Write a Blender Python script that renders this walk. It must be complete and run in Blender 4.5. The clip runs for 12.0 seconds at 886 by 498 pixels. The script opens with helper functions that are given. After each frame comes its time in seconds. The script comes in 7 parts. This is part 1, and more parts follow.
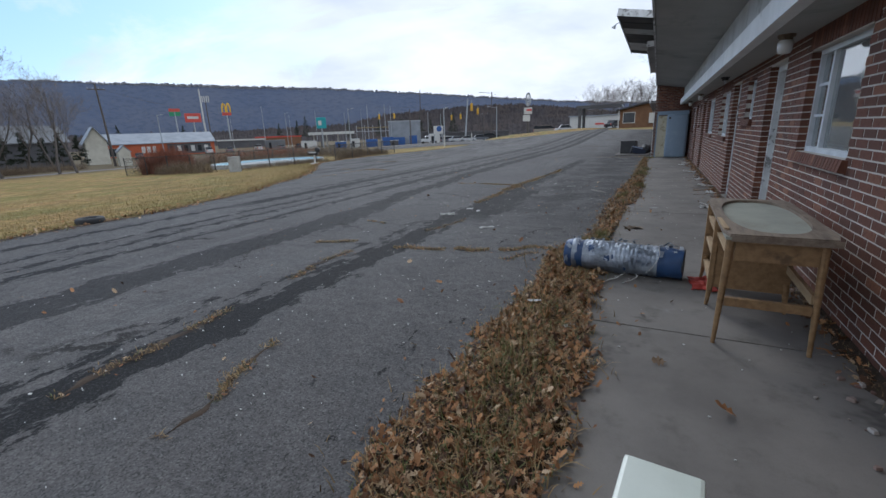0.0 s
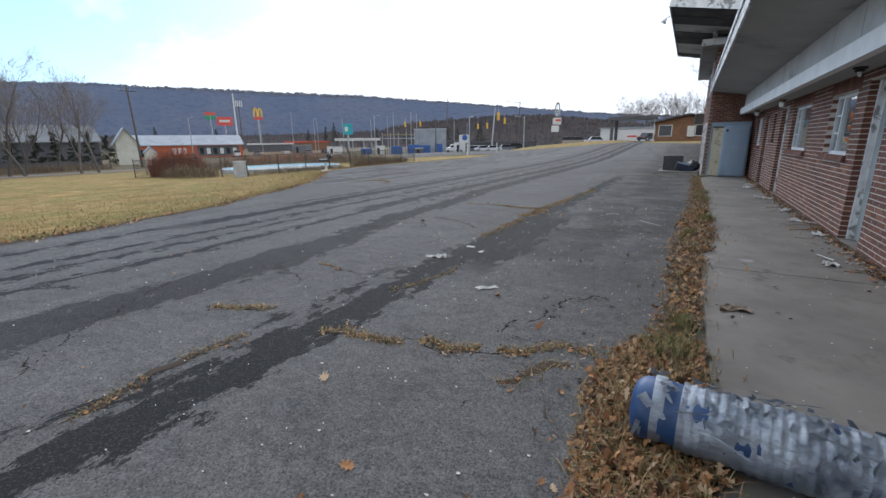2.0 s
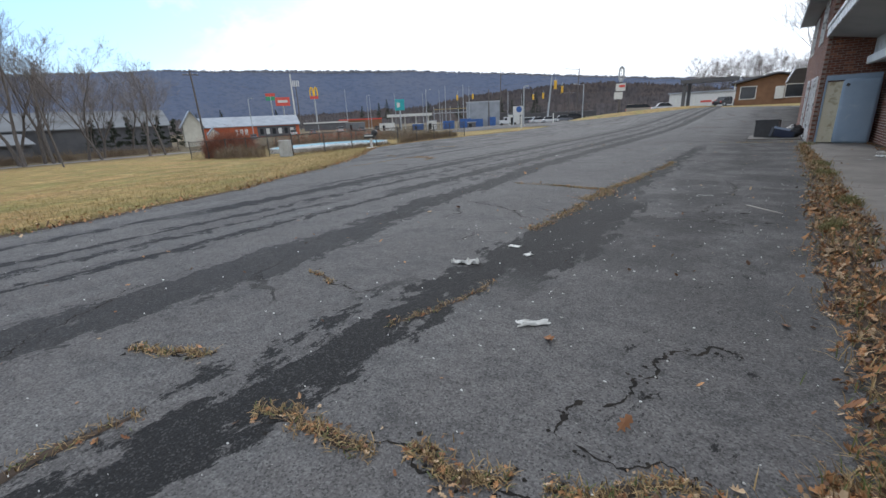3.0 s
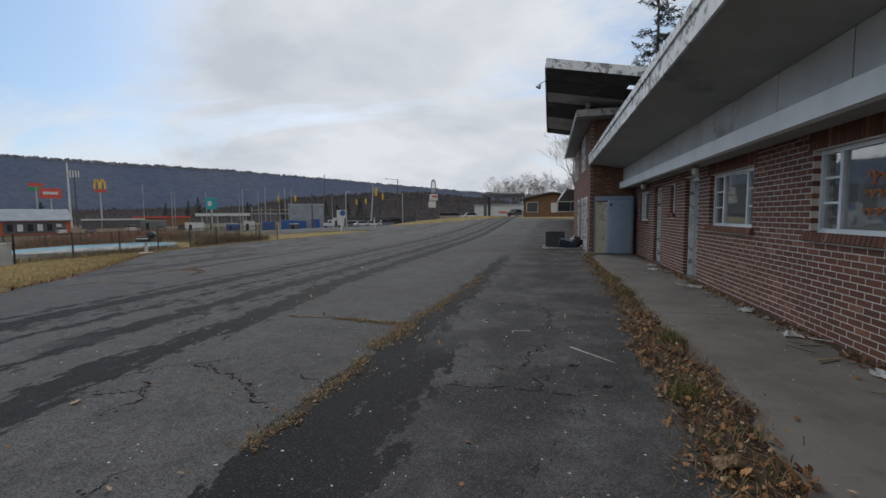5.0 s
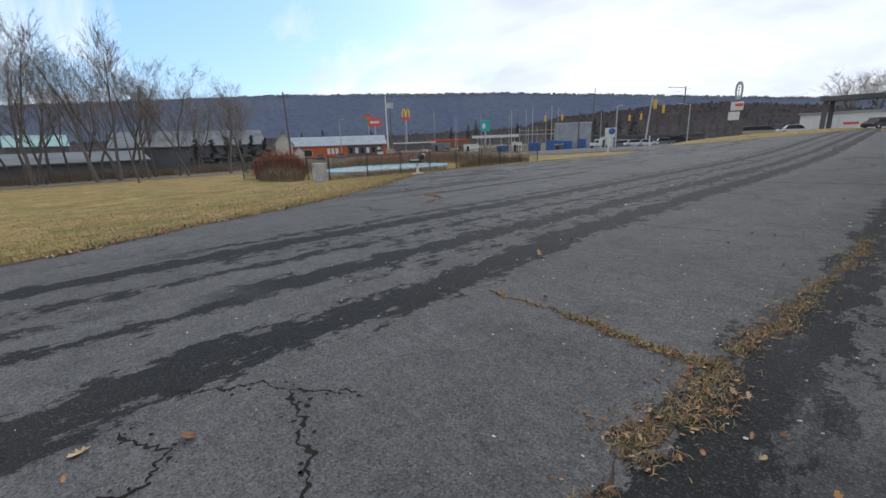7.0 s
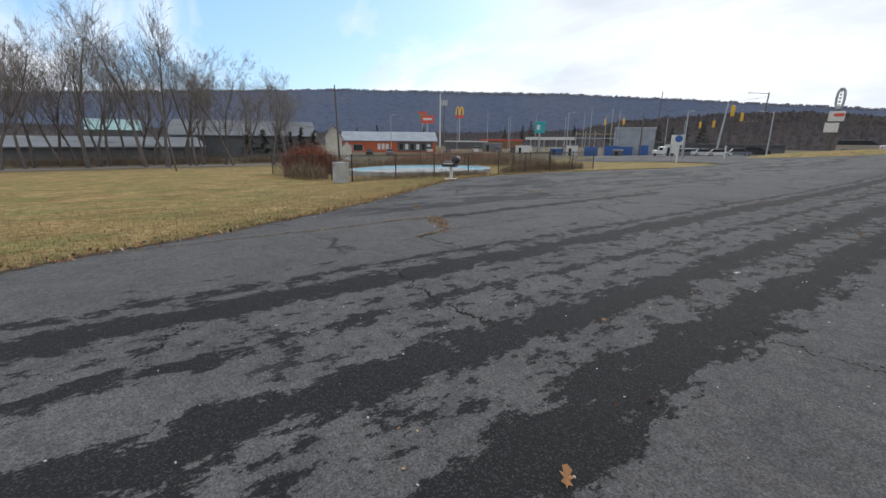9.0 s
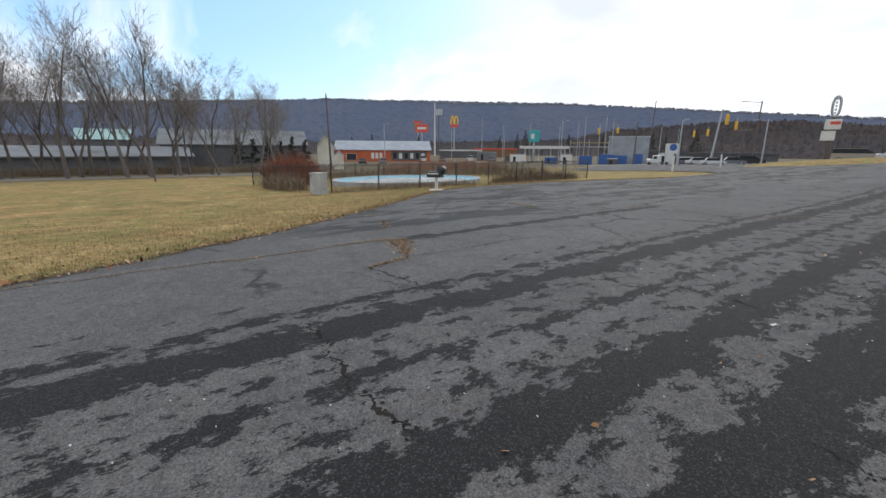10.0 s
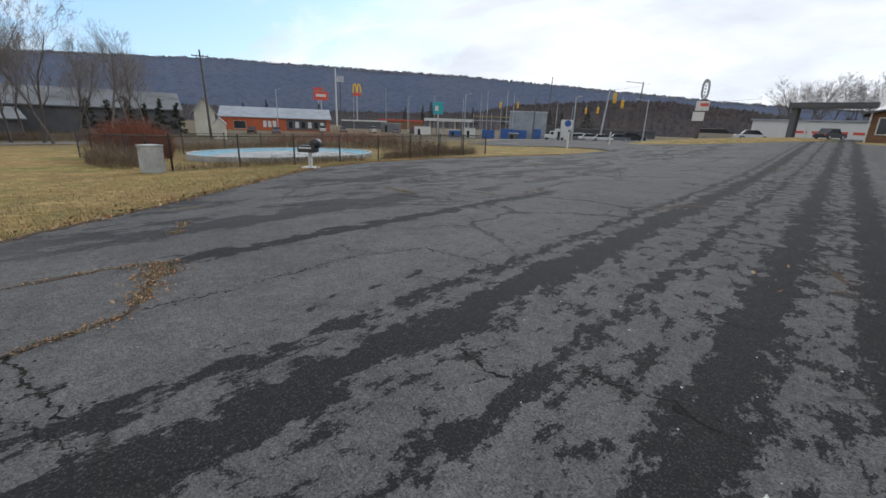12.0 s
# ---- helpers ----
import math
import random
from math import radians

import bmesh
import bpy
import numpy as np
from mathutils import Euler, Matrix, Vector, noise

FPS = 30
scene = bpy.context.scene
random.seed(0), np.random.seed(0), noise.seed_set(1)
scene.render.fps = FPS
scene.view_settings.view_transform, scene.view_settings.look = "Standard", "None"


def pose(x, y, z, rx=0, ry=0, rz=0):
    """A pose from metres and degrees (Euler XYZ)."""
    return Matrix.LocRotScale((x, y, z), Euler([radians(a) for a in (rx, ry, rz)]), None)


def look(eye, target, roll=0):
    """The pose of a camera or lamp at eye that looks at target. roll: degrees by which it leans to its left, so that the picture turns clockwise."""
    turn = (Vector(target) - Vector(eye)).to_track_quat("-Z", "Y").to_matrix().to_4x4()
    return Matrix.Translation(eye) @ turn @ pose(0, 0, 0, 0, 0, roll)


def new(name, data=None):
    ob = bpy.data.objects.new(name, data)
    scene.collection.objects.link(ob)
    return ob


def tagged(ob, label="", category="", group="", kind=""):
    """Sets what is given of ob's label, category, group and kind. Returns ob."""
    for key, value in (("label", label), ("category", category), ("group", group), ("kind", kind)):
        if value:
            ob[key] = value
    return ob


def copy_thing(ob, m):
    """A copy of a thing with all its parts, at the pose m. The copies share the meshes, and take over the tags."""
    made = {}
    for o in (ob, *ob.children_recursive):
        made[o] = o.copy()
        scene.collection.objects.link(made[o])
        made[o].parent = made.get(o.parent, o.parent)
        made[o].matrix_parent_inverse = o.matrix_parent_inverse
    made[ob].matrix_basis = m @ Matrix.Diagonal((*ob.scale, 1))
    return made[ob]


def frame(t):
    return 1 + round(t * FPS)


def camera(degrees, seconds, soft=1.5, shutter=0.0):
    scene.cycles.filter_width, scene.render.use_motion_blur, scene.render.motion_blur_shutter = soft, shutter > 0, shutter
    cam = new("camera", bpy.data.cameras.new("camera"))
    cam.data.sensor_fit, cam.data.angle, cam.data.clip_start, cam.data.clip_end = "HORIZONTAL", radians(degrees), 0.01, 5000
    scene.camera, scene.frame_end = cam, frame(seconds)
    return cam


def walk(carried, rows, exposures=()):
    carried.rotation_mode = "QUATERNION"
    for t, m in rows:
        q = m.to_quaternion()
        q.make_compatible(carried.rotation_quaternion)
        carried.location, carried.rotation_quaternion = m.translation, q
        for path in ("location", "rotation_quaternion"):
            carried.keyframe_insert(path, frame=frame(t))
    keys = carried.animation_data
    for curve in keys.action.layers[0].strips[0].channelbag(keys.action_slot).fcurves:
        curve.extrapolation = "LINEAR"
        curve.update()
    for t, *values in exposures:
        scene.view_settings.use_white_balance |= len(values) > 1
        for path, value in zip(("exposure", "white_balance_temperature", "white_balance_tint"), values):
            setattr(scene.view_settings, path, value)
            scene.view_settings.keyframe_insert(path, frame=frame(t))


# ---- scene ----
cam = camera(92.0, 12.0)
PATH = [
    (0, (2.17, -0.777, 1.486), (1.314, 0.952, 0.957), -2.1),
    (0.5, (1.97, -0.189, 1.484), (1.205, 1.591, 0.988), -1.1),
    (1, (1.892, 0.402, 1.503), (1.153, 2.196, 1.017), -0.8),
    (1.5, (1.708, 1.013, 1.468), (0.951, 2.805, 1.002), -0.4),
    (2, (1.506, 1.671, 1.449), (0.551, 3.358, 0.96), -0.7),
    (2.5, (1.176, 2.394, 1.382), (-0.026, 3.859, 0.744), -1.9),
    (2.7, (1.071, 2.677, 1.331), (-0.121, 4.156, 0.703), -2.2),
    (4.3, (0.694, 4.667, 1.366), (-0.218, 6.425, 1.081), -1.8),
    (4.5, (0.682, 4.922, 1.385), (-0.224, 6.69, 1.151), -1.8),
    (5, (0.616, 5.483, 1.409), (0.137, 7.419, 1.252), -0.6),
    (5.5, (0.498, 6.126, 1.418), (0.178, 8.095, 1.279), -0.3),
    (6, (0.264, 6.815, 1.393), (-0.436, 8.666, 1.106), -2.6),
    (6.5, (-0.133, 7.464, 1.361), (-1.23, 9.085, 0.952), -1.9),
    (7, (-0.522, 8.049, 1.327), (-1.974, 9.335, 0.839), -2.0),
    (7.2, (-0.689, 8.236, 1.291), (-2.142, 9.524, 0.811), -1.2),
    (8.8, (-2.274, 10.49, 1.493), (-3.86, 11.602, 0.996), 0.2),
    (9, (-2.425, 10.732, 1.461), (-4.01, 11.849, 0.969), 0.5),
    (9.5, (-2.798, 11.3, 1.47), (-4.387, 12.418, 0.993), 0.1),
    (10, (-3.203, 11.901, 1.463), (-4.785, 13.038, 1.01), 0.4),
    (10.5, (-3.56, 12.496, 1.436), (-5.104, 13.638, 0.876), -0.3),
    (11, (-3.95, 13.068, 1.444), (-5.432, 14.29, 0.885), 1.4),
    (11.5, (-4.182, 13.686, 1.471), (-5.665, 14.904, 0.909), 0.4),
    (12, (-4.419, 14.252, 1.485), (-5.698, 15.682, 0.919), 2.0),
]
walk(cam, [(t, look(eye, target, roll)) for t, eye, target, roll in PATH], exposures=((0.0, 0.2, 5800, 10), (1.5, 0.2, 5850, 10), (2.0, 0.62, 5980, 10), (2.5, 0.70, 6050, 10), (2.7, 0.70, 6050, 10), (4.3, -0.3, 6200, 10), (5.0, -0.3, 6300, 10), (5.5, -0.12, 6300, 10), (6.0, 0.08, 6300, 10), (6.5, 0.12, 6250, 10), (7.0, 0.25, 6100, 10), (8.8, 0.25, 6250, 10), (9.5, 0.22, 6250, 10), (10.5, 0.56, 6400, 10), (11.0, 0.45, 6350, 10), (12.0, 0.2, 6250, 10)))

# ---- light ----
SUN_ELEVATION, SUN_AZIMUTH = 34.0, 28.0   # degrees; azimuth from +y towards -x
world = bpy.data.worlds.new("overcast_sky")
scene.world = world
world.use_nodes = True
wn, wl = world.node_tree.nodes, world.node_tree.links
wn.clear()


def wnode(kind, **values):
    n = wn.new(kind)
    for key, value in values.items():
        if key in n.inputs:
            n.inputs[key].default_value = value
    return n


def wmath(op, a, b=None):
    n = wn.new("ShaderNodeMath")
    n.operation = op
    for i, v in enumerate((a, b)):
        if v is None:
            continue
        if isinstance(v, (int, float)):
            n.inputs[i].default_value = v
        else:
            wl.new(v, n.inputs[i])
    return n.outputs[0]


sky = wn.new("ShaderNodeTexSky")
sky.sky_type, sky.sun_disc = "NISHITA", False
sky.sun_elevation, sky.sun_rotation = radians(SUN_ELEVATION), radians(-SUN_AZIMUTH)
way = wn.new("ShaderNodeTexCoord")
split = wn.new("ShaderNodeSeparateXYZ")
wl.new(way.outputs["Generated"], split.inputs[0])
lift = wmath("ADD", wmath("MAXIMUM", split.outputs[2], 0.0), 0.22)
flat = wn.new("ShaderNodeCombineXYZ")
wl.new(wmath("DIVIDE", split.outputs[0], lift), flat.inputs[0])
wl.new(wmath("DIVIDE", split.outputs[1], lift), flat.inputs[1])
turned = wn.new("ShaderNodeMapping")
turned.inputs["Rotation"].default_value = (0, 0, radians(-28))
turned.inputs["Scale"].default_value = (0.55, 1.25, 1)
turned.inputs["Location"].default_value = (3.3, 1.2, 0)
wl.new(flat.outputs[0], turned.inputs[0])
veil = wnode("ShaderNodeTexNoise", Scale=1.25, Detail=9.0, Roughness=0.60, Distortion=0.6)
puffs = wnode("ShaderNodeTexNoise", Scale=1.0, Detail=7.0, Roughness=0.52, Distortion=0.15)
wl.new(turned.outputs[0], veil.inputs["Vector"])
wl.new(flat.outputs[0], puffs.inputs["Vector"])
# the cloud cover is thinnest towards the west-north-west, half way up
aim = Vector((-math.sin(radians(73)) * math.cos(radians(17)), math.cos(radians(73)) * math.cos(radians(17)), math.sin(radians(17))))
toward = wn.new("ShaderNodeVectorMath")
toward.operation = "DOT_PRODUCT"
toward.inputs[1].default_value = aim
wl.new(way.outputs["Generated"], toward.inputs[0])
gap = wmath("MULTIPLY", wmath("MAXIMUM", wmath("SUBTRACT", toward.outputs["Value"], 0.83), 0.0), 3.3)
haze = wmath("MULTIPLY", wmath("MAXIMUM", wmath("SUBTRACT", 0.15, split.outputs[2]), 0.0), 3.2)
cover = wmath("ADD", wmath("SUBTRACT", wmath("ADD", wmath("MULTIPLY", wmath("SUBTRACT", veil.outputs["Fac"], 0.5), 1.7), 0.72), gap), haze)
ramp = wn.new("ShaderNodeValToRGB")
ramp.color_ramp.elements[0].position, ramp.color_ramp.elements[1].position = 0.28, 0.66
wl.new(cover, ramp.inputs[0])
tone = wn.new("ShaderNodeValToRGB")
tone.color_ramp.elements[0].position, tone.color_ramp.elements[1].position = 0.36, 0.58
tone.color_ramp.elements[0].color = (4.5, 4.75, 5.15, 1)
tone.color_ramp.elements[1].color = (6.2, 6.3, 6.45, 1)
wl.new(puffs.outputs["Fac"], tone.inputs[0])
mixed = wn.new("ShaderNodeMix")
mixed.data_type = "RGBA"
wl.new(ramp.outputs[0], mixed.inputs["Factor"])
pale = wn.new("ShaderNodeMix")
pale.data_type = "RGBA"
pale.inputs["Factor"].default_value = 0.55
pale.inputs["B"].default_value = (1.9, 3.7, 6.0, 1)
wl.new(sky.outputs[0], pale.inputs["A"])
wl.new(pale.outputs["Result"], mixed.inputs["A"])
wl.new(tone.outputs[0], mixed.inputs["B"])
back = wnode("ShaderNodeBackground", Strength=0.15)
wl.new(mixed.outputs["Result"], back.inputs[0])
wl.new(back.outputs[0], wn.new("ShaderNodeOutputWorld").inputs[0])

sun = new("sun", bpy.data.lights.new("sun", "SUN"))
sun.data.energy, sun.data.angle, sun.data.color = 1.0, radians(20), (1.0, 0.96, 0.9)
sun.matrix_world = look((0, 0, 60), (60 * math.sin(radians(SUN_AZIMUTH)), -60 * math.cos(radians(SUN_AZIMUTH)), 60 - 60 * math.tan(radians(SUN_ELEVATION))))


# ---- materials ----
class Surface:
    """A node material with short ways to add nodes."""

    def __init__(self, name, rough=0.8, metal=0.0):
        self.m = bpy.data.materials.new(name)
        self.m.use_nodes = True
        self.n, self.l = self.m.node_tree.nodes, self.m.node_tree.links
        self.b = self.n["Principled BSDF"]
        self.b.inputs["Roughness"].default_value = rough
        self.b.inputs["Metallic"].default_value = metal
        self.pos = self.n.new("ShaderNodeNewGeometry").outputs["Position"]
        self.local = self.n.new("ShaderNodeTexCoord").outputs["Object"]

    def put(self, socket, v):
        if isinstance(v, (int, float)):
            socket.default_value = v
        elif isinstance(v, tuple):
            socket.default_value = (*v, 1) if len(v) == 3 and socket.type == "RGBA" else v
        else:
            self.l.new(v, socket)

    def math(self, op, a, b=0.0, c=None, clamp=False):
        n = self.n.new("ShaderNodeMath")
        n.operation, n.use_clamp = op, clamp
        self.put(n.inputs[0], a)
        self.put(n.inputs[1], b)
        if c is not None:
            self.put(n.inputs[2], c)
        return n.outputs[0]

    def noise(self, scale, detail=4.0, rough=0.55, vector=None, distortion=0.0, color=False):
        n = self.n.new("ShaderNodeTexNoise")
        n.inputs["Scale"].default_value, n.inputs["Detail"].default_value = scale, detail
        n.inputs["Roughness"].default_value, n.inputs["Distortion"].default_value = rough, distortion
        self.l.new(vector or self.pos, n.inputs["Vector"])
        return n.outputs["Color" if color else "Fac"]

    def voronoi(self, scale, feature="F1", vector=None, out="Distance"):
        n = self.n.new("ShaderNodeTexVoronoi")
        n.feature = feature
        n.inputs["Scale"].default_value = scale
        self.l.new(vector or self.pos, n.inputs["Vector"])
        return n.outputs[out]

    def scaled(self, s, vector=None, shift=(0, 0, 0)):
        n = self.n.new("ShaderNodeMapping")
        n.inputs["Scale"].default_value, n.inputs["Location"].default_value = s, shift
        self.l.new(vector or self.pos, n.inputs[0])
        return n.outputs[0]

    def step(self, v, lo, hi):
        n = self.n.new("ShaderNodeMapRange")
        n.interpolation_type = "SMOOTHSTEP"
        self.put(n.inputs[0], v)
        n.inputs[1].default_value, n.inputs[2].default_value = lo, hi
        return n.outputs[0]

    def mix(self, f, a, b, blend="MIX"):
        n = self.n.new("ShaderNodeMix")
        n.data_type, n.blend_type = "RGBA", blend
        self.put(n.inputs["Factor"], f)
        self.put(n.inputs["A"], a)
        self.put(n.inputs["B"], b)
        return n.outputs["Result"]

    def axis(self, v=None):
        n = self.n.new("ShaderNodeSeparateXYZ")
        self.l.new(v or self.pos, n.inputs[0])
        return n.outputs

    def random(self):
        a = self.n.new("ShaderNodeObjectInfo").outputs["Random"]
        b = self.n.new("ShaderNodeNewGeometry").outputs["Random Per Island"]
        return self.math("FRACT", self.math("ADD", a, b))

    def bump(self, height, strength=0.3, distance=0.01):
        n = self.n.new("ShaderNodeBump")
        n.inputs["Strength"].default_value, n.inputs["Distance"].default_value = strength, distance
        self.l.new(height, n.inputs["Height"])
        self.l.new(n.outputs[0], self.b.inputs["Normal"])

    def done(self, color, rough=None):
        self.put(self.b.inputs["Base Color"], color)
        if rough is not None:
            self.put(self.b.inputs["Roughness"], rough)
        return self.m


def weathered(name, light, dark, scale=3.0, rough=0.75, metal=0.0, grain=60.0, spread=(0.35, 0.7), bump=0.15, stain=None, stain_scale=1.2, stain_at=(0.55, 0.7), stretch=(1, 1, 1), local=False):
    """Two tones at a large scale, a fine grain, stains of their own colour and a fine relief."""
    s = Surface(name, rough, metal)
    v = s.scaled(stretch, s.local if local else None)
    c = s.mix(s.step(s.noise(scale, 6.0, 0.6, v), *spread), light, dark)
    fine = s.noise(grain, 4.0, 0.7, v)
    c = s.mix(s.step(fine, 0.45, 0.75), c, s.mix(0.25, c, dark))
    if stain:
        c = s.mix(s.math("MULTIPLY", s.step(s.noise(stain_scale, 8.0, 0.65, v, 0.4), *stain_at), 0.8), c, stain)
    s.bump(s.math("ADD", fine, s.noise(scale * 4, 3.0, 0.5, v)), bump, 0.006)
    return s.done(c, s.math("MULTIPLY_ADD", fine, 0.2, rough - 0.1))


def asphalt_material():
    s = Surface("worn_asphalt", 0.85)
    s.b.inputs["Specular IOR Level"].default_value = 0.12
    x, y, z = s.axis()
    stones = s.voronoi(125.0, out="Color")
    bit = s.axis(stones)[0]
    grit = s.noise(300.0, 2.0, 0.6)
    broad = s.noise(0.35, 5.0, 0.6)
    mid = s.noise(2.2, 6.0, 0.65)
    c = s.mix(s.step(broad, 0.3, 0.7), (0.105, 0.099, 0.096), (0.133, 0.127, 0.123))
    c = s.mix(s.step(mid, 0.4, 0.75), c, (0.085, 0.083, 0.082))
    # worn tracks along the lane are paler
    along = s.scaled((1.3, 0.09, 1))
    c = s.mix(s.math("MULTIPLY", s.step(s.noise(1.0, 5.0, 0.6, along), 0.5, 0.75), 0.5), c, (0.155, 0.153, 0.150))
    # clumps of stones at three sizes keep the surface coarse from near and far
    for scale, low, high in ((70.0, 0.76, 1.24), (26.0, 0.86, 1.14), (9.0, 0.88, 1.12)):
        f = s.step(s.noise(scale, 3.0, 0.65), 0.32, 0.68)
        c = s.mix(1.0, c, s.mix(f, (low, low, low), (high, high, high)), "MULTIPLY")
    # tar seams: dark ragged bands that run with the building
    ragged = s.math("ADD", s.math("MULTIPLY", s.math("SUBTRACT", s.noise(1.6, 6.0, 0.6, s.scaled((1.0, 0.7, 1))), 0.5), 0.42),
                    s.math("MULTIPLY", s.math("SUBTRACT", s.noise(0.3, 3.0, 0.5), 0.5), 0.22))
    xr = s.math("ADD", x, ragged)
    fray = s.noise(5.2, 9.0, 0.76, s.scaled((1.0, 0.5, 1)))

    def band(at, half, patchy):
        """A band whose edges and body fray where the noise is low."""
        inside = s.math("MINIMUM", s.math("SUBTRACT", half, s.math("ABSOLUTE", s.math("SUBTRACT", xr, at))), 0.06)
        return s.step(s.math("MULTIPLY_ADD", s.math("SUBTRACT", fray, patchy), 1.35, inside), -0.014, 0.014)

    def stretch(v, y0, y1, fade=1.2):
        """The band v kept between y0 and y1."""
        if y0 is not None:
            v = s.math("MULTIPLY", v, s.step(y, y0 - fade / 2, y0 + fade / 2))
        if y1 is not None:
            v = s.math("MULTIPLY", v, s.math("SUBTRACT", 1.0, s.step(y, y1 - fade / 2, y1 + fade / 2)))
        return v
    slide = s.math("MULTIPLY_ADD", s.step(y, 5.5, 9.0), -0.42, -3.0)
    slide = s.math("MULTIPLY_ADD", s.step(y, 10.5, 14.0), -0.34, slide)
    narrow = s.math("MULTIPLY_ADD", s.step(y, 5.5, 9.0), -0.12, 0.27)
    tar = stretch(band(-0.96, 0.11, 0.42), None, 12.0, 3.0)
    tar = s.math("MAXIMUM", tar, stretch(band(-0.66, 0.28, 0.44), 6.0, 10.0))
    tar = s.math("MAXIMUM", tar, stretch(band(-0.80, 0.13, 0.46), 10.0, 20.0, 4.0))
    tar = s.math("MAXIMUM", tar, stretch(band(-1.39, 0.03, 0.50), None, 5.6))
    tar = s.math("MAXIMUM", tar, s.math("MULTIPLY", band(slide, narrow, 0.42), s.math("MULTIPLY_ADD", s.step(y, 5.5, 9.0), 0.25, 0.75)))
    for at, half, patchy, y0, y1 in ((-4.62, 0.12, 0.42, 9.0, None), (-4.18, 0.24, 0.58, 10.0, None), (-4.42, 0.03, 0.46, None, 9.5), (-5.52, 0.07, 0.49, None, None), (-5.12, 0.30, 0.59, 11.0, None),
                                     (-6.42, 0.10, 0.40, 6.0, None), (-6.92, 0.02, 0.46, 9.0, None), (-6.0, 0.30, 0.59, 9.0, None), (-7.35, 0.02, 0.56, None, None), (-6.5, 0.06, 0.48, None, 6.0), (-5.0, 0.04, 0.50, None, 8.0), (0.75, 0.30, 0.65, None, None)):
        tar = s.math("MAXIMUM", tar, stretch(band(at, half, patchy), y0, y1))
    tar = s.math("MAXIMUM", tar, stretch(band(-9.52, 0.07, 0.42), 15.2, 24.0))
    # broken surface by the lawn: dark patches and brown grit
    rough = s.math("MULTIPLY", s.step(x, -10.2, -10.9), s.step(y, 13.0, 15.5))
    broken = s.math("MULTIPLY", rough, s.step(s.noise(0.75, 9.0, 0.75, s.scaled((1.0, 0.45, 1))), 0.50, 0.54))
    tar = s.math("MAXIMUM", tar, s.math("MULTIPLY", broken, 0.75))
    c = s.mix(s.math("MULTIPLY", tar, 0.96), c, (0.016, 0.0156, 0.0155))
    gritty = s.math("MULTIPLY", rough, s.step(s.noise(1.3, 9.0, 0.78, s.scaled((1.0, 0.4, 1), shift=(5, 2, 0))), 0.60, 0.64))
    c = s.mix(s.math("MULTIPLY", gritty, 0.75), c, (0.17, 0.125, 0.075))
    # oily blotches on the parking strip by the walkway, deepened to offset exposure
    oil = s.math("MULTIPLY", s.step(s.noise(0.9, 7.0, 0.65), 0.38, 0.60), s.math("MULTIPLY", s.step(x, -0.9, 0.0), s.step(y, 5.0, 8.0)))
    c = s.mix(s.math("MULTIPLY", oil, 0.80), c, (0.042, 0.040, 0.039))
    # fine cracks in large cells, and a few finer ones
    bent = s.n.new("ShaderNodeVectorMath")
    bent.operation = "ADD"
    s.l.new(s.pos, bent.inputs[0])
    w = s.n.new("ShaderNodeVectorMath")
    w.operation = "SCALE"
    w.inputs["Scale"].default_value = 0.9
    s.l.new(s.noise(1.6, 6.0, 0.65, color=True), w.inputs[0])
    s.l.new(w.outputs[0], bent.inputs[1])
    big = s.voronoi(0.26, "DISTANCE_TO_EDGE", bent.outputs[0])
    small = s.voronoi(0.8, "DISTANCE_TO_EDGE", bent.outputs[0])
    width = s.math("MULTIPLY_ADD", s.noise(1.1, 3.0), 0.012, 0.0)
    crack = s.math("SUBTRACT", 1.0, s.step(s.math("SUBTRACT", big, width), 0.0, 0.007))
    some = s.step(s.noise(0.4, 2.0), 0.58, 0.66)
    crack = s.math("MAXIMUM", crack, s.math("MULTIPLY", some, s.math("SUBTRACT", 1.0, s.step(small, 0.006, 0.03))))
    crack = s.math("MULTIPLY", crack, s.math("MAXIMUM", s.step(s.noise(0.5, 3.0), 0.58, 0.64), s.step(y, 17.5, 20.0)))
    c = s.mix(s.math("MULTIPLY", crack, 0.85), c, (0.022, 0.02, 0.018))
    # dead matter caught in the cracks here and there
    silt = s.math("MULTIPLY", s.math("SUBTRACT", 1.0, s.step(big, 0.0, 0.03)), s.math("MULTIPLY", s.step(y, 17.5, 20.0), s.step(s.noise(0.55, 4.0), 0.55, 0.62)))
    c = s.mix(s.math("MULTIPLY", silt, 0.7), c, (0.10, 0.06, 0.03))
    # aggregate: pale and dark stones
    bare = s.math("MULTIPLY_ADD", tar, -0.50, 1.0)
    c = s.mix(s.math("MULTIPLY", s.math("MULTIPLY", s.step(bit, 0.80, 0.96), 0.38), bare), c, (0.22, 0.215, 0.21))
    c = s.mix(s.math("MULTIPLY", s.step(bit, 0.26, 0.06), 0.6), c, (0.032, 0.032, 0.032))
    fleck = s.step(s.noise(45.0, 2.0, 0.5), 0.735, 0.765)
    c = s.mix(s.math("MULTIPLY", s.math("MULTIPLY", fleck, 0.6), bare), c, (0.36, 0.35, 0.33))
    h = s.math("ADD", s.math("MULTIPLY", bit, 0.5), s.math("MULTIPLY", s.math("ADD", crack, s.math("MULTIPLY", tar, 0.1)), -1.4))
    s.bump(s.math("ADD", h, s.math("ADD", s.math("MULTIPLY", grit, 0.3), s.math("MULTIPLY", s.noise(55.0, 3.0, 0.6), 0.9))), 0.8, 0.008)
    return s.done(c, s.math("MULTIPLY_ADD", tar, -0.08, 0.86))


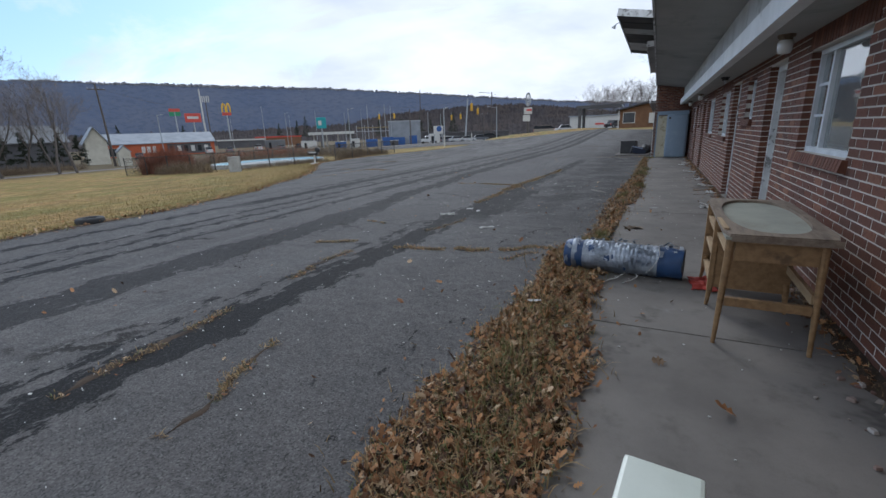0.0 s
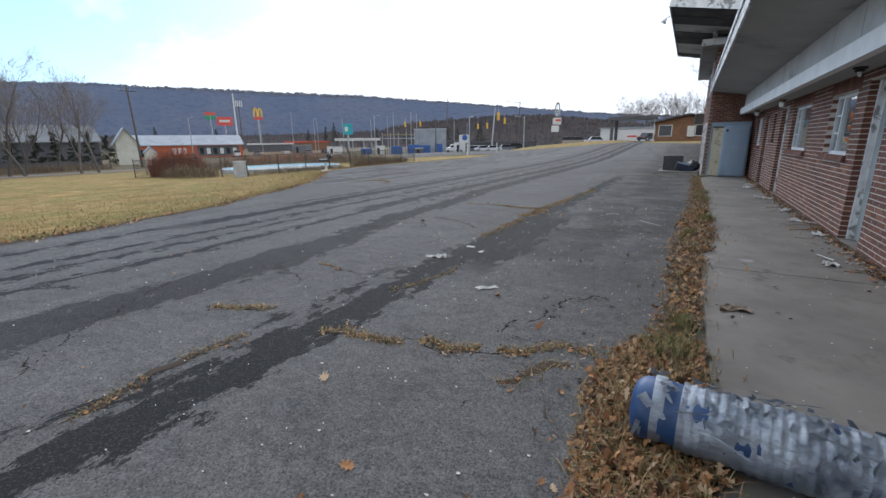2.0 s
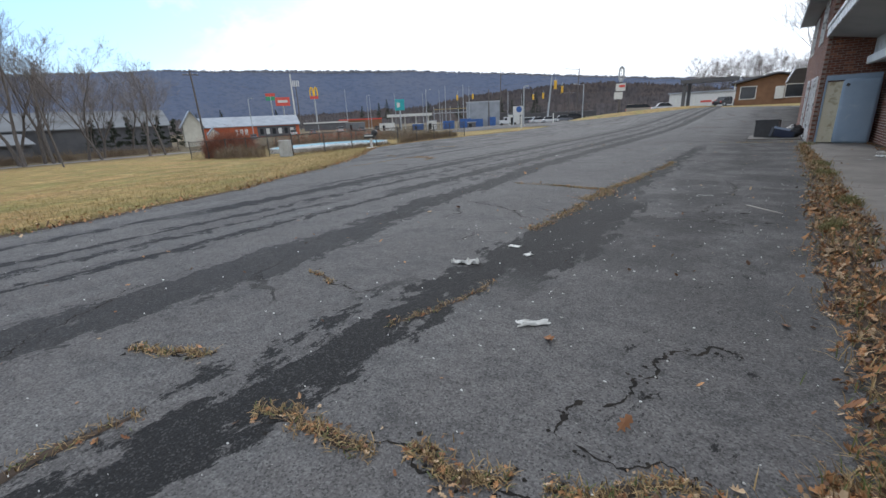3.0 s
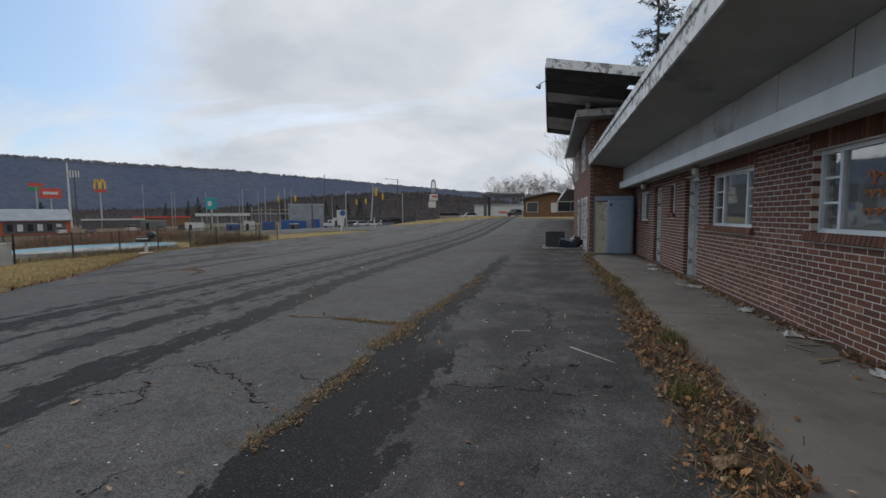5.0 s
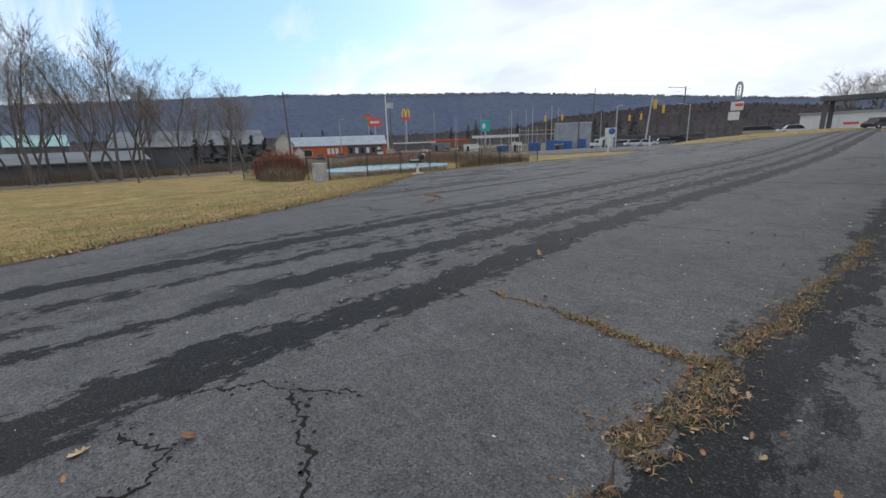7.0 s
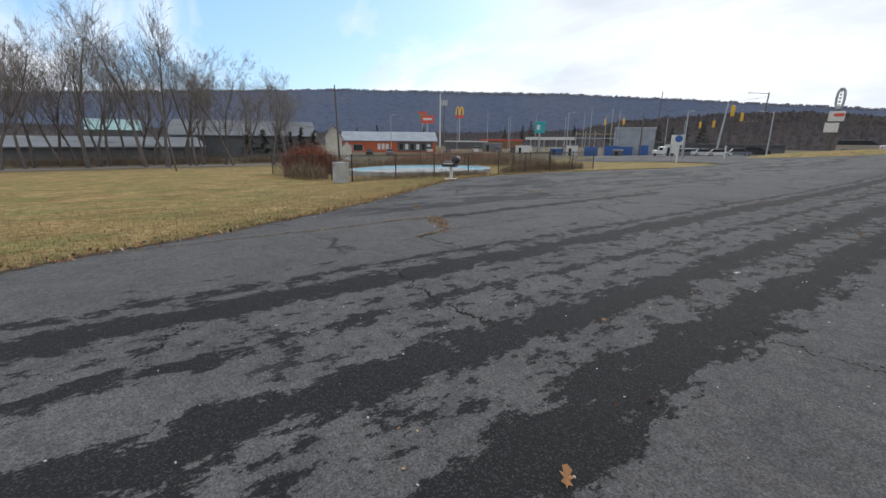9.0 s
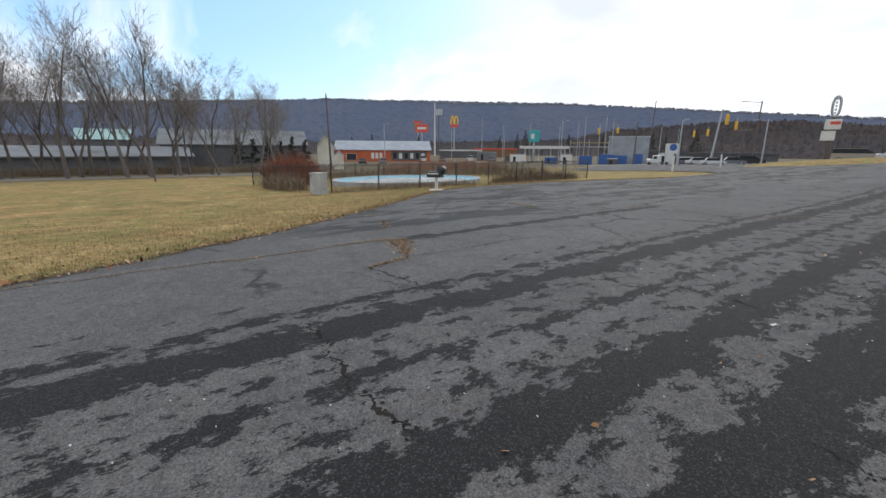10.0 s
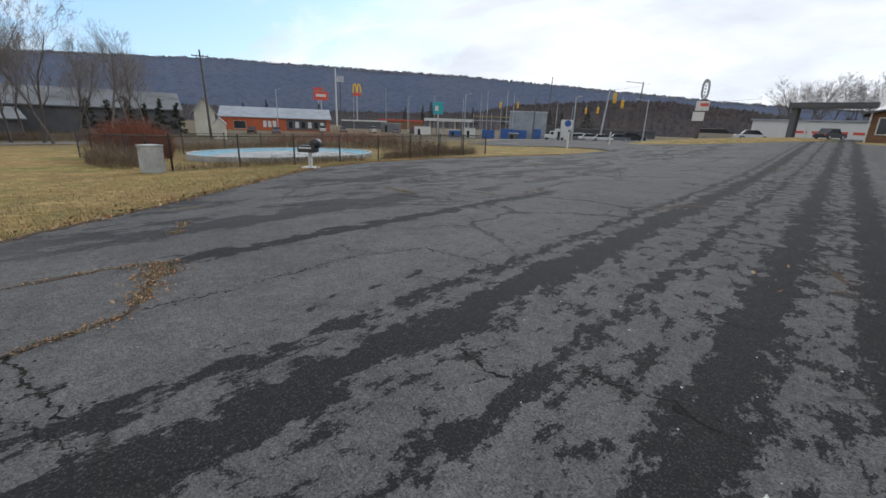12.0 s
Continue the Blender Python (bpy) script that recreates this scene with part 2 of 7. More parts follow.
def lawn_material():
    s = Surface("dry_winter_grass", 0.95)
    s.b.inputs["Specular IOR Level"].default_value = 0.1
    c = s.mix(s.step(s.noise(0.25, 6.0, 0.6), 0.35, 0.68), (0.31, 0.195, 0.085), (0.25, 0.195, 0.072))
    c = s.mix(s.step(s.noise(1.4, 6.0, 0.65, s.scaled((1, 0.5, 1))), 0.45, 0.7), c, (0.36, 0.255, 0.115))
    c = s.mix(s.step(s.noise(9.0, 5.0, 0.7), 0.45, 0.75), c, (0.22, 0.165, 0.065))
    c = s.mix(s.math("MULTIPLY", s.step(s.noise(0.7, 7.0, 0.7, s.scaled((1, 0.6, 1), shift=(3, 8, 0))), 0.46, 0.62), 0.85), c, (0.19, 0.175, 0.062))
    c = s.mix(s.math("MULTIPLY", s.step(s.noise(2.6, 6.0, 0.75), 0.55, 0.68), 0.75), c, (0.13, 0.095, 0.042))
    for scale, low, high in ((1.1, 0.80, 1.16), (5.0, 0.72, 1.22), (17.0, 0.66, 1.28)):
        f = s.step(s.noise(scale, 5.0, 0.7, s.scaled((1.0, 0.8, 1), shift=(scale, 2, 0))), 0.34, 0.66)
        c = s.mix(1.0, c, s.mix(f, (low, low, low), (high, high, high)), "MULTIPLY")
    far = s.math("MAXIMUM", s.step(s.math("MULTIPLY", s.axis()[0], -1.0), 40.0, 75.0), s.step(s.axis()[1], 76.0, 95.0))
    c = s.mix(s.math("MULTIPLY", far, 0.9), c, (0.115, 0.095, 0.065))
    s.bump(s.math("ADD", s.noise(35.0, 4.0, 0.7), s.noise(6.0, 4.0, 0.7)), 0.7, 0.03)
    return s.done(c)


def concrete_material():
    s = Surface("stained_concrete", 0.85)
    s.b.inputs["Specular IOR Level"].default_value = 0.25
    c = s.mix(s.step(s.noise(0.9, 7.0, 0.62), 0.33, 0.7), (0.205, 0.188, 0.168), (0.135, 0.123, 0.111))
    c = s.mix(s.step(s.noise(5.0, 6.0, 0.65), 0.5, 0.75), c, (0.13, 0.12, 0.105))
    c = s.mix(s.math("MULTIPLY", s.step(s.noise(0.65, 5.0, 0.7, s.scaled((1, 1, 1), shift=(4, 9, 0))), 0.60, 0.70), 0.75), c, (0.36, 0.36, 0.36))
    c = s.mix(s.math("MULTIPLY", s.step(s.noise(0.9, 5.0, 0.7, s.scaled((1, 1, 1), shift=(14, 3, 0))), 0.62, 0.70), 0.7), c, (0.06, 0.053, 0.047))
    fine = s.noise(140.0, 4.0, 0.7)
    c = s.mix(s.math("MULTIPLY", s.step(fine, 0.5, 0.8), 0.4), c, (0.10, 0.09, 0.08))
    s.bump(s.math("ADD", fine, s.noise(14.0, 5.0, 0.6)), 0.3, 0.004)
    return s.done(c)


def brick_material():
    s = Surface("red_brick", 0.85)
    r = s.random()
    c = s.mix(r, (0.165, 0.060, 0.034), (0.095, 0.040, 0.026))
    c = s.mix(s.step(s.math("FRACT", s.math("MULTIPLY", r, 7.31)), 0.8, 1.0), c, (0.25, 0.108, 0.060))
    c = s.mix(s.step(s.noise(28.0, 5.0, 0.7), 0.48, 0.75), c, (0.10, 0.035, 0.027))
    c = s.mix(s.math("MULTIPLY", s.step(s.noise(0.8, 6.0, 0.6), 0.5, 0.75), 0.35), c, (0.12, 0.05, 0.04))
    fine = s.noise(180.0, 4.0, 0.7)
    s.bump(s.math("ADD", fine, s.noise(40.0, 4.0)), 0.4, 0.003)
    return s.done(c, s.math("MULTIPLY_ADD", fine, 0.2, 0.72))


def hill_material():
    s = Surface("hazed_winter_woods", 1.0)
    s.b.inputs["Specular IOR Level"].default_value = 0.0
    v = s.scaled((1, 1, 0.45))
    # the haze of distance is put into these pale blue-grey tones
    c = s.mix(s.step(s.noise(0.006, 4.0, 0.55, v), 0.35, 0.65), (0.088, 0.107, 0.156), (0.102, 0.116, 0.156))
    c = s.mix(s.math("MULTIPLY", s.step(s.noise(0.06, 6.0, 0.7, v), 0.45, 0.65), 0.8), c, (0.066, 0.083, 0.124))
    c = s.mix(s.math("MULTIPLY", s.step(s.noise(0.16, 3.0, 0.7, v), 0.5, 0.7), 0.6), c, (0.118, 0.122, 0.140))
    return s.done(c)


def glass_material():
    s = Surface("window_glass", 0.03)
    s.b.inputs["Transmission Weight"].default_value = 0.92
    s.b.inputs["IOR"].default_value = 2.5
    s.b.inputs["Roughness"].default_value = 0.02
    s.bump(s.noise(1.5, 2.0, 0.5), 0.04, 0.01)
    return s.done((0.78, 0.84, 0.84))


ASPHALT, LAWN, CONCRETE, BRICK, HILL, GLASS = asphalt_material(), lawn_material(), concrete_material(), brick_material(), hill_material(), glass_material()
MORTAR = weathered("pale_mortar", (0.60, 0.56, 0.50), (0.46, 0.42, 0.37), 4.0, 0.95)
WHITE = weathered("weathered_white_paint", (0.86, 0.87, 0.86), (0.76, 0.77, 0.76), 2.5, 0.6, stain=(0.30, 0.29, 0.27), stain_at=(0.64, 0.74))
PEELED = weathered("peeling_white_paint", (0.74, 0.76, 0.76), (0.56, 0.57, 0.57), 5.0, 0.7, stain=(0.13, 0.125, 0.12), stain_scale=6.0, stain_at=(0.52, 0.60))
SOFFIT = weathered("grey_painted_soffit", (0.42, 0.42, 0.40), (0.34, 0.345, 0.33), 0.8, 0.8, stain=(0.17, 0.20, 0.18), stain_scale=0.6)
FRIEZE = weathered("pale_grey_panel", (0.56, 0.57, 0.56), (0.46, 0.47, 0.46), 1.4, 0.8, stain=(0.25, 0.25, 0.23))
# plywood whose dark colour includes the shade beneath the roofs
SHADOWED = weathered("bare_plywood_in_shade", (0.10, 0.10, 0.098), (0.06, 0.06, 0.06), 1.6, 0.9, stain=(0.20, 0.20, 0.19))
METAL = weathered("dull_aluminium", (0.70, 0.74, 0.77), (0.56, 0.60, 0.63), 5.0, 0.5, 0.1)
# plaster darkened in colour to stand for unlit rooms
DARKROOM = weathered("room_shade_plaster", (0.16, 0.16, 0.15), (0.11, 0.11, 0.105), 1.0, 0.9)
BLACK = weathered("black_plastic", (0.018, 0.019, 0.022), (0.03, 0.031, 0.034), 6.0, 0.45)


# ---- building helpers ----
def thing(name, place=(0, 0, 0), label="", category="", group="", kind="", turn=0.0):
    ob = new(name)
    ob.location, ob.rotation_euler = place, (0, 0, radians(turn))
    ob.empty_display_size = 0.1
    return tagged(ob, label, category, group, kind)


def mesh_of(name, bm, material, smooth=False):
    me = bpy.data.meshes.new(name)
    bm.normal_update()
    bm.to_mesh(me)
    bm.free()
    for m in material if isinstance(material, (list, tuple)) else (material,):
        me.materials.append(m)
    if smooth:
        for p in me.polygons:
            p.use_smooth = True
    return me


def part(name, bm, material, parent=None, label="", smooth=False):
    ob = new(name, mesh_of(name, bm, material, smooth))
    ob.parent = parent
    return tagged(ob, label)


def raw(name, verts, faces, material, parent=None, smooth=False):
    me = bpy.data.meshes.new(name)
    me.from_pydata(verts, [], faces)
    me.update()
    for m in material if isinstance(material, (list, tuple)) else (material,):
        me.materials.append(m)
    if smooth:
        for p in me.polygons:
            p.use_smooth = True
    ob = new(name, me)
    ob.parent = parent
    return ob


def box(bm, x0, x1, y0, y1, z0, z1, m=None, bevel=0.0):
    vs = [bm.verts.new((x, y, z)) for z in (z0, z1) for x, y in ((x0, y0), (x1, y0), (x1, y1), (x0, y1))]
    fs = [bm.faces.new([vs[i] for i in f]) for f in ((3, 2, 1, 0), (4, 5, 6, 7), (0, 1, 5, 4), (1, 2, 6, 5), (2, 3, 7, 6), (3, 0, 4, 7))]
    if bevel:
        es = list({e for f in fs for e in f.edges})
        new_geom = bmesh.ops.bevel(bm, geom=es, offset=bevel, segments=2, affect="EDGES", profile=0.6)
        vs = list({v for f in new_geom["faces"] for v in f.verts} | {v for v in vs if v.is_valid})
    if m is not None:
        for v in vs:
            v.co = m @ v.co
    return vs


def one_box(*args, **kw):
    bm = bmesh.new()
    box(bm, *args, **kw)
    return bm


def tube(bm, a, b, ra, rb, sides=8, cap=True):
    a, b = Vector(a), Vector(b)
    d = (b - a)
    if d.length < 1e-6:
        return
    q = d.to_track_quat("Z", "Y")
    rings = []
    for p, r in ((a, ra), (b, rb)):
        rings.append([bm.verts.new(p + q @ Vector((r * math.cos(2 * math.pi * i / sides), r * math.sin(2 * math.pi * i / sides), 0))) for i in range(sides)])
    for i in range(sides):
        j = (i + 1) % sides
        bm.faces.new((rings[0][i], rings[0][j], rings[1][j], rings[1][i]))
    if cap:
        bm.faces.new(rings[0][::-1])
        bm.faces.new(rings[1])


def smoothstep(a, b, v):
    t = min(1.0, max(0.0, (v - a) / (b - a)))
    return t * t * (3 - 2 * t)


def lerp_table(table, v):
    for (a, p), (b, q) in zip(table, table[1:]):
        if v <= b:
            return p + (q - p) * max(0.0, (v - a) / (b - a))
    return table[-1][1]


# ---- ground ----
DROP = ((-300, -2.4), (-80, -2.3), (-22, -0.5), (-8, 0.0), (500, 0.0))
LAWN_EDGE = ((-60, -7.3), (0, -7.5), (5, -7.6), (8, -8.3), (10, -9.6), (12, -10.5), (14.3, -12.0), (16.4, -13.6), (18.5, -15.4), (21, -17.6), (23.8, -19.8), (27, -21.0), (32, -21.2), (35.4, -20.0), (39.6, -17.6), (46, -16.8), (49, -19.5), (54, -27.0), (60, -42.0), (95, -60.0), (130, -60.0))
RIGHT_EDGE = ((-60, 1.78), (21.2, 1.78), (21.3, 2.0), (31, 2.0), (31.5, 3.3), (56, 3.3), (60, -3.6), (72, -4.2), (90, 6.0), (130, 8.0))


def ground_height(x, y):
    rise = 1.1 * smoothstep(28, 68, y) * min(1.0, max(0.0, (x + 34) / 30))
    return lerp_table(DROP, x) + rise


def sheet(name, xs_of, ys, lift, material, columns, wobble=0.0):
    verts, faces = [], []
    for j, y in enumerate(ys):
        a, b = xs_of(y)
        for i in range(columns + 1):
            x = a + (b - a) * i / columns
            if i == 0 and wobble:
                x += wobble * (noise.noise((0.9 * y, 3.1, 0)) + 0.6 * noise.noise((3.7 * y, 1.1, 0)))
            verts.append((x, y, ground_height(x, y) + lift))
    n = columns + 1
    for j in range(len(ys) - 1):
        for i in range(columns):
            faces.append((j * n + i, j * n + i + 1, (j + 1) * n + i + 1, (j + 1) * n + i))
    return raw(name, verts, faces, material)


def steps(*stops):
    out = []
    for (a, d), (b, _) in zip(stops, stops[1:]):
        out += [a + d * k for k in range(max(1, round((b - a) / d)))]
    return out + [stops[-1][0]]


gx = steps((-3000, 400), (-200, 20), (-80, 4), (-24, 1), (8, 8), (64, 100), (1000, 500), (3000, 1))
gy = steps((-3000, 400), (-200, 40), (-20, 2), (72, 8), (150, 50), (400, 400), (3000, 1))
verts = [(x, y, ground_height(x, y) - 0.05) for y in gy for x in gx]
n = len(gx)
faces = [(j * n + i, j * n + i + 1, (j + 1) * n + i + 1, (j + 1) * n + i) for j in range(len(gy) - 1) for i in range(n - 1)]
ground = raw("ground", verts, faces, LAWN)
tagged(ground, "dry straw-coloured winter lawn sloping gently away", "ground", kind="structure")

ys = steps((-60, 4), (-4, 0.25), (30, 1), (130, 1))
lot = sheet("asphalt_lot", lambda y: (lerp_table(LAWN_EDGE, y), lerp_table(RIGHT_EDGE, y)), ys, 0.0, ASPHALT, 40, 0.13)
tagged(lot, "cracked grey asphalt parking lot with dark tar bands", "pavement", kind="structure")
street = sheet("street", lambda y: (-66.0, -59.0), steps((-120, 10), (160, 1)), -0.01, weathered("pale_road", (0.16, 0.14, 0.12), (0.12, 0.11, 0.10), 0.4, 0.9), 2)
tagged(street, "pale worn street behind the lawn", "road", kind="structure")

# far wooded ridge: crest elevation in degrees by bearing, at about 1.5 km
CREST = ((-60, 1.0), (-20, 1.5), (0, 2.3), (10, 3.0), (17, 3.7), (27, 4.6), (40, 5.55), (55, 5.9), (68, 5.9), (81, 5.2), (91, 4.5), (100, 3.8), (125, 3.0), (160, 2.0))
verts, faces, rows = [], [], 9
angles = [-60 + 0.11 * k for k in range(2001)]
for a in angles:
    top = 1500 * math.tan(radians(lerp_table(CREST, a))) * (1 + 0.012 * noise.noise((a * 0.25, 0, 0))) + 3.0 * noise.noise((a * 1.1, 7, 0))
    for k in range(rows):
        f = k / (rows - 1)
        r = 1150 + 350 * f + 10 * noise.noise((a * 0.05, f * 2, 5))
        fringe = (3.0 * noise.noise((a * 7.0, 7, 0)) + 2.5 * noise.noise((a * 19.0, 2, 0))) if k == rows - 1 else 0.0
        verts.append((-r * math.sin(radians(a)), r * math.cos(radians(a)), -4 + (top + 4) * f ** 0.8 + fringe))
for i in range(len(angles) - 1):
    for k in range(rows - 1):
        faces.append((i * rows + k, i * rows + k + 1, (i + 1) * rows + k + 1, (i + 1) * rows + k))
tagged(raw("backdrop_ridge", verts, faces, HILL, smooth=True), "long wooded winter ridge, distance haze painted in blue-grey", "hill", kind="structure")

# pale bare treetops along the crest
rnd = random.Random(12)
verts, faces = [], []
for k in range(5200):
    a = -30 + 150 * k / 5200 + rnd.uniform(-0.02, 0.02)
    r = 1494
    foot = 1500 * math.tan(radians(lerp_table(CREST, a))) * (1 + 0.012 * noise.noise((a * 0.25, 0, 0))) + 3.0 * noise.noise((a * 1.1, 7, 0)) - 7
    high_top = foot + rnd.uniform(7, 13) + 3.0 * noise.noise((a * 3, 2, 0))
    for o, z in ((-2.0, foot), (2.0, foot), (rnd.uniform(1.0, 2.4), high_top - 2.5), (rnd.uniform(-0.6, 0.6), high_top), (-rnd.uniform(1.0, 2.4), high_top - 2.5)):
        b = radians(a) + o / r
        verts.append((-r * math.sin(b), r * math.cos(b), z))
    faces.append(tuple(5 * k + i for i in range(5)))
CRESTWOOD = Surface("pale_far_treetops", 1.0)
CRESTWOOD.b.inputs["Specular IOR Level"].default_value = 0.0
tagged(raw("backdrop_treetops", verts, faces, CRESTWOOD.done(CRESTWOOD.mix(CRESTWOOD.random(), (0.10, 0.105, 0.125), (0.30, 0.30, 0.31)))), "pale bare treetops along the far ridge", "woods", kind="structure")

# ---- motel wing ----
WALL_X, WALL_END, SLAB_Z = 3.42, 21.2, 0.06
OPENINGS = (  # kind, y0, y1, z0, z1
    ("window_pair", 3.35, 4.68, 1.18, 2.09), ("door", 5.55, 6.42, SLAB_Z, 2.13), ("small_window", 7.25, 7.92, 1.50, 2.10),
    ("door", 8.58, 9.40, SLAB_Z, 2.13), ("window_pair", 9.82, 11.05, 1.18, 2.06), ("window_triple", 12.45, 14.15, 1.18, 2.06),
    ("door", 14.75, 15.58, SLAB_Z, 2.12), ("small_window", 16.35, 16.72, 1.40, 2.06), ("door", 17.52, 18.30, SLAB_Z, 2.10), ("window_pair", 19.0, 20.25, 1.18, 2.04))


def holed_wall(bm, y0, y1, z0, z1, holes, x0, x1):
    """A wall of boxes between x0 and x1 that leaves the holes open."""
    cuts = sorted({y0, y1, *[h[0] for h in holes], *[h[1] for h in holes]})
    for a, b in zip(cuts, cuts[1:]):
        z = z0
        for h in sorted((h for h in holes if h[0] <= a and h[1] >= b), key=lambda h: h[2]):
            if h[2] > z + 1e-4:
                box(bm, x0, x1, a, b, z, h[2])
            z = h[3]
        if z < z1 - 1e-4:
            box(bm, x0, x1, a, b, z, z1)


holes = [o[1:] for o in OPENINGS]
bm = bmesh.new()
holed_wall(bm, -6.0, WALL_END, -0.1, 2.45, holes, WALL_X + 0.0028, WALL_X + 0.20)
wall = part("wall_front", bm, MORTAR)
tagged(wall, "single-storey red brick motel wall with pale mortar", "wall", kind="structure")
COURSE, LENGTH, JOINT, UPRIGHT = 0.0677, 0.2032, 0.0115, 0.017


def brick_spans(y0, y1, z0, z1, holes, shift=0.0):
    """The bricks of a running bond, cut at the openings: (start, end, bottom)."""
    for k in range(int((z1 - z0) / COURSE + 0.5)):
        zb = z0 + k * COURSE
        zm = zb + COURSE / 2
        free = [(y0, y1)]
        for h in holes:
            if h[2] < zm < h[3]:
                free = [s for a, b in free for s in ((a, min(b, h[0])), (max(a, h[1]), b)) if s[1] - s[0] > 0.03]
        off = shift + (LENGTH / 2 if k % 2 else 0)
        for a, b in free:
            i = math.floor((a - off) / LENGTH)
            while off + i * LENGTH < b - 0.02:
                s, e = max(a, off + i * LENGTH), min(b, off + (i + 1) * LENGTH - UPRIGHT)
                if e - s > 0.03:
                    yield s, e, zb
                i += 1


# roof of the wing: soffit, fascia, frieze and trim
bm = bmesh.new()
for v in box(bm, 1.99, 3.085, -6.0, WALL_END, 2.93, 2.96):
    v.co.z += 0.18 * (3.085 - v.co.x) / 1.095
tagged(part("ceiling_soffit", bm, SOFFIT), "flat grey painted soffit under the walkway roof", "soffit", kind="structure")
bm = bmesh.new()
box(bm, 1.955, 1.985, -6.0, WALL_END + 0.15, 3.09, 3.40)
box(bm, 1.93, 1.954, -6.0, WALL_END + 0.15, 3.32, 3.43)
tagged(part("trim_fascia", bm, PEELED), "peeling white painted roof fascia", "fascia", kind="structure")
bm = bmesh.new()
box(bm, 1.99, 11.0, -6.0, WALL_END, 3.16, 3.39)
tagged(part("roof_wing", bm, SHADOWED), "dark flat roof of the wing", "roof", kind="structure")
frieze = tagged(new("frieze", None), "pale grey panelled frieze board above the walkway", "frieze", kind="structure")
y = -6.0
first = None
while y < WALL_END - 0.05:
    e = min(y + 1.21, WALL_END)
    part("panel", one_box(3.06, 3.084, y + 0.004, e - 0.004, 2.46, 2.928), FRIEZE, frieze)
    y += 1.22
bm = bmesh.new()
box(bm, 2.945, 3.055, -6.0, WALL_END, 2.25, 2.458)
tagged(part("trim_beam", bm, WHITE), "long white painted trim board with grey stains", "trim", kind="structure")
bm = bmesh.new()
box(bm, 3.056, 3.415, -6.0, WALL_END, 2.265, 2.285)
tagged(part("ceiling_under_beam", bm, SOFFIT), "narrow grey boxed soffit against the brick", "soffit", kind="structure")

# concrete walkway in four pours
walkway = tagged(new("walkway", None), "stained concrete walkway along the motel", "pavement", kind="structure")
for a, b in zip((-6.0, -2.3, 2.41, 7.11, 11.8, 16.5), (-2.3, 2.41, 7.11, 11.8, 16.5, WALL_END)):
    bm = one_box(1.76, WALL_X + 0.01, a + 0.006, b - 0.006, -0.15, SLAB_Z, bevel=0.008)
    part("slab", bm, CONCRETE, walkway)


def window_unit(y0, y1, z0, z1, bars, number):
    """An aluminium window set back in the brick: frame, mullions, rails and panes."""
    w = thing("window_%d" % number, (WALL_X + 0.10, y0, z0), "aluminium motel window with dusty panes set in brick", "window", kind="structure")
    W, Hh, t = y1 - y0, z1 - z0, 0.045
    bm = bmesh.new()
    for a in ((0, W, 0, t), (0, W, Hh - t, Hh), (0, t, t, Hh - t), (W - t, W, t, Hh - t)):
        box(bm, -0.03, 0.03, *a)
    part("window_frame", bm, METAL, w)
    cuts = [t] + [W * b for b in bars] + [W - t]
    for b in bars:
        part("mullion", one_box(-0.028, 0.028, W * b - 0.022, W * b + 0.022, t, Hh - t), METAL, w)
    for i, (a, b) in enumerate(zip(cuts, cuts[1:])):
        if b - a < 0.5 * W or len(bars) == 0:
            for f in ((0.36, 0.66) if b - a < 0.42 * W else (0.5,)):
                part("rail", one_box(-0.02, 0.015, a + 0.0225, b - 0.0225, Hh * f - 0.012, Hh * f + 0.012), METAL, w)
        pane = part("pane", one_box(0.004, 0.010, a, b, t, Hh - t), GLASS, w)
        pane.visible_shadow = False
    return w


def door_unit(y0, y1, z0, z1, number, ajar=0.0):
    d = thing("door_%d" % number, (WALL_X + 0.125, y0, z0), "weathered white painted motel door in a peeling frame", "door", kind="structure")
    W, Hh, t = y1 - y0, z1 - z0, 0.07
    bm = bmesh.new()
    box(bm, -0.04, 0.07, 0, t, 0.026, Hh)
    box(bm, -0.04, 0.07, W - t, W, 0.026, Hh)
    box(bm, -0.04, 0.07, t, W - t, Hh - t, Hh)
    box(bm, 0.02, 0.055, t, t + 0.02, 0, Hh - t)
    box(bm, 0.02, 0.055, W - t - 0.02, W - t, 0, Hh - t)
    part("door_frame", bm, PEELED, d)
    part("sill", one_box(-0.135, 0.07, 0.008, W - 0.008, -0.004, 0.025), CONCRETE, d)
    leaf = new("door_leaf")
    leaf.parent, leaf.location, leaf.rotation_euler = d, (0.025, W - t - 0.022, 0.03), (0, 0, radians(ajar))
    part("leaf_panel", one_box(0, 0.04, -(W - 2 * t - 0.045), 0, 0, Hh - t - 0.035), DOORPAINT, leaf)
    bm = bmesh.new()
    tube(bm, (0.0, -(W - 2 * t - 0.12), 0.95), (-0.05, -(W - 2 * t - 0.12), 0.95), 0.012, 0.012)
    tube(bm, (-0.045, -(W - 2 * t - 0.12), 0.95), (-0.085, -(W - 2 * t - 0.12), 0.95), 0.028, 0.022, 12)
    part("door_handle", bm, METAL, leaf)
    return d


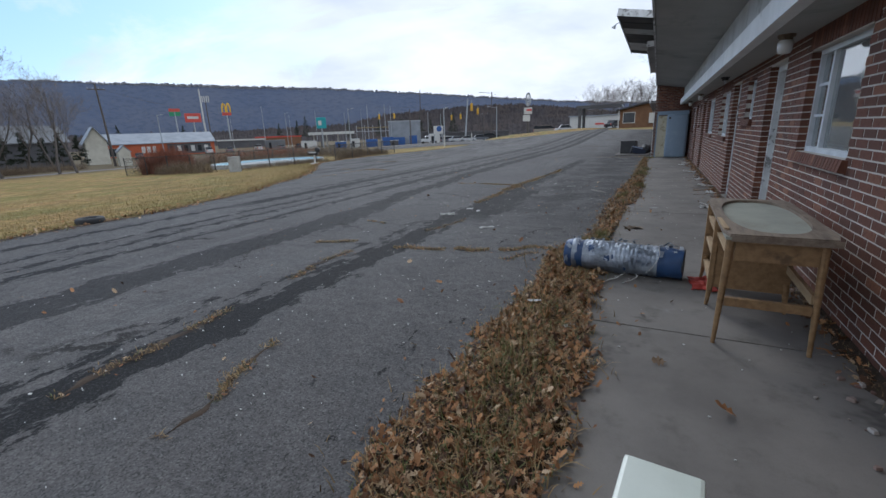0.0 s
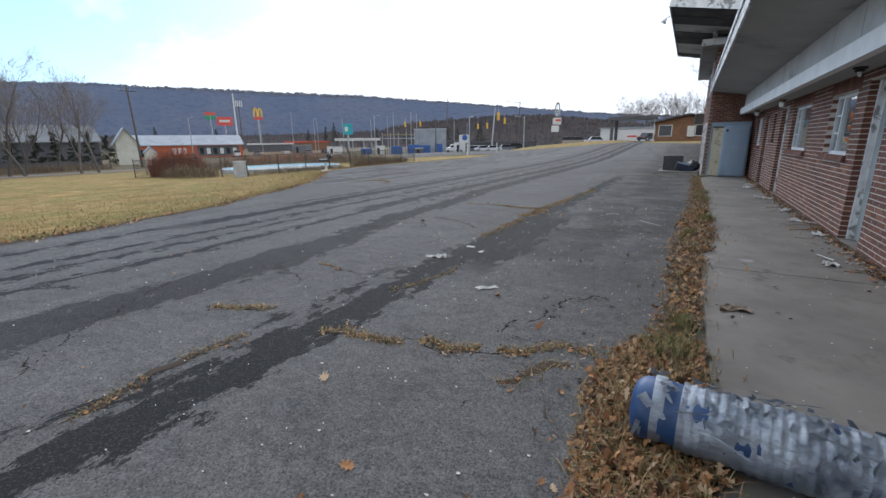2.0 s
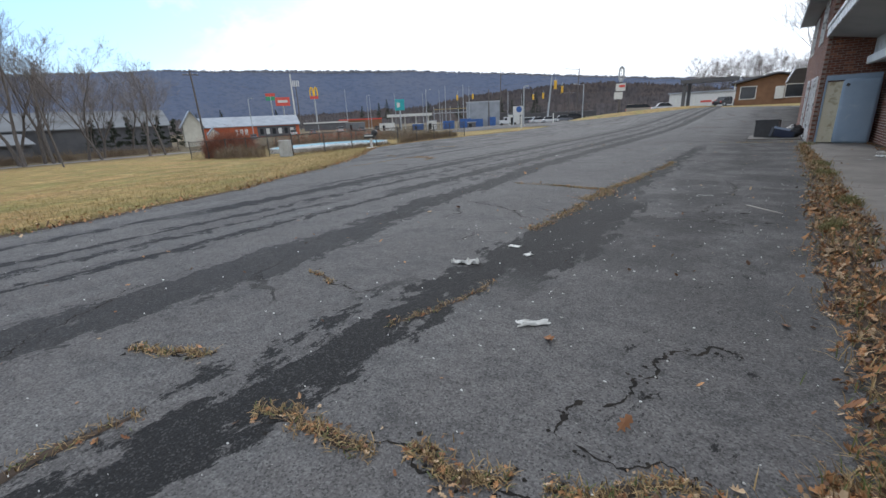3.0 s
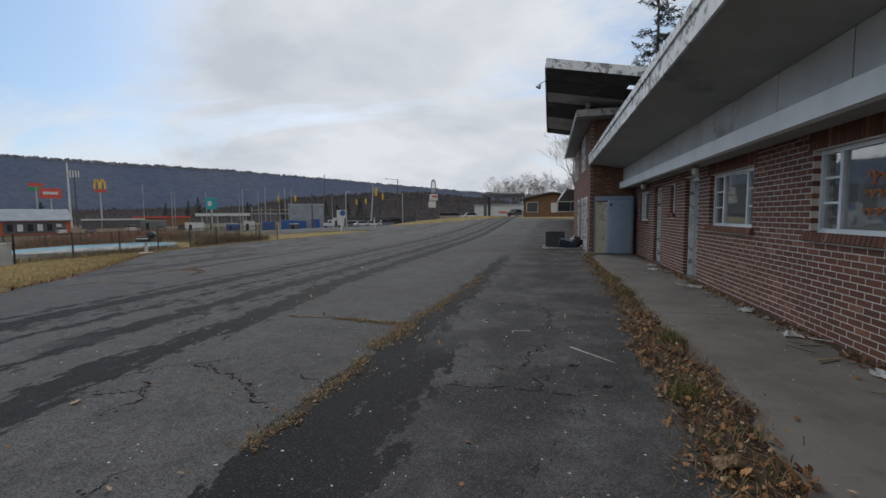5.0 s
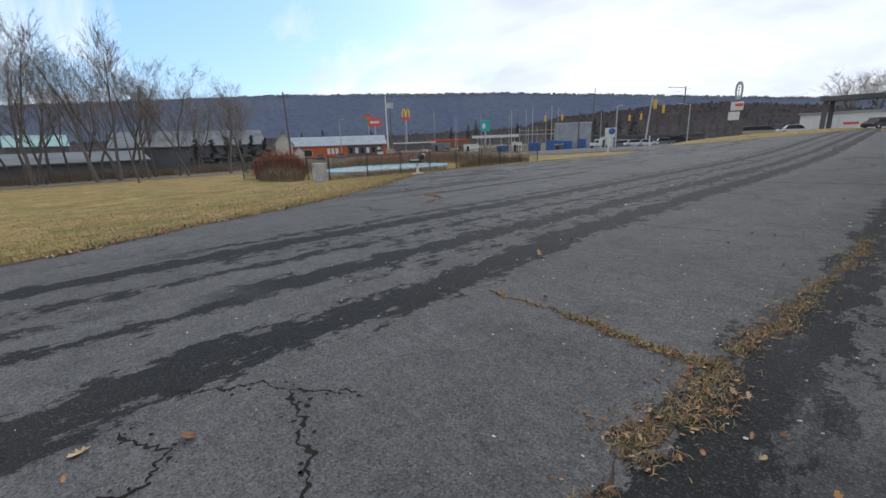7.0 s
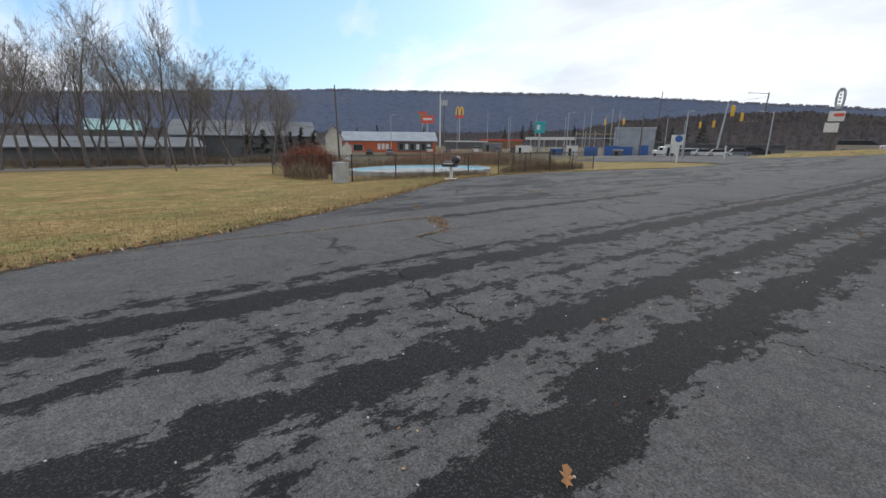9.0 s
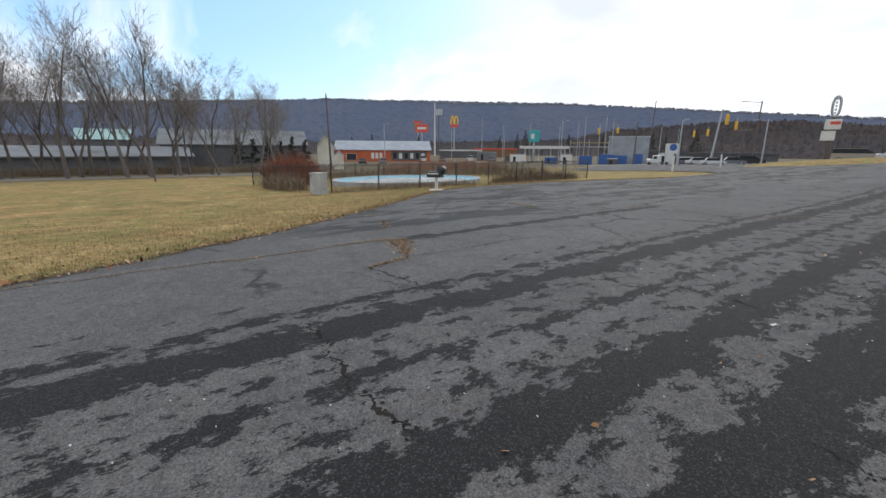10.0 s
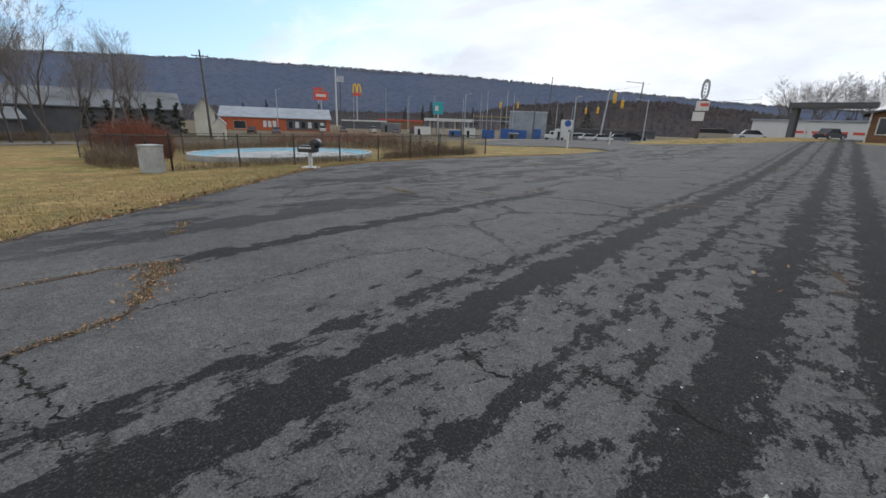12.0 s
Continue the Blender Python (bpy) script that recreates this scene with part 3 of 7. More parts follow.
# grey-white paint, darkened and greened for the shadow inside the doorways
DOORPAINT = weathered("shaded_grey_white_paint", (0.34, 0.37, 0.36), (0.25, 0.27, 0.26), 3.0, 0.6, stain=(0.20, 0.19, 0.17))
count = {"window": 0, "door": 0}
for kind, y0, y1, z0, z1 in OPENINGS:
    if kind == "door":
        count["door"] += 1
        door_unit(y0, y1, z0, z1, count["door"], {1: 9, 3: 26, 4: 15}.get(count["door"], 4))
    else:
        count["window"] += 1
        window_unit(y0, y1, z0, z1, {"window_pair": (0.72,), "window_triple": (0.22, 0.74), "small_window": ()}[kind], count["window"])
    if kind != "door":
        pieces = tagged(new("sill_%d" % count["window"], None), "sloped rowlock brick window sill", "sill", kind="structure")
        y = y0 - 0.05
        while y < y1 + 0.05:
            bm = bmesh.new()
            m = Matrix.Translation((WALL_X, y, z0)) @ pose(0, 0, 0, 0, 12, 0)
            box(bm, -0.035, 0.10, 0.0, 0.058, -0.095, 0.0, m)
            part("brick", bm, BRICK, pieces)
            y += 0.0677
        if kind != "small_window":
            pieces = tagged(new("lintel_%d" % count["window"], None), "soldier course of upright bricks over the window", "lintel", kind="structure")
            y = y0 - 0.08
            bm0 = one_box(-0.004, 0.10, 0.0, 0.058, 0.0, 0.193)
            me = mesh_of("brick", bm0, BRICK)
            while y < y1 + 0.05:
                ob = new("brick", me)
                ob.parent, ob.location = pieces, (WALL_X, y, z1 + 0.012)
                y += 0.0677

# rooms behind the wall, closed; their dimness is painted into the plaster
bm = bmesh.new()
box(bm, 8.0, 8.1, -6.0, WALL_END, 0.0, 3.0)
box(bm, WALL_X + 0.2, 8.0, -6.1, -6.0, 0.0, 3.0)
box(bm, WALL_X + 0.2, 8.0, WALL_END, WALL_END + 0.1, 0.0, 3.0)
for y in (7.0, 8.2, 14.4, 16.0, 18.6):
    box(bm, WALL_X + 0.205, 7.99, y, y + 0.1, 0.0, 2.98)
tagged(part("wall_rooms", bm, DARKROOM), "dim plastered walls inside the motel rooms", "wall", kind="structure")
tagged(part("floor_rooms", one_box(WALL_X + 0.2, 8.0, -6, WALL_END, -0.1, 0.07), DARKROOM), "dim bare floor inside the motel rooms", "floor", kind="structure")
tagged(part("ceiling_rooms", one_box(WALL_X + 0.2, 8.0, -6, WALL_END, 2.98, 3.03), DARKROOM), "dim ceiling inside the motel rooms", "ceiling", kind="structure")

# ---- two-storey block ----
BX, BY0, BY1 = 2.0, 21.2, 31.0
front_holes = [(23.3, 24.9, 3.15, 4.50), (27.6, 29.6, 3.10, 4.45), (22.1, 22.5, 0.0, 2.05), (22.9, 23.6, 0.0, 2.05), (24.2, 24.9, 0.0, 2.05), (26.2, 27.3, 0.0, 2.05)]
bm = bmesh.new()
holed_wall(bm, BY0 + 0.01, BY1, -0.1, 4.75, front_holes, BX + 0.004, BX + 0.2)
box(bm, BX + 0.2, 9.0, BY0 + 0.008, BY0 + 0.2, -0.1, 4.75)
box(bm, BX + 0.2, 9.0, BY1 - 0.2, BY1, -0.1, 4.75)
box(bm, 8.8, 9.0, BY0 + 0.2, BY1 - 0.2, -0.1, 4.75)
block = tagged(part("wall_block", bm, weathered("dark_mortar", (0.26, 0.22, 0.19), (0.19, 0.16, 0.14), 4.0, 0.95)), "two-storey red brick motel block", "wall", kind="structure")
box_rooms = bmesh.new()
box(box_rooms, BX + 0.2, 8.8, BY0 + 0.2, BY1 - 0.2, 2.6, 2.7)
box(box_rooms, BX + 1.6, BX + 1.7, BY0 + 0.2, BY1 - 0.2, 0.0, 4.7)
tagged(part("floor_block", box_rooms, DARKROOM), "dim inner floor and partition of the block", "floor", kind="structure")
# eave of the block
bm = bmesh.new()
box(bm, 1.50, 9.0, 20.45, BY1 + 0.5, 4.62, 4.66)
tagged(part("ceiling_block_eave", bm, SOFFIT), "grey soffit of the block's lower eave", "soffit", kind="structure")
bm = bmesh.new()
box(bm, 1.46, 1.50, 20.42, BY1 + 0.5, 4.58, 4.80)
box(bm, 1.50, 9.0, 20.42, 20.45, 4.58, 4.80)
tagged(part("trim_block_eave", bm, PEELED), "peeling white fascia of the block's lower eave", "fascia", kind="structure")
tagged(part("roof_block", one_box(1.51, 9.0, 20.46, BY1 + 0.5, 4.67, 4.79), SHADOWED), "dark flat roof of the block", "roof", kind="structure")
# clerestory and the tilted high roof with a hole burnt through it
bm = bmesh.new()
box(bm, 2.25, 2.32, 21.3, 27.0, 4.80, 5.30)
box(bm, 2.32, 8.8, 21.3, 21.37, 4.80, 5.05)
tagged(part("wall_clerestory", bm, FRIEZE), "grey weathered boards between the two roofs", "wall", kind="structure")
tagged(part("post", one_box(1.78, 1.92, 20.9, 21.04, 4.80, 5.36), PEELED), "peeling post that carries the high roof", "post", kind="structure")
slope = math.degrees(math.atan2(-0.47, 2.55))
M = Matrix.Translation((0.5, 17.6, 5.44)) @ pose(0, 0, 0, 0, -slope, 0)
canopy = tagged(new("high_roof"), "tilted high roof slab with a torn hole and peeling edge", "roof", kind="structure")
bm = bmesh.new()
for a in ((0.03, 9.0, 0.03, 1.0), (0.03, 2.3, 1.0, 2.0), (3.1, 9.0, 1.0, 2.0), (0.03, 9.0, 2.0, 9.67)):
    box(bm, *a, -0.06, 0.10, M)
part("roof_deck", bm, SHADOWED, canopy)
bm = bmesh.new()
box(bm, 0.0, 9.0, 0.0, 0.03, -0.11, 0.13, M)
box(bm, 0.0, 0.03, 0.03, 9.7, -0.11, 0.13, M)
part("roof_fascia", bm, PEELED, canopy)
for k in range(8):
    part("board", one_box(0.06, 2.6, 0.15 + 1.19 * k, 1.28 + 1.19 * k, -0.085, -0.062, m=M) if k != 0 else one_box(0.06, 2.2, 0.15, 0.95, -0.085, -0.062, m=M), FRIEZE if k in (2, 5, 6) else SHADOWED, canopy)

# second wing beyond the block
bm = bmesh.new()
box(bm, WALL_X + 0.0, WALL_X + 0.2, BY1, 54.0, -0.1, 2.6)
tagged(part("wall_far_wing", bm, BRICK), "red brick wall of the far motel wing", "wall", kind="structure")
bm = bmesh.new()
box(bm, 1.6, 9.0, BY1 + 0.1, 54.0, 2.78, 2.82)
tagged(part("ceiling_far_wing", bm, SOFFIT), "grey soffit of the far wing", "soffit", kind="structure")
bm = bmesh.new()
box(bm, 1.55, 1.60, BY1 + 0.1, 54.0, 2.75, 2.98)
tagged(part("trim_far_wing", bm, PEELED), "peeling white fascia of the far wing", "fascia", kind="structure")

# ---- things on the walkway ----
OAK = weathered("worn_oak_veneer", (0.30, 0.185, 0.085), (0.20, 0.115, 0.05), 3.0, 0.6, stain=(0.10, 0.06, 0.03), stretch=(6, 1, 6), grain=90)
PALEWOOD = weathered("raw_pale_wood", (0.42, 0.30, 0.17), (0.33, 0.22, 0.12), 4.0, 0.75, stretch=(5, 1, 5))
GREYWOOD = weathered("sunbleached_wood", (0.24, 0.19, 0.14), (0.15, 0.11, 0.08), 5.0, 0.85, stretch=(6, 1, 6), stain=(0.08, 0.06, 0.05))
LAMINATE = weathered("dusty_green_laminate", (0.36, 0.37, 0.31), (0.29, 0.295, 0.25), 3.5, 0.55, stain=(0.22, 0.20, 0.15))
BLUEFABRIC = weathered("blue_tarpaulin", (0.028, 0.075, 0.19), (0.018, 0.05, 0.13), 6.0, 0.5)
IVORY = weathered("greenish_white_plastic", (0.66, 0.70, 0.62), (0.58, 0.62, 0.54), 2.5, 0.4, stain=(0.25, 0.25, 0.19), stain_scale=9.0, stain_at=(0.66, 0.74))
TUBBLUE = weathered("faded_blue_grey_shell", (0.235, 0.31, 0.395), (0.20, 0.265, 0.34), 0.9, 0.55, stain=(0.30, 0.36, 0.42))
TUBCREAM = weathered("stained_cream_panel", (0.50, 0.47, 0.36), (0.42, 0.38, 0.27), 1.5, 0.7, stain=(0.24, 0.19, 0.11), stain_scale=4.0, stain_at=(0.52, 0.66))
REDCLOTH = weathered("red_cloth", (0.36, 0.045, 0.03), (0.22, 0.025, 0.02), 9.0, 0.9)
SOIL = weathered("damp_leaf_mould", (0.062, 0.040, 0.024), (0.035, 0.024, 0.016), 6.0, 1.0, bump=0.6)
PAPER = weathered("dirty_white_paper", (0.60, 0.60, 0.57), (0.46, 0.45, 0.42), 8.0, 0.8)
RUBBER = weathered("old_tyre_rubber", (0.022, 0.022, 0.023), (0.035, 0.034, 0.033), 5.0, 0.75)


def tape_material():
    s = Surface("silver_duct_tape", 0.38, 0.55)
    v = s.scaled((0.35, 1.2, 1.2), s.local)
    crinkle = s.noise(26.0, 6.0, 0.7, v, 0.8)
    c = s.mix(s.step(s.noise(7.0, 4.0, 0.6, v), 0.35, 0.7), (0.36, 0.40, 0.45), (0.21, 0.24, 0.29))
    c = s.mix(s.math("MULTIPLY", s.step(s.noise(13.0, 5.0, 0.7, v), 0.62, 0.70), 0.6), c, (0.10, 0.14, 0.22))
    s.bump(crinkle, 0.9, 0.012)
    return s.done(c, s.math("MULTIPLY_ADD", crinkle, 0.3, 0.25))


TAPE = tape_material()


def vanity_desk(place, turn):
    """A kneehole desk that has lost its drawers: front along local y, facing local -x."""
    d = thing("kneehole_desk", place, "worn oak kneehole desk without drawers, oval laminate top", "desk", turn=turn)
    L, D, T = 1.46, 0.56, 0.735

    def leg(x, y, z1, lean_x, lean_y):
        bm = bmesh.new()
        n0, n1 = Vector((x + lean_x, y + lean_y, 0)), Vector((x, y, z1))
        tube(bm, n0, n1, 0.013, 0.026, 10)
        part("leg", bm, OAK, d, smooth=False)
    leg(0.035, 0.05, T - 0.02, -0.025, -0.03)
    leg(D - 0.06, 0.05, T - 0.02, 0.02, -0.02)
    leg(0.03, 0.73, 0.24, -0.02, 0.0)
    leg(D - 0.06, 0.73, 0.24, 0.02, 0.0)
    leg(0.03, L - 0.04, 0.24, -0.02, 0.03)
    leg(D - 0.06, L - 0.04, 0.24, 0.02, 0.03)
    part("end_apron", one_box(0.06, D - 0.08, 0.035, 0.055, T - 0.16, T - 0.02), OAK, d)
    part("stretcher", one_box(0.04, D - 0.07, 0.025, 0.06, 0.27, 0.325), OAK, d)
    part("back_rail", one_box(D - 0.075, D - 0.05, 0.07, 0.71, 0.33, 0.39), PALEWOOD, d)
    part("drawer_shelf", one_box(0.02, D - 0.06, 0.06, 0.71, T - 0.14, T - 0.125), PALEWOOD, d)
    # cabinet half with three empty drawer openings
    for y in (0.715, L - 0.04):
        part("side_panel", one_box(0.02, D - 0.04, y, y + 0.022, 0.16, T - 0.015), OAK, d)
    part("back_panel", one_box(D - 0.05, D - 0.042, 0.738, L - 0.04, 0.17, T - 0.015), PALEWOOD, d)
    for z in (0.165, 0.385, 0.575):
        part("front_rail", one_box(0.012, 0.055, 0.738, L - 0.041, z, z + 0.030, bevel=0.003), PALEWOOD, d)
        part("drawer_runner", one_box(0.056, D - 0.052, 1.02, 1.07, z + 0.006, z + 0.024), PALEWOOD, d)
    for y in (0.70, L - 0.045):
        part("front_stile", one_box(0.0, 0.035, y, y + 0.05, 0.14, T - 0.02, bevel=0.004), OAK, d)
    # top: laminate bed in a frame with an oval cut-out
    part("top_bed", one_box(0.0, D, 0.0, L, T - 0.02, T), LAMINATE, d)
    bm = bmesh.new()
    N = 56
    cx, cy, rx, ry = 0.285, 0.74, 0.235, 0.66
    loops = []
    for z in (T + 0.001, T + 0.022):
        outer, inner = [], []
        for k in range(N):
            a = 2 * math.pi * k / N
            c, s = math.cos(a), math.sin(a)
            f = 1 / max(abs(c) / (D / 2 + 0.012), abs(s) / (L / 2 + 0.012))
            outer.append(bm.verts.new((D / 2 + c * f, L / 2 + s * f, z)))
            e = (abs(c) ** 2.6 + abs(s) ** 2.6) ** (-1 / 2.6)
            inner.append(bm.verts.new((cx + rx * c * e, cy + ry * s * e, z)))
        loops.append((outer, inner))
    (o0, i0), (o1, i1) = loops
    for k in range(N):
        j = (k + 1) % N
        bm.faces.new((o1[k], o1[j], i1[j], i1[k]))
        bm.faces.new((o0[k], o0[j], o1[j], o1[k]))
        bm.faces.new((i0[j], i0[k], i1[k], i1[j]))
        bm.faces.new((o0[j], o0[k], i0[k], i0[j]))
    part("top_frame", bm, GREYWOOD, d, "split grey-brown veneer frame")
    part("loose_strip", one_box(-0.02, 0.006, 0.10, 0.46, T + 0.023, T + 0.034, m=pose(0.02, 0, 0, 0, 0, 2)), PALEWOOD, d, "peeled pale edge strip")
    part("edge_moulding", one_box(0.03, D, -0.02, -0.002, T - 0.025, T + 0.012), GREYWOOD, d)
    return d


vanity_desk((2.61, 2.31, SLAB_Z), -1.5)


def lathe(bm, profile, segments, axis_m, ripple=0.0, seed=0.0, caps=True):
    """Rings (distance along local x, radius) turned about local x, with an uneven surface."""
    rings = []
    for px, r in profile:
        ring = []
        for k in range(segments):
            a = 2 * math.pi * k / segments
            rr = r + ripple * noise.noise((px * 9 + seed, math.cos(a) * 1.6, math.sin(a) * 1.6)) + 0.5 * ripple * noise.noise((px * 34 + seed, math.cos(a) * 3, math.sin(a) * 3))
            ring.append(bm.verts.new(axis_m @ Vector((px, rr * math.cos(a), rr * math.sin(a)))))
        rings.append(ring)
    for p, q in zip(rings, rings[1:]):
        for k in range(segments):
            j = (k + 1) % segments
            bm.faces.new((p[k], p[j], q[j], q[k]))
    if caps:
        bm.faces.new(rings[0][::-1])
        bm.faces.new(rings[-1])


def taped_roll(place, turn):
    """A rolled blue tarpaulin bundle bound with duct tape and cord, axis along local x."""
    t = thing("taped_roll", place, "blue tarpaulin roll bound with crinkled silver duct tape", "bundle", turn=turn)
    R, I = 0.15, Matrix.Translation((0, 0, 0.15))
    bm = bmesh.new()
    prof = [(0.0, 0.085), (0.012, 0.12), (0.03, 0.138)] + [(0.05 + 1.04 * k / 40, 0.143) for k in range(41)] + [(1.10, 0.138)]
    lathe(bm, prof, 36, I, 0.010)
    part("tarpaulin", bm, BLUEFABRIC, t, "blue fabric", True)
    bm = bmesh.new()
    prof = [(0.20 + 0.69 * k / 60, 0.151 + 0.003 * math.sin(k * 1.9)) for k in range(61)]
    lathe(bm, prof, 48, I, 0.012, 3.0, False)
    part("tape_wrap", bm, TAPE, t, "crinkled silver tape", True)
    for a, w in ((0.93, 0.035), (1.055, 0.03), (0.085, 0.05)):
        bm = bmesh.new()
        lathe(bm, [(a, 0.150), (a + w / 2, 0.153), (a + w, 0.150)], 40, I @ Matrix.Rotation(radians(3), 4, "Z"), 0.008, a, False)
        part("tape_band", bm, TAPE, t, smooth=True)
    bm = bmesh.new()
    lathe(bm, [(1.085, 0.139), (1.10, 0.146), (1.106, 0.12), (1.108, 0.02)], 32, I, 0.008, 9.0, True)
    part("end_cap", bm, BLACK, t, "frayed black end", True)
    rnd = random.Random(5)
    for k in range(9):
        a, x = rnd.uniform(0.2, 2.6), rnd.uniform(0.25, 1.08)
        bm = bmesh.new()
        pts = []
        for i in range(6):
            aa, rr = a + 0.16 * i, 0.156 + 0.012 * i * rnd.random()
            pts.append((x + 0.03 * i * rnd.uniform(-1, 1), rr * math.cos(aa), 0.15 + rr * math.sin(aa)))
        for p, q in zip(pts, pts[1:]):
            w = 0.011
            f = [bm.verts.new((p[0] - w, p[1], p[2])), bm.verts.new((p[0] + w, p[1], p[2])), bm.verts.new((q[0] + w, q[1], q[2])), bm.verts.new((q[0] - w, q[1], q[2]))]
            bm.faces.new(f)
        bmesh.ops.solidify(bm, geom=bm.faces[:], thickness=0.002)
        part("loose_tape", bm, TAPE, t)
    bm = bmesh.new()
    for k in range(90):
        x, a = rnd.uniform(0.02, 1.05), rnd.uniform(-0.2, 3.3)
        w, l, up = rnd.uniform(0.006, 0.022), rnd.uniform(0.02, 0.07), rnd.uniform(0.0, 0.016)
        turn = rnd.uniform(-0.9, 0.9)
        ring = []
        for u, v, h in ((-w, 0, 0), (w, 0, 0), (w * 0.8, l, up), (-w * rnd.uniform(0.1, 0.8), l * rnd.uniform(0.8, 1.1), up * 1.2)):
            px, pa = x + u * math.cos(turn) - v * math.sin(turn), a + (u * math.sin(turn) + v * math.cos(turn)) / 0.165
            r = 0.167 + h
            ring.append(bm.verts.new((px, r * math.cos(pa), 0.15 + r * math.sin(pa))))
        bm.faces.new(ring)
    bmesh.ops.solidify(bm, geom=bm.faces[:], thickness=0.0015)
    tagged(part("torn_tape", bm, TAPE, t), "torn silver tape ends", kind="stuff")
    bm = bmesh.new()
    pts = [(0.80 + 0.10 * math.sin(k / 9 * 2.2), -0.168 * math.cos(k / 9 * 1.7 - 0.5), 0.15 + 0.168 * math.sin(k / 9 * 1.7 - 0.5)) for k in range(10)]
    for p, q in zip(pts, pts[1:]):
        tube(bm, p, q, 0.003, 0.003, 5, False)
    part("cord", bm, PAPER, t, "frayed pale cord")
    for dy in (0, 1):
        bm = bmesh.new()
        a = Vector((0.62 + 0.1 * dy, -0.16, 0.05))
        for k in range(5):
            b = a + Vector((rnd.uniform(-0.05, 0.02), -0.035, -0.009))
            tube(bm, a, b, 0.004, 0.004, 5)
            a = b
        part("cord", bm, PAPER, t)
    return t


taped_roll((1.40, 3.72, SLAB_Z), -5.5)

# white plastic box at the start of the walk
b = thing("plastic_box", (2.135, 0.36, SLAB_Z), "greenish white plastic box with a chipped lid", "box", turn=-6)
part("body", one_box(0.0, 0.24, 0.0, 0.34, 0.0, 0.20, bevel=0.02), IVORY, b)
part("lid", one_box(-0.012, 0.252, -0.012, 0.352, 0.203, 0.245, bevel=0.016), IVORY, b)

# red rag
bm = bmesh.new()
bmesh.ops.create_grid(bm, x_segments=22, y_segments=16, size=0.5)
for v in bm.verts:
    x, y = v.co.x, v.co.y
    v.co = Vector((x * 0.22 + 0.03 * noise.noise((y * 3, x, 1)), y * 0.34 + 0.05 * noise.noise((x * 3, y * 2, 4)), 0.012 + 0.045 * max(0, noise.noise((x * 5, y * 5, 2)) + 0.35) * (1.1 - (x * x + y * y) * 2)))
bmesh.ops.solidify(bm, geom=bm.faces[:], thickness=0.004)
rag = part("rag", bm, REDCLOTH, smooth=True)
rag.location = (2.66, 3.52, SLAB_Z)
tagged(rag, "crumpled red cloth rag on the concrete", "rag")

# upended tub shell by the block
t = thing("upended_tub", (2.10, 20.72, SLAB_Z), "upended blue-grey tub shell with a stained cream panel", "tub", turn=-6)
bm = one_box(0.40, 1.22, -0.12, 0.26, 0.0, 1.80, bevel=0.09)
part("shell", bm, TUBBLUE, t, "faded blue-grey rounded shell", True)
part("back_panel", one_box(0.05, 0.44, 0.04, 0.24, 0.02, 1.74, bevel=0.012), TUBCREAM, t, "cream panel with brown stains")
bm = bmesh.new()
box(bm, 0.0, 0.045, 0.02, 0.27, 0.0, 1.80)
box(bm, 0.0, 1.20, 0.10, 0.28, 1.785, 1.93)
part("rim", bm, TUBBLUE, t)
part("drain_hole", one_box(0.48, 0.56, -0.126, -0.119, 1.60, 1.68, m=Matrix.Translation((0.52, 0, 1.64)) @ pose(0, 0, 0, 0, 35, 0) @ Matrix.Translation((-0.52, 0, -1.64))), BLACK, t)

# dumped black plastic by the block's corner
pad = part("pad", one_box(0.35, 1.9, 23.0, 25.0, -0.05, 0.045), CONCRETE)
tagged(pad, "small pale concrete pad", "pavement", kind="structure")
b = thing("storage_bin", (0.50, 24.05, 0.045), "black plastic storage bin on a concrete pad", "bin", turn=-8)
bm = bmesh.new()
for a in ((0, 0.72, 0, 0.03), (0, 0.72, 0.57, 0.60), (0, 0.03, 0.03, 0.57), (0.69, 0.72, 0.03, 0.57)):
    box(bm, *a, 0.03, 0.62)
box(bm, 0.0, 0.72, 0.0, 0.60, 0.0, 0.03)
part("body", bm, BLACK, b)
bm = bmesh.new()
box(bm, -0.02, 0.74, -0.02, 0.0, 0.58, 0.63)
box(bm, -0.02, 0.0, 0.0, 0.62, 0.58, 0.63)
part("rim", bm, BLACK, b)
DARKBLUE = weathered("dark_blue_plastic", (0.02, 0.03, 0.06), (0.03, 0.04, 0.075), 5.0, 0.35)
# made-up case in place of black sheets in the dumped pile
pile_case = thing("broken_television", (1.02, 23.45, 0.045), "tilted black case standing in for dumped black sheets", "television", turn=12)
part("case", one_box(0.0, 0.72, 0.0, 0.34, 0.0, 0.34, m=pose(0, 0, 0.06, 0, 14, 0), bevel=0.02), BLACK, pile_case)
part("face_panel", one_box(0.05, 0.66, -0.012, -0.002, 0.05, 0.29, m=pose(0, 0, 0.06, 0, 14, 0)), DARKBLUE, pile_case)
# pale strip paints the bluish highlight on the black plastic
part("strip", one_box(0.0, 0.5, -0.02, 0.0, 0.30, 0.37, m=pose(0, 0, 0.06, 0, 14, 0)), weathered("pale_blue_highlight", (0.30, 0.36, 0.46), (0.22, 0.28, 0.38), 5.0, 0.4), pile_case, "pale blue highlight painted as a strip")
bag = bmesh.new()
bmesh.ops.create_icosphere(bag, subdivisions=4, radius=1.0)
for v in bag.verts:
    n0 = 1 + 0.22 * noise.noise(v.co * 2.2) + 0.10 * noise.noise(v.co * 6)
    v.co = Vector((v.co.x * 0.27 * n0, v.co.y * 0.25 * n0, max(0.0, v.co.z * 0.24 * n0 + 0.2)))
bag = part("refuse_bag", bag, BLACK, smooth=True)
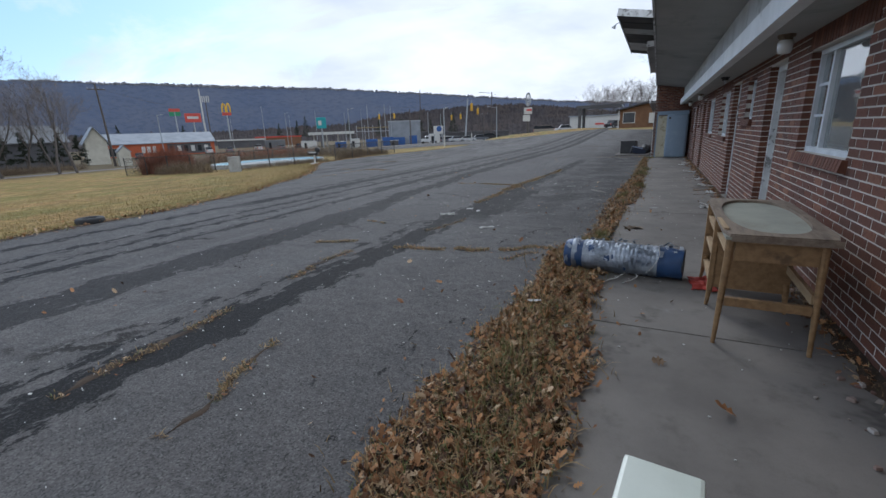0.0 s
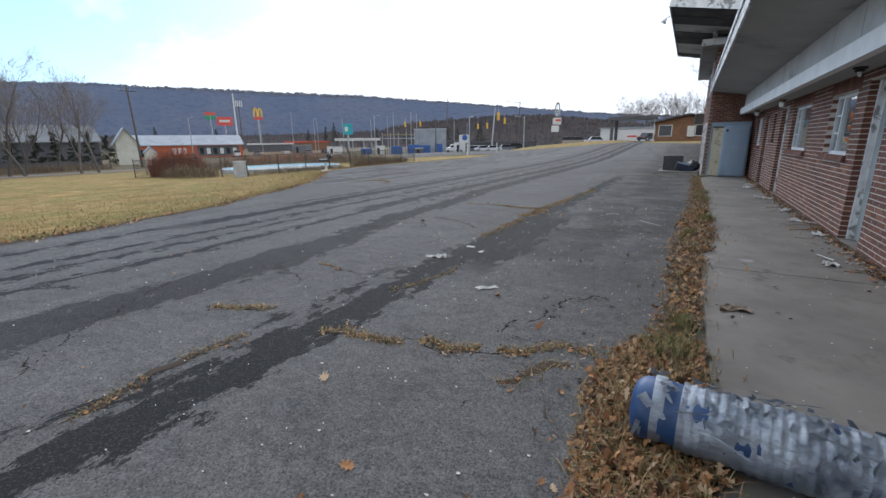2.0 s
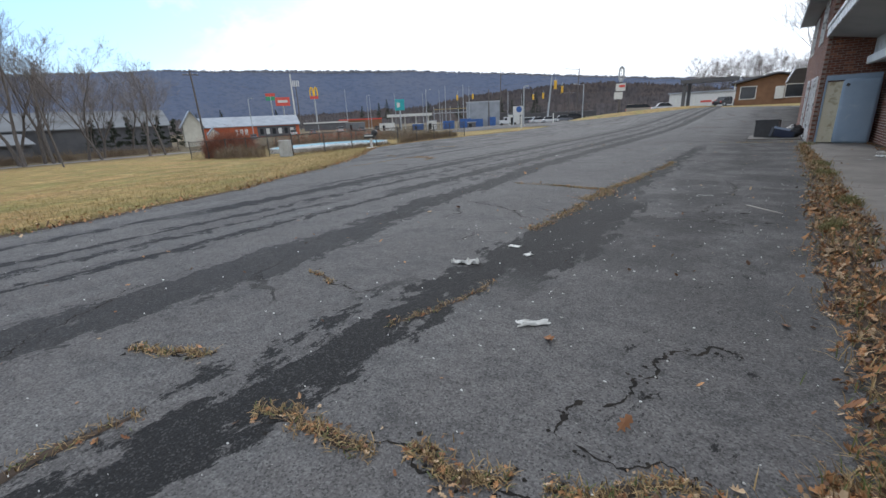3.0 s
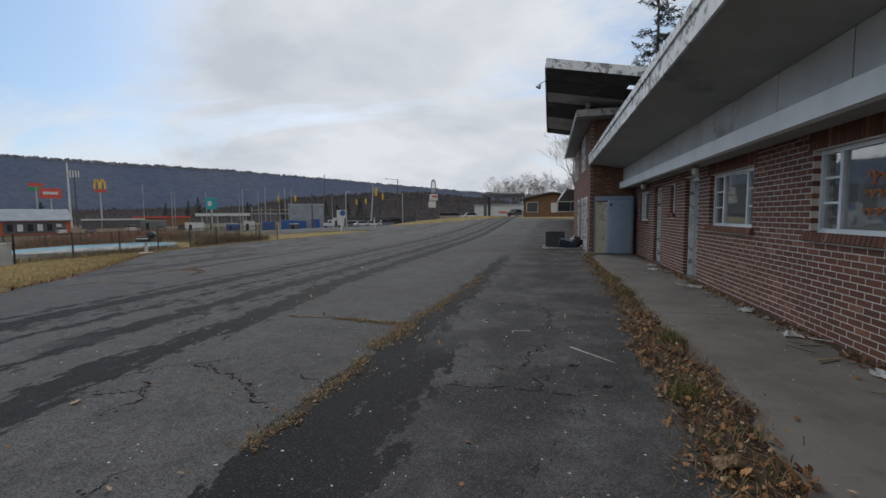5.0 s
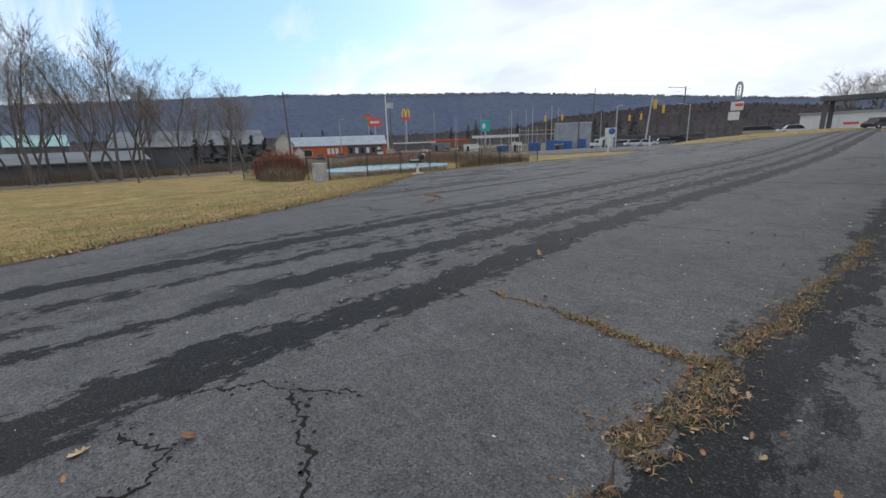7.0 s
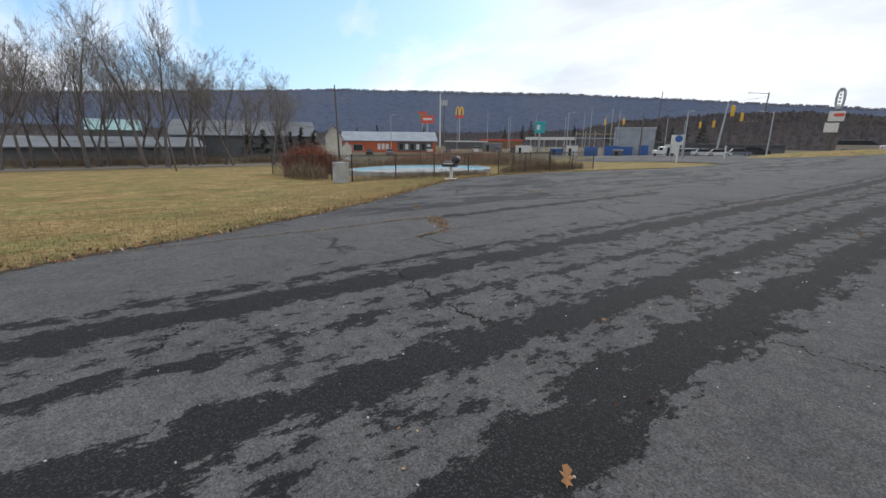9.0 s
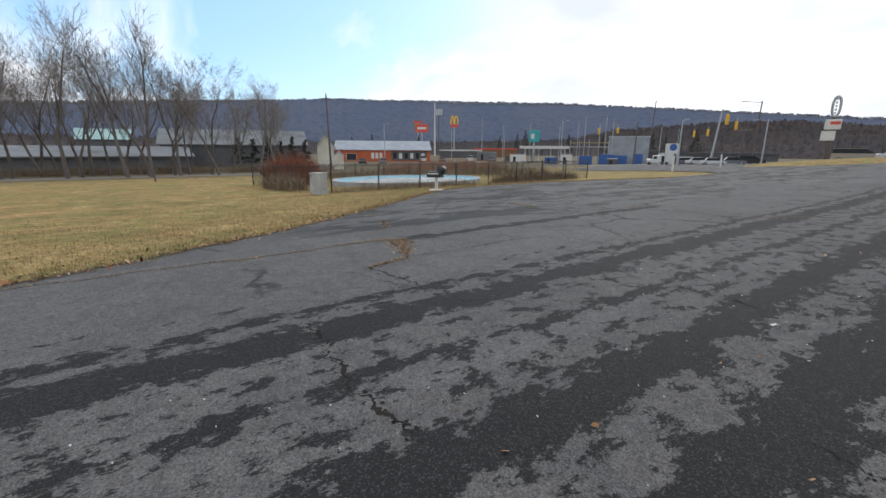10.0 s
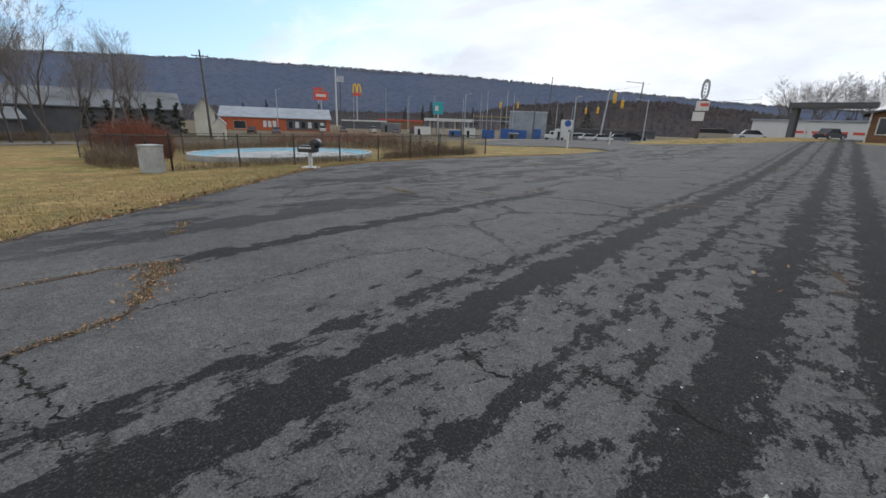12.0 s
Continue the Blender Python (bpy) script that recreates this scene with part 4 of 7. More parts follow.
bag.location = (1.70, 23.95, 0.045)
tagged(bag, "crumpled black refuse bag", "bag")


def jar_lamp(y, globe=True):
    lamp = thing("porch_lamp", (3.21, y, 2.265), "small white glass porch lamp under the soffit" if globe else "porch lamp base that has lost its glass", "lamp", "porch lamps")
    bm = bmesh.new()
    tube(bm, (0, 0, 0), (0, 0, -0.025), 0.075, 0.07, 18)
    tube(bm, (0, 0, -0.025), (0, 0, -0.055), 0.05, 0.055, 18)
    part("base", bm, BLACK if not globe else GREYWOOD, lamp)
    if globe:
        bm = bmesh.new()
        lathe(bm, [(0.05, 0.056), (0.07, 0.066), (0.14, 0.060), (0.165, 0.050), (0.172, 0.030), (0.174, 0.004)], 20, pose(0, 0, 0, 0, 90, 0))
        part("globe", bm, weathered("opal_glass", (0.72, 0.72, 0.70), (0.62, 0.62, 0.60), 8.0, 0.25), lamp, "", True)
    else:
        bm = bmesh.new()
        tube(bm, (0, 0, -0.055), (0.012, 0.01, -0.11), 0.02, 0.017, 12)
        part("socket", bm, METAL, lamp)


for y, g in ((4.72, True), (9.06, False), (14.26, True), (18.7, True)):
    jar_lamp(y, g)

# floodlight at the corner of the high roof
f = thing("floodlight", (0.50, 18.9, 5.28), "small grey floodlight under the roof corner", "lamp")
bm = bmesh.new()
tube(bm, (0, 0, 0.08), (-0.16, 0, 0.02), 0.014, 0.014)
part("arm", bm, METAL, f)
bm = bmesh.new()
lathe(bm, [(0.0, 0.03), (0.05, 0.05), (0.14, 0.085), (0.15, 0.08)], 14, pose(-0.16, 0, 0.02, 0, 60, 180))
part("head", bm, METAL, f, smooth=True)

# orange scrawl on the picture window, too loose to read
scrawl = thing("painted_scrawl", (WALL_X + 0.092, 9.9, 1.3), "loose orange spray-painted scrawl on the pane", "graffiti")
ORANGE = weathered("orange_paint", (0.62, 0.20, 0.06), (0.52, 0.16, 0.05), 8.0, 0.6)
rnd = random.Random(8)
for row, z in enumerate((0.42, 0.27, 0.10)):
    for k in range(3):
        bm = bmesh.new()
        y0 = 0.42 - 0.115 * k + 0.02 * row
        p = None
        for i in range(9):
            a = i / 8 * (4.6 + rnd.random())
            q = (0.0, y0 + 0.032 * math.cos(a) - 0.004 * i, z + (0.065 if row == 0 and k == 0 else 0.032) * math.sin(a))
            if p:
                tube(bm, p, q, 0.008, 0.008, 5)
            p = q
        part("stroke", bm, ORANGE, scrawl)

# old tyre at the lawn's edge
bm = bmesh.new()
rings = []
for k in range(40):
    a = 2 * math.pi * k / 40
    ring = []
    for i in range(14):
        c = 2 * math.pi * i / 14
        rr = 0.245 + 0.085 * math.copysign(abs(math.cos(c)) ** 0.6, math.cos(c))
        zz = 0.105 + 0.10 * math.copysign(abs(math.sin(c)) ** 0.7, math.sin(c)) * (1 if math.cos(c) > -0.8 else 0.8)
        rr += 0.006 if k % 2 and math.cos(c) > 0.5 else 0.0
        ring.append(bm.verts.new((rr * math.cos(a), rr * math.sin(a), zz)))
    rings.append(ring)
for k in range(40):
    p, q = rings[k], rings[(k + 1) % 40]
    for i in range(14):
        bm.faces.new((p[i], q[i], q[(i + 1) % 14], p[(i + 1) % 14]))
tyre = part("tyre", bm, RUBBER, smooth=True)
tyre.location, tyre.scale = (-7.72, 3.62, -0.045), (0.72, 0.72, 0.75)
tagged(tyre, "old black tyre lying flat at the lawn's edge", "tyre")


# ---- leaves, weeds and litter ----
def leaf_material():
    s = Surface("dead_oak_leaves", 0.8)
    r = s.random()
    c = s.mix(r, (0.17, 0.068, 0.024), (0.44, 0.225, 0.090))
    c = s.mix(s.step(s.math("FRACT", s.math("MULTIPLY", r, 5.7)), 0.50, 0.85), c, (0.075, 0.038, 0.020))
    c = s.mix(s.step(s.math("FRACT", s.math("MULTIPLY", r, 13.1)), 0.80, 0.92), c, (0.46, 0.33, 0.20))
    return s.done(c)


def straw_material():
    s = Surface("dead_grass_blades", 0.85)
    r = s.random()
    c = s.mix(r, (0.36, 0.25, 0.115), (0.14, 0.088, 0.042))
    c = s.mix(s.step(s.math("FRACT", s.math("MULTIPLY", r, 9.3)), 0.82, 0.9), c, (0.10, 0.12, 0.035))
    return s.done(c)


LEAF, STRAW = leaf_material(), straw_material()
RNG = np.random.default_rng(11)
OUTLINE = np.array([(0.0, -0.5), (0.07, -0.28), (0.30, -0.22), (0.14, -0.05), (0.40, 0.08), (0.17, 0.2), (0.26, 0.40), (0.0, 0.55), (-0.26, 0.38), (-0.17, 0.18), (-0.40, 0.06), (-0.14, -0.06), (-0.30, -0.24), (-0.07, -0.28)])


def scatter_leaves(name, places, heights, sizes, tilt=0.5):
    """Lobed, curled leaves at the given places, in one mesh."""
    n, m = len(places), len(OUTLINE)
    a = RNG.uniform(0, 2 * math.pi, n)
    curl = RNG.uniform(-0.7, 1.1, n)
    tx, ty = RNG.normal(0, tilt, n), RNG.normal(0, tilt, n)
    pts = np.vstack([[(0.0, 0.02)], OUTLINE])
    x, y = pts[:, 0][None] * RNG.uniform(0.7, 1.15, n)[:, None], np.repeat(pts[:, 1][None], n, 0)
    z = curl[:, None] * x ** 2 * 1.6 + 0.5 * curl[:, None] * y ** 2 + RNG.normal(0, 0.03, x.shape)
    z = z + tx[:, None] * x + ty[:, None] * y
    z = z - z.min(axis=1)[:, None]
    s = np.asarray(sizes)[:, None]
    c, d = np.cos(a)[:, None], np.sin(a)[:, None]
    X = places[:, 0][:, None] + s * (x * c - y * d)
    Y = places[:, 1][:, None] + s * (x * d + y * c)
    Z = np.asarray(heights)[:, None] + s * z
    verts = np.stack([X, Y, Z], -1).reshape(-1, 3).tolist()
    faces = [(i * (m + 1), i * (m + 1) + 1 + k, i * (m + 1) + 1 + (k + 1) % m) for i in range(n) for k in range(m)]
    return tagged(raw(name, verts, faces, LEAF), kind="stuff")


def scatter_blades(name, places, heights, length, spread=0.7, width=0.003, material=None):
    """Bent grass blades of two segments each, in one mesh."""
    n = len(places)
    a = RNG.uniform(0, 2 * math.pi, n)
    l = RNG.uniform(0.4, 1.0, n) * length
    lean = RNG.uniform(0.15, 1.0, n) * spread
    ca, sa = np.cos(a), np.sin(a)
    base = np.column_stack([places, heights])
    mid = base + np.column_stack([ca * lean * l * 0.5, sa * lean * l * 0.5, l * 0.45 * (1.2 - lean)])
    tip = mid + np.column_stack([ca * lean * l * 0.7, sa * lean * l * 0.7, l * 0.30 * (1.0 - 1.1 * lean)])
    side = np.column_stack([-sa, ca, np.zeros(n)]) * width
    V = np.stack([base - side, base + side, mid + side * 0.8, mid - side * 0.8, tip], 1).reshape(-1, 3)
    F = []
    for i in range(n):
        k = 5 * i
        F += [(k, k + 1, k + 2, k + 3), (k + 3, k + 2, k + 4)]
    return tagged(raw(name, V.tolist(), F, material or STRAW), kind="stuff")


DRIFT_LEFT = ((-1.5, 1.25), (0.4, 1.12), (1.0, 1.05), (1.8, 1.12), (2.6, 1.16), (3.1, 1.22), (4.2, 1.12), (4.7, 1.28), (5.5, 1.46), (7.2, 1.42), (9.0, 1.44), (10.5, 1.50), (12.5, 1.62), (20.5, 1.72))
DRIFT_RIGHT = ((-1.5, 1.80), (0.4, 1.86), (1.2, 1.98), (1.7, 1.90), (2.4, 1.84), (3.3, 1.78), (4.2, 1.74), (5.5, 1.74), (7.4, 1.84), (9.0, 2.02), (11.0, 1.96), (12.5, 2.0), (15.0, 1.98), (20.5, 1.86))


def drift_height(x, y):
    a, b = lerp_table(DRIFT_LEFT, y), lerp_table(DRIFT_RIGHT, y)
    f = (x - a) / (b - a)
    if f < 0 or f > 1:
        return 0.0 if x < 1.76 else SLAB_Z
    h = (0.07 if y < 4.8 else 0.028) * math.sin(math.pi * min(1, f * 0.72 + 0.05)) * (0.75 + 0.5 * noise.noise((x * 4, y * 4, 0)))
    return max(h, 0.003 + (SLAB_Z + 0.009) * smoothstep(1.56, 1.74, x))


# mould under the drift
vs, fs = [], []
rowsy = [-1.5 + 0.08 * k for k in range(276)]
for y in rowsy:
    a, b = lerp_table(DRIFT_LEFT, y), lerp_table(DRIFT_RIGHT, y)
    a += 0.08 + 0.14 * noise.noise((y * 2.3, 0, 0)) + 0.08 * noise.noise((y * 9, 0, 3))
    b += -0.06 + 0.10 * noise.noise((y * 2.7, 8, 0)) + 0.06 * noise.noise((y * 9, 5, 3))
    for i in range(15):
        x = a + (b - a) * i / 14
        vs.append((x, y, drift_height(x, y) if 0 < i < 14 else (0.002 if x < 1.76 else SLAB_Z + 0.002)))
for j in range(len(rowsy) - 1):
    for i in range(14):
        fs.append((j * 15 + i, j * 15 + i + 1, (j + 1) * 15 + i + 1, (j + 1) * 15 + i))
tagged(raw("leaf_mould", vs, fs, SOIL, smooth=True), "dark leaf mould along the walkway's edge", "leaf mould", kind="stuff")


def drift_points(count, y0, y1, bias=1.0):
    y = RNG.uniform(y0, y1, count)
    f = RNG.beta(1.25, 1.25, count)
    a = np.array([lerp_table(DRIFT_LEFT, v) + 0.13 * noise.noise((v * 2.3, 0, 0)) + 0.09 * noise.noise((v * 9, 0, 3)) for v in y]) - 0.03
    b = np.array([lerp_table(DRIFT_RIGHT, v) + 0.10 * noise.noise((v * 2.7, 8, 0)) + 0.06 * noise.noise((v * 9, 5, 3)) for v in y])
    x = a + (b - a) * f + np.where(RNG.random(count) < 0.10, RNG.normal(0, 0.13, count), 0)
    return np.column_stack([x, y]), np.array([drift_height(p, q) for p, q in zip(x, y)])


pts = [drift_points(10500, -0.4, 4.9), drift_points(900, 4.9, 7.5), drift_points(1500, 7.5, 11.5), drift_points(900, 11.5, 20.0)]
P, Hh = np.vstack([p for p, _ in pts]), np.concatenate([h for _, h in pts])
tagged(scatter_leaves("leaf_drift", P, Hh + RNG.uniform(0, 0.02, len(P)), RNG.uniform(0.018, 0.052, len(P)) * np.where(RNG.random(len(P)) < 0.06, 1.5, 1.0)), "drift of brown oak leaves against the walkway", "leaves")
pts = [drift_points(9500, -0.4, 4.9), drift_points(5200, 4.9, 20.0)]
P, Hh = np.vstack([p for p, _ in pts]), np.concatenate([h for _, h in pts])
tagged(scatter_blades("drift_grass", P, Hh, 0.16, 0.9), "dead grass tangled in the leaf drift", "grass")

# green and straw tufts
tufts = []
for x, y, r, n in ((1.45, 1.6, 0.22, 420), (1.55, 0.9, 0.22, 300), (1.5, 2.4, 0.2, 160), (1.55, 4.75, 0.16, 700), (1.60, 5.3, 0.08, 200), (1.62, 9.0, 0.10, 400), (1.9, 10.4, 0.12, 350), (1.85, 13.2, 0.15, 500), (1.9, 14.6, 0.14, 300), (1.95, 20.2, 0.2, 300)):
    tufts.append(np.column_stack([RNG.normal(x, r * 0.5, n), RNG.normal(y, r, n)]))
P = np.vstack(tufts)


def green_material():
    s = Surface("winter_green_blades", 0.8)
    return s.done(s.mix(s.random(), (0.095, 0.115, 0.035), (0.24, 0.19, 0.075)))


tagged(scatter_blades("grass_tufts", P, np.array([drift_height(*p) for p in P]), 0.17, 0.65, 0.003, green_material()), "half-green grass tufts at the walkway's edge", "grass")

# weeds rooted in the asphalt's seams
SEAMS = (  # from, to, half width, blades, leaves
    ((-1.12, 7.6), (-1.15, 9.6), 0.09, 900, 130), ((-1.15, 9.6), (-1.16, 10.9), 0.16, 1300, 200), ((-1.14, 10.9), (-0.98, 12.4), 0.10, 900, 90), ((-0.98, 12.4), (-0.82, 15.2), 0.09, 1200, 60),
    ((-2.2, 10.78), (-1.2, 10.66), 0.06, 800, 70), ((-3.0, 10.8), (-2.2, 10.78), 0.02, 160, 6), ((-0.9, 3.9), (-0.2, 4.1), 0.07, 420, 40), ((-0.1, 4.15), (0.35, 4.24), 0.07, 420, 60), ((0.45, 4.3), (1.1, 4.55), 0.06, 500, 70),
    ((-1.27, 2.4), (-1.46, 3.62), 0.07, 320, 30), ((-1.02, 0.2), (-1.2, 1.6), 0.08, 420, 30), ((-0.30, 1.3), (-0.05, 0.25), 0.06, 500, 40), ((-2.15, 3.84), (-1.6, 4.07), 0.05, 360, 14), ((-2.32, 5.36), (-1.9, 5.3), 0.03, 160, 6), ((-0.9, 4.9), (-0.7, 6.0), 0.05, 160, 18),
    ((0.6, 3.9), (1.0, 4.3), 0.10, 120, 16), ((-9.55, 9.0), (-9.6, 12.5), 0.05, 250, 10), ((-9.6, 12.5), (-9.62, 15.4), 0.08, 420, 30), ((-9.65, 15.5), (-9.0, 15.25), 0.20, 380, 160), ((-9.0, 15.25), (-8.2, 14.85), 0.12, 260, 120), ((-8.2, 14.9), (-7.95, 14.1), 0.07, 150, 40), ((-13.2, 21.5), (-11.6, 21.2), 0.12, 700, 30), ((-17.5, 33.0), (-14.5, 32.0), 0.12, 700, 30), ((-11.8, 16.4), (-10.9, 16.0), 0.10, 300, 30), ((0.3, 24.9), (1.7, 22.6), 0.25, 500, 80), ((-0.4, 21.7), (1.9, 21.9), 0.22, 700, 80))
bp, lp, vs, fs = [], [], [], []
for (x0, y0), (x1, y1), w, nb, nl in SEAMS:
    length = math.hypot(x1 - x0, y1 - y0)
    px, py = -(y1 - y0) / length, (x1 - x0) / length

    def bend(f):
        return 0.10 * noise.noise((x0 + f * length * 2.2, y0, 1)) + 0.05 * noise.noise((x0 + f * length * 7, y0, 5))
    for count, out, k in ((nb, bp, 0.5), (nl, lp, 0.8)):
        f, o = RNG.uniform(0, 1, count), RNG.normal(0, w * k, count)
        o = o + np.array([bend(v) for v in f])
        clump = np.array([noise.noise((v * length * 3, y0, 9)) > -0.25 for v in f])
        out.append(np.column_stack([x0 + (x1 - x0) * f + px * o, y0 + (y1 - y0) * f + py * o])[clump])
    n = max(4, int(length / 0.05))
    base = len(vs)
    for i in range(n + 1):
        f = i / n
        ww = w * 0.75 * (0.55 + 0.8 * noise.noise((f * length * 5, y0, 2))) * min(1, 6 * min(f, 1 - f) + 0.02)
        for o, z in ((-ww, 0.0015), (0, 0.0045), (ww, 0.0015)):
            x, y = x0 + (x1 - x0) * f + px * (o + bend(f)), y0 + (y1 - y0) * f + py * (o + bend(f))
            vs.append((x, y, ground_height(x, y) + z))
    for i in range(n):
        for k in (0, 1):
            fs.append((base + 3 * i + k, base + 3 * i + k + 1, base + 3 * i + k + 4, base + 3 * i + k + 3))
tagged(raw("seam_soil", vs, fs, SOIL), "dark soil gathered in the asphalt seams", "soil", kind="stuff")
P = np.vstack(bp)
tagged(scatter_blades("seam_weeds", P, np.array([ground_height(*p) for p in P]) + 0.003, 0.065, 1.05, 0.0028), "dead straw weeds in the asphalt seams", "weeds")
P = np.vstack(lp)
tagged(scatter_leaves("seam_leaves", P, np.array([ground_height(*p) for p in P]) + 0.006, RNG.uniform(0.015, 0.042, len(P)), 0.3), "brown leaves caught in the asphalt seams", "leaves")

# cracks: thin ragged ribbons of dark fill, from one joint to the next
LOT_CRACKS = (((-7.95, 13.88), (-7.07, 14.21), (-6.7, 14.35), 0.012), ((-6.72, 13.0), (-6.05, 12.91), (-5.45, 12.83), (-4.9, 12.93), 0.026), ((-5.8, 10.5), (-5.98, 10.72), (-6.4, 10.88), 0.020), ((-3.65, 14.56), (-3.1, 14.55), (-2.2, 14.75), 0.016), ((-5.43, 16.6), (-4.92, 16.68), (-4.43, 16.62), 0.024),
              ((-8.0, 14.17), (-7.4, 14.29), (-6.95, 14.38), 0.028), ((-8.0, 14.17), (-8.23, 14.92), (-8.17, 15.8), (-8.26, 17.1), 0.020), ((-8.26, 17.1), (-7.95, 17.84), (-7.4, 17.94), (-6.8, 18.0), 0.018), ((-7.24, 17.13), (-6.91, 17.27), (-7.11, 17.89), 0.012), ((-5.1, 18.06), (-4.5, 18.25), 0.016))
WALK_CRACKS = (((-2.72, 8.81), (-2.27, 8.65), (-1.92, 8.52), (-1.45, 8.2), 0.026), ((-3.2, 8.3), (-2.72, 8.82), (-2.36, 9.07), 0.016), ((0.6, 10.15), (0.44, 9.75), (0.42, 9.4), 0.026), ((0.0, 9.46), (0.3, 9.33), 0.018), ((0.54, 12.12), (0.67, 11.27), (0.6, 10.8), 0.024), ((-0.86, 12.26), (0.54, 12.14), 0.014), ((-1.55, 8.8), (-1.2, 8.7), 0.016), ((-2.52, 7.8), (-2.46, 8.1), (-2.64, 8.22), (-2.95, 8.05), 0.020), ((-0.24, 8.82), (0.33, 8.94), (0.62, 8.9), (0.85, 8.84), 0.022), ((0.58, 9.2), (0.57, 8.95), 0.035))
STRIP_CRACKS = (((-0.75, 3.9), (-0.2, 4.13), (0.33, 4.17), (0.53, 4.35), 0.020), ((0.48, 4.55), (0.89, 4.59), (1.08, 4.52), 0.014), ((0.5, 4.85), (0.61, 5.18), (0.72, 5.57), (1.0, 5.7), 0.022), ((0.42, 4.85), (0.39, 4.72), (0.42, 4.55), 0.024), ((-2.35, 5.36), (-1.63, 5.25), (-1.5, 5.33), 0.018), ((-2.2, 3.8), (-1.66, 4.02), 0.030), ((-1.76, 6.86), (-1.67, 7.3), 0.014), ((-2.11, 2.46), (-2.4, 2.71), (-3.4, 4.2), 0.012), ((-9.6, 21.2), (-13.0, 20.6), 0.05), ((-9.0, 17.21), (-8.5, 17.15), (-8.28, 17.26), 0.016), ((-6.06, 16.4), (-5.8, 16.22), (-5.6, 16.24), 0.03))
CRACKS = [(p, q, line[-1]) for line in LOT_CRACKS + WALK_CRACKS + STRIP_CRACKS for p, q in zip(line[:-1], line[1:-1])]
vs, fs = [], []
for (x0, y0), (x1, y1), w in CRACKS:
    length = math.hypot(x1 - x0, y1 - y0)
    px, py = -(y1 - y0) / length, (x1 - x0) / length
    n = max(6, int(length / 0.012))
    base = len(vs)
    for i in range(n + 1):
        f = i / n
        s = f * length
        o = min(1, 8 * f, 8 * (1 - f)) * (0.09 * noise.noise((s * 2.3 + x0, y0, 1)) + 0.055 * noise.noise((s * 8 + x0, y0, 5)) + 0.035 * noise.noise((s * 21, y0, 6)) + 0.018 * noise.noise((s * 55, y0, 3)))
        ww = 0.85 * w * (0.40 + 0.8 * max(0.0, noise.noise((s * 5, y0, 2))) + 0.6 * noise.noise((s * 17, y0, 4)) + 0.5 * noise.noise((s * 48, y0, 9))) * (0.3 + 0.7 * min(1, 6 * f, 6 * (1 - f)))
        for k in (-1, 1):
            x, y = x0 + (x1 - x0) * f + px * (o + k * max(0.002, ww)), y0 + (y1 - y0) * f + py * (o + k * max(0.002, ww))
            vs.append((x, y, ground_height(x, y) + 0.0015))
    for i in range(n):
        fs.append((base + 2 * i, base + 2 * i + 1, base + 2 * i + 3, base + 2 * i + 2))
FILL = weathered("dark_crack_fill", (0.017, 0.016, 0.015), (0.03, 0.025, 0.02), 8.0, 0.95)
FILL.node_tree.nodes["Principled BSDF"].inputs["Specular IOR Level"].default_value = 0.1
tagged(raw("crack_fill", vs, fs, FILL), "dark fill in the ragged asphalt cracks", "cracks", kind="stuff")

# crumbled edges beside the cracks
vs, fs = [], []
rnd = random.Random(31)
for (x0, y0), (x1, y1), w in CRACKS:
    for k in range(int(26 * math.hypot(x1 - x0, y1 - y0))):
        f, r, a = rnd.random(), rnd.uniform(0.004, 0.5 * w + 0.008), rnd.uniform(0, 6.28)
        x, y = x0 + (x1 - x0) * f + rnd.gauss(0, 1.6 * w + 0.012), y0 + (y1 - y0) * f + rnd.gauss(0, 1.6 * w + 0.012)
        b = len(vs)
        vs += [(x + r * rnd.uniform(0.4, 1.3) * math.cos(a + 1.0472 * i), y + r * rnd.uniform(0.4, 1.3) * math.sin(a + 1.0472 * i), ground_height(x, y) + 0.0022) for i in range(6)]
        fs.append(tuple(range(b, b + 6)))
tagged(raw("crack_crumbs", vs, fs, FILL), "dark crumbled spots along the asphalt cracks", "cracks", kind="stuff")

# leaves blown against the brick
n = 1500
y = RNG.uniform(0.2, 20.5, n)
x = WALL_X - np.abs(RNG.normal(0, 0.09, n)) - 0.02
keep = np.array([noise.noise((v * 0.9, 4, 0)) > -0.2 for v in y])
P = np.column_stack([x, y])[keep]
tagged(scatter_leaves("wall_leaves", P, np.full(len(P), SLAB_Z + 0.003), RNG.uniform(0.02, 0.06, len(P))), "dead leaves blown against the brick wall", "leaves")
# soil and crumbs along the wall's foot
vs, fs = [], []
rows = [0.2 + 0.06 * k for k in range(340)]
for y in rows:
    w = max(0.012, 0.10 + 0.13 * noise.noise((0.8 * y, 5, 0)) + 0.07 * noise.noise((4.1 * y, 7, 0)) + 0.03 * noise.noise((15 * y, 1, 0)))
    for o, z in ((0.004, 0.016 + 0.10 * w), (w * 0.5, 0.010), (w, 0.002)):
        vs.append((WALL_X - o, y, SLAB_Z + z))
for k in range(len(rows) - 1):
    for i in (0, 1):
        fs.append((3 * k + i, 3 * k + i + 1, 3 * k + i + 4, 3 * k + i + 3))
tagged(raw("wall_soil", vs, fs, SOIL), "dark soil and dust along the wall's foot", "soil", kind="stuff")
vs, fs = [], []
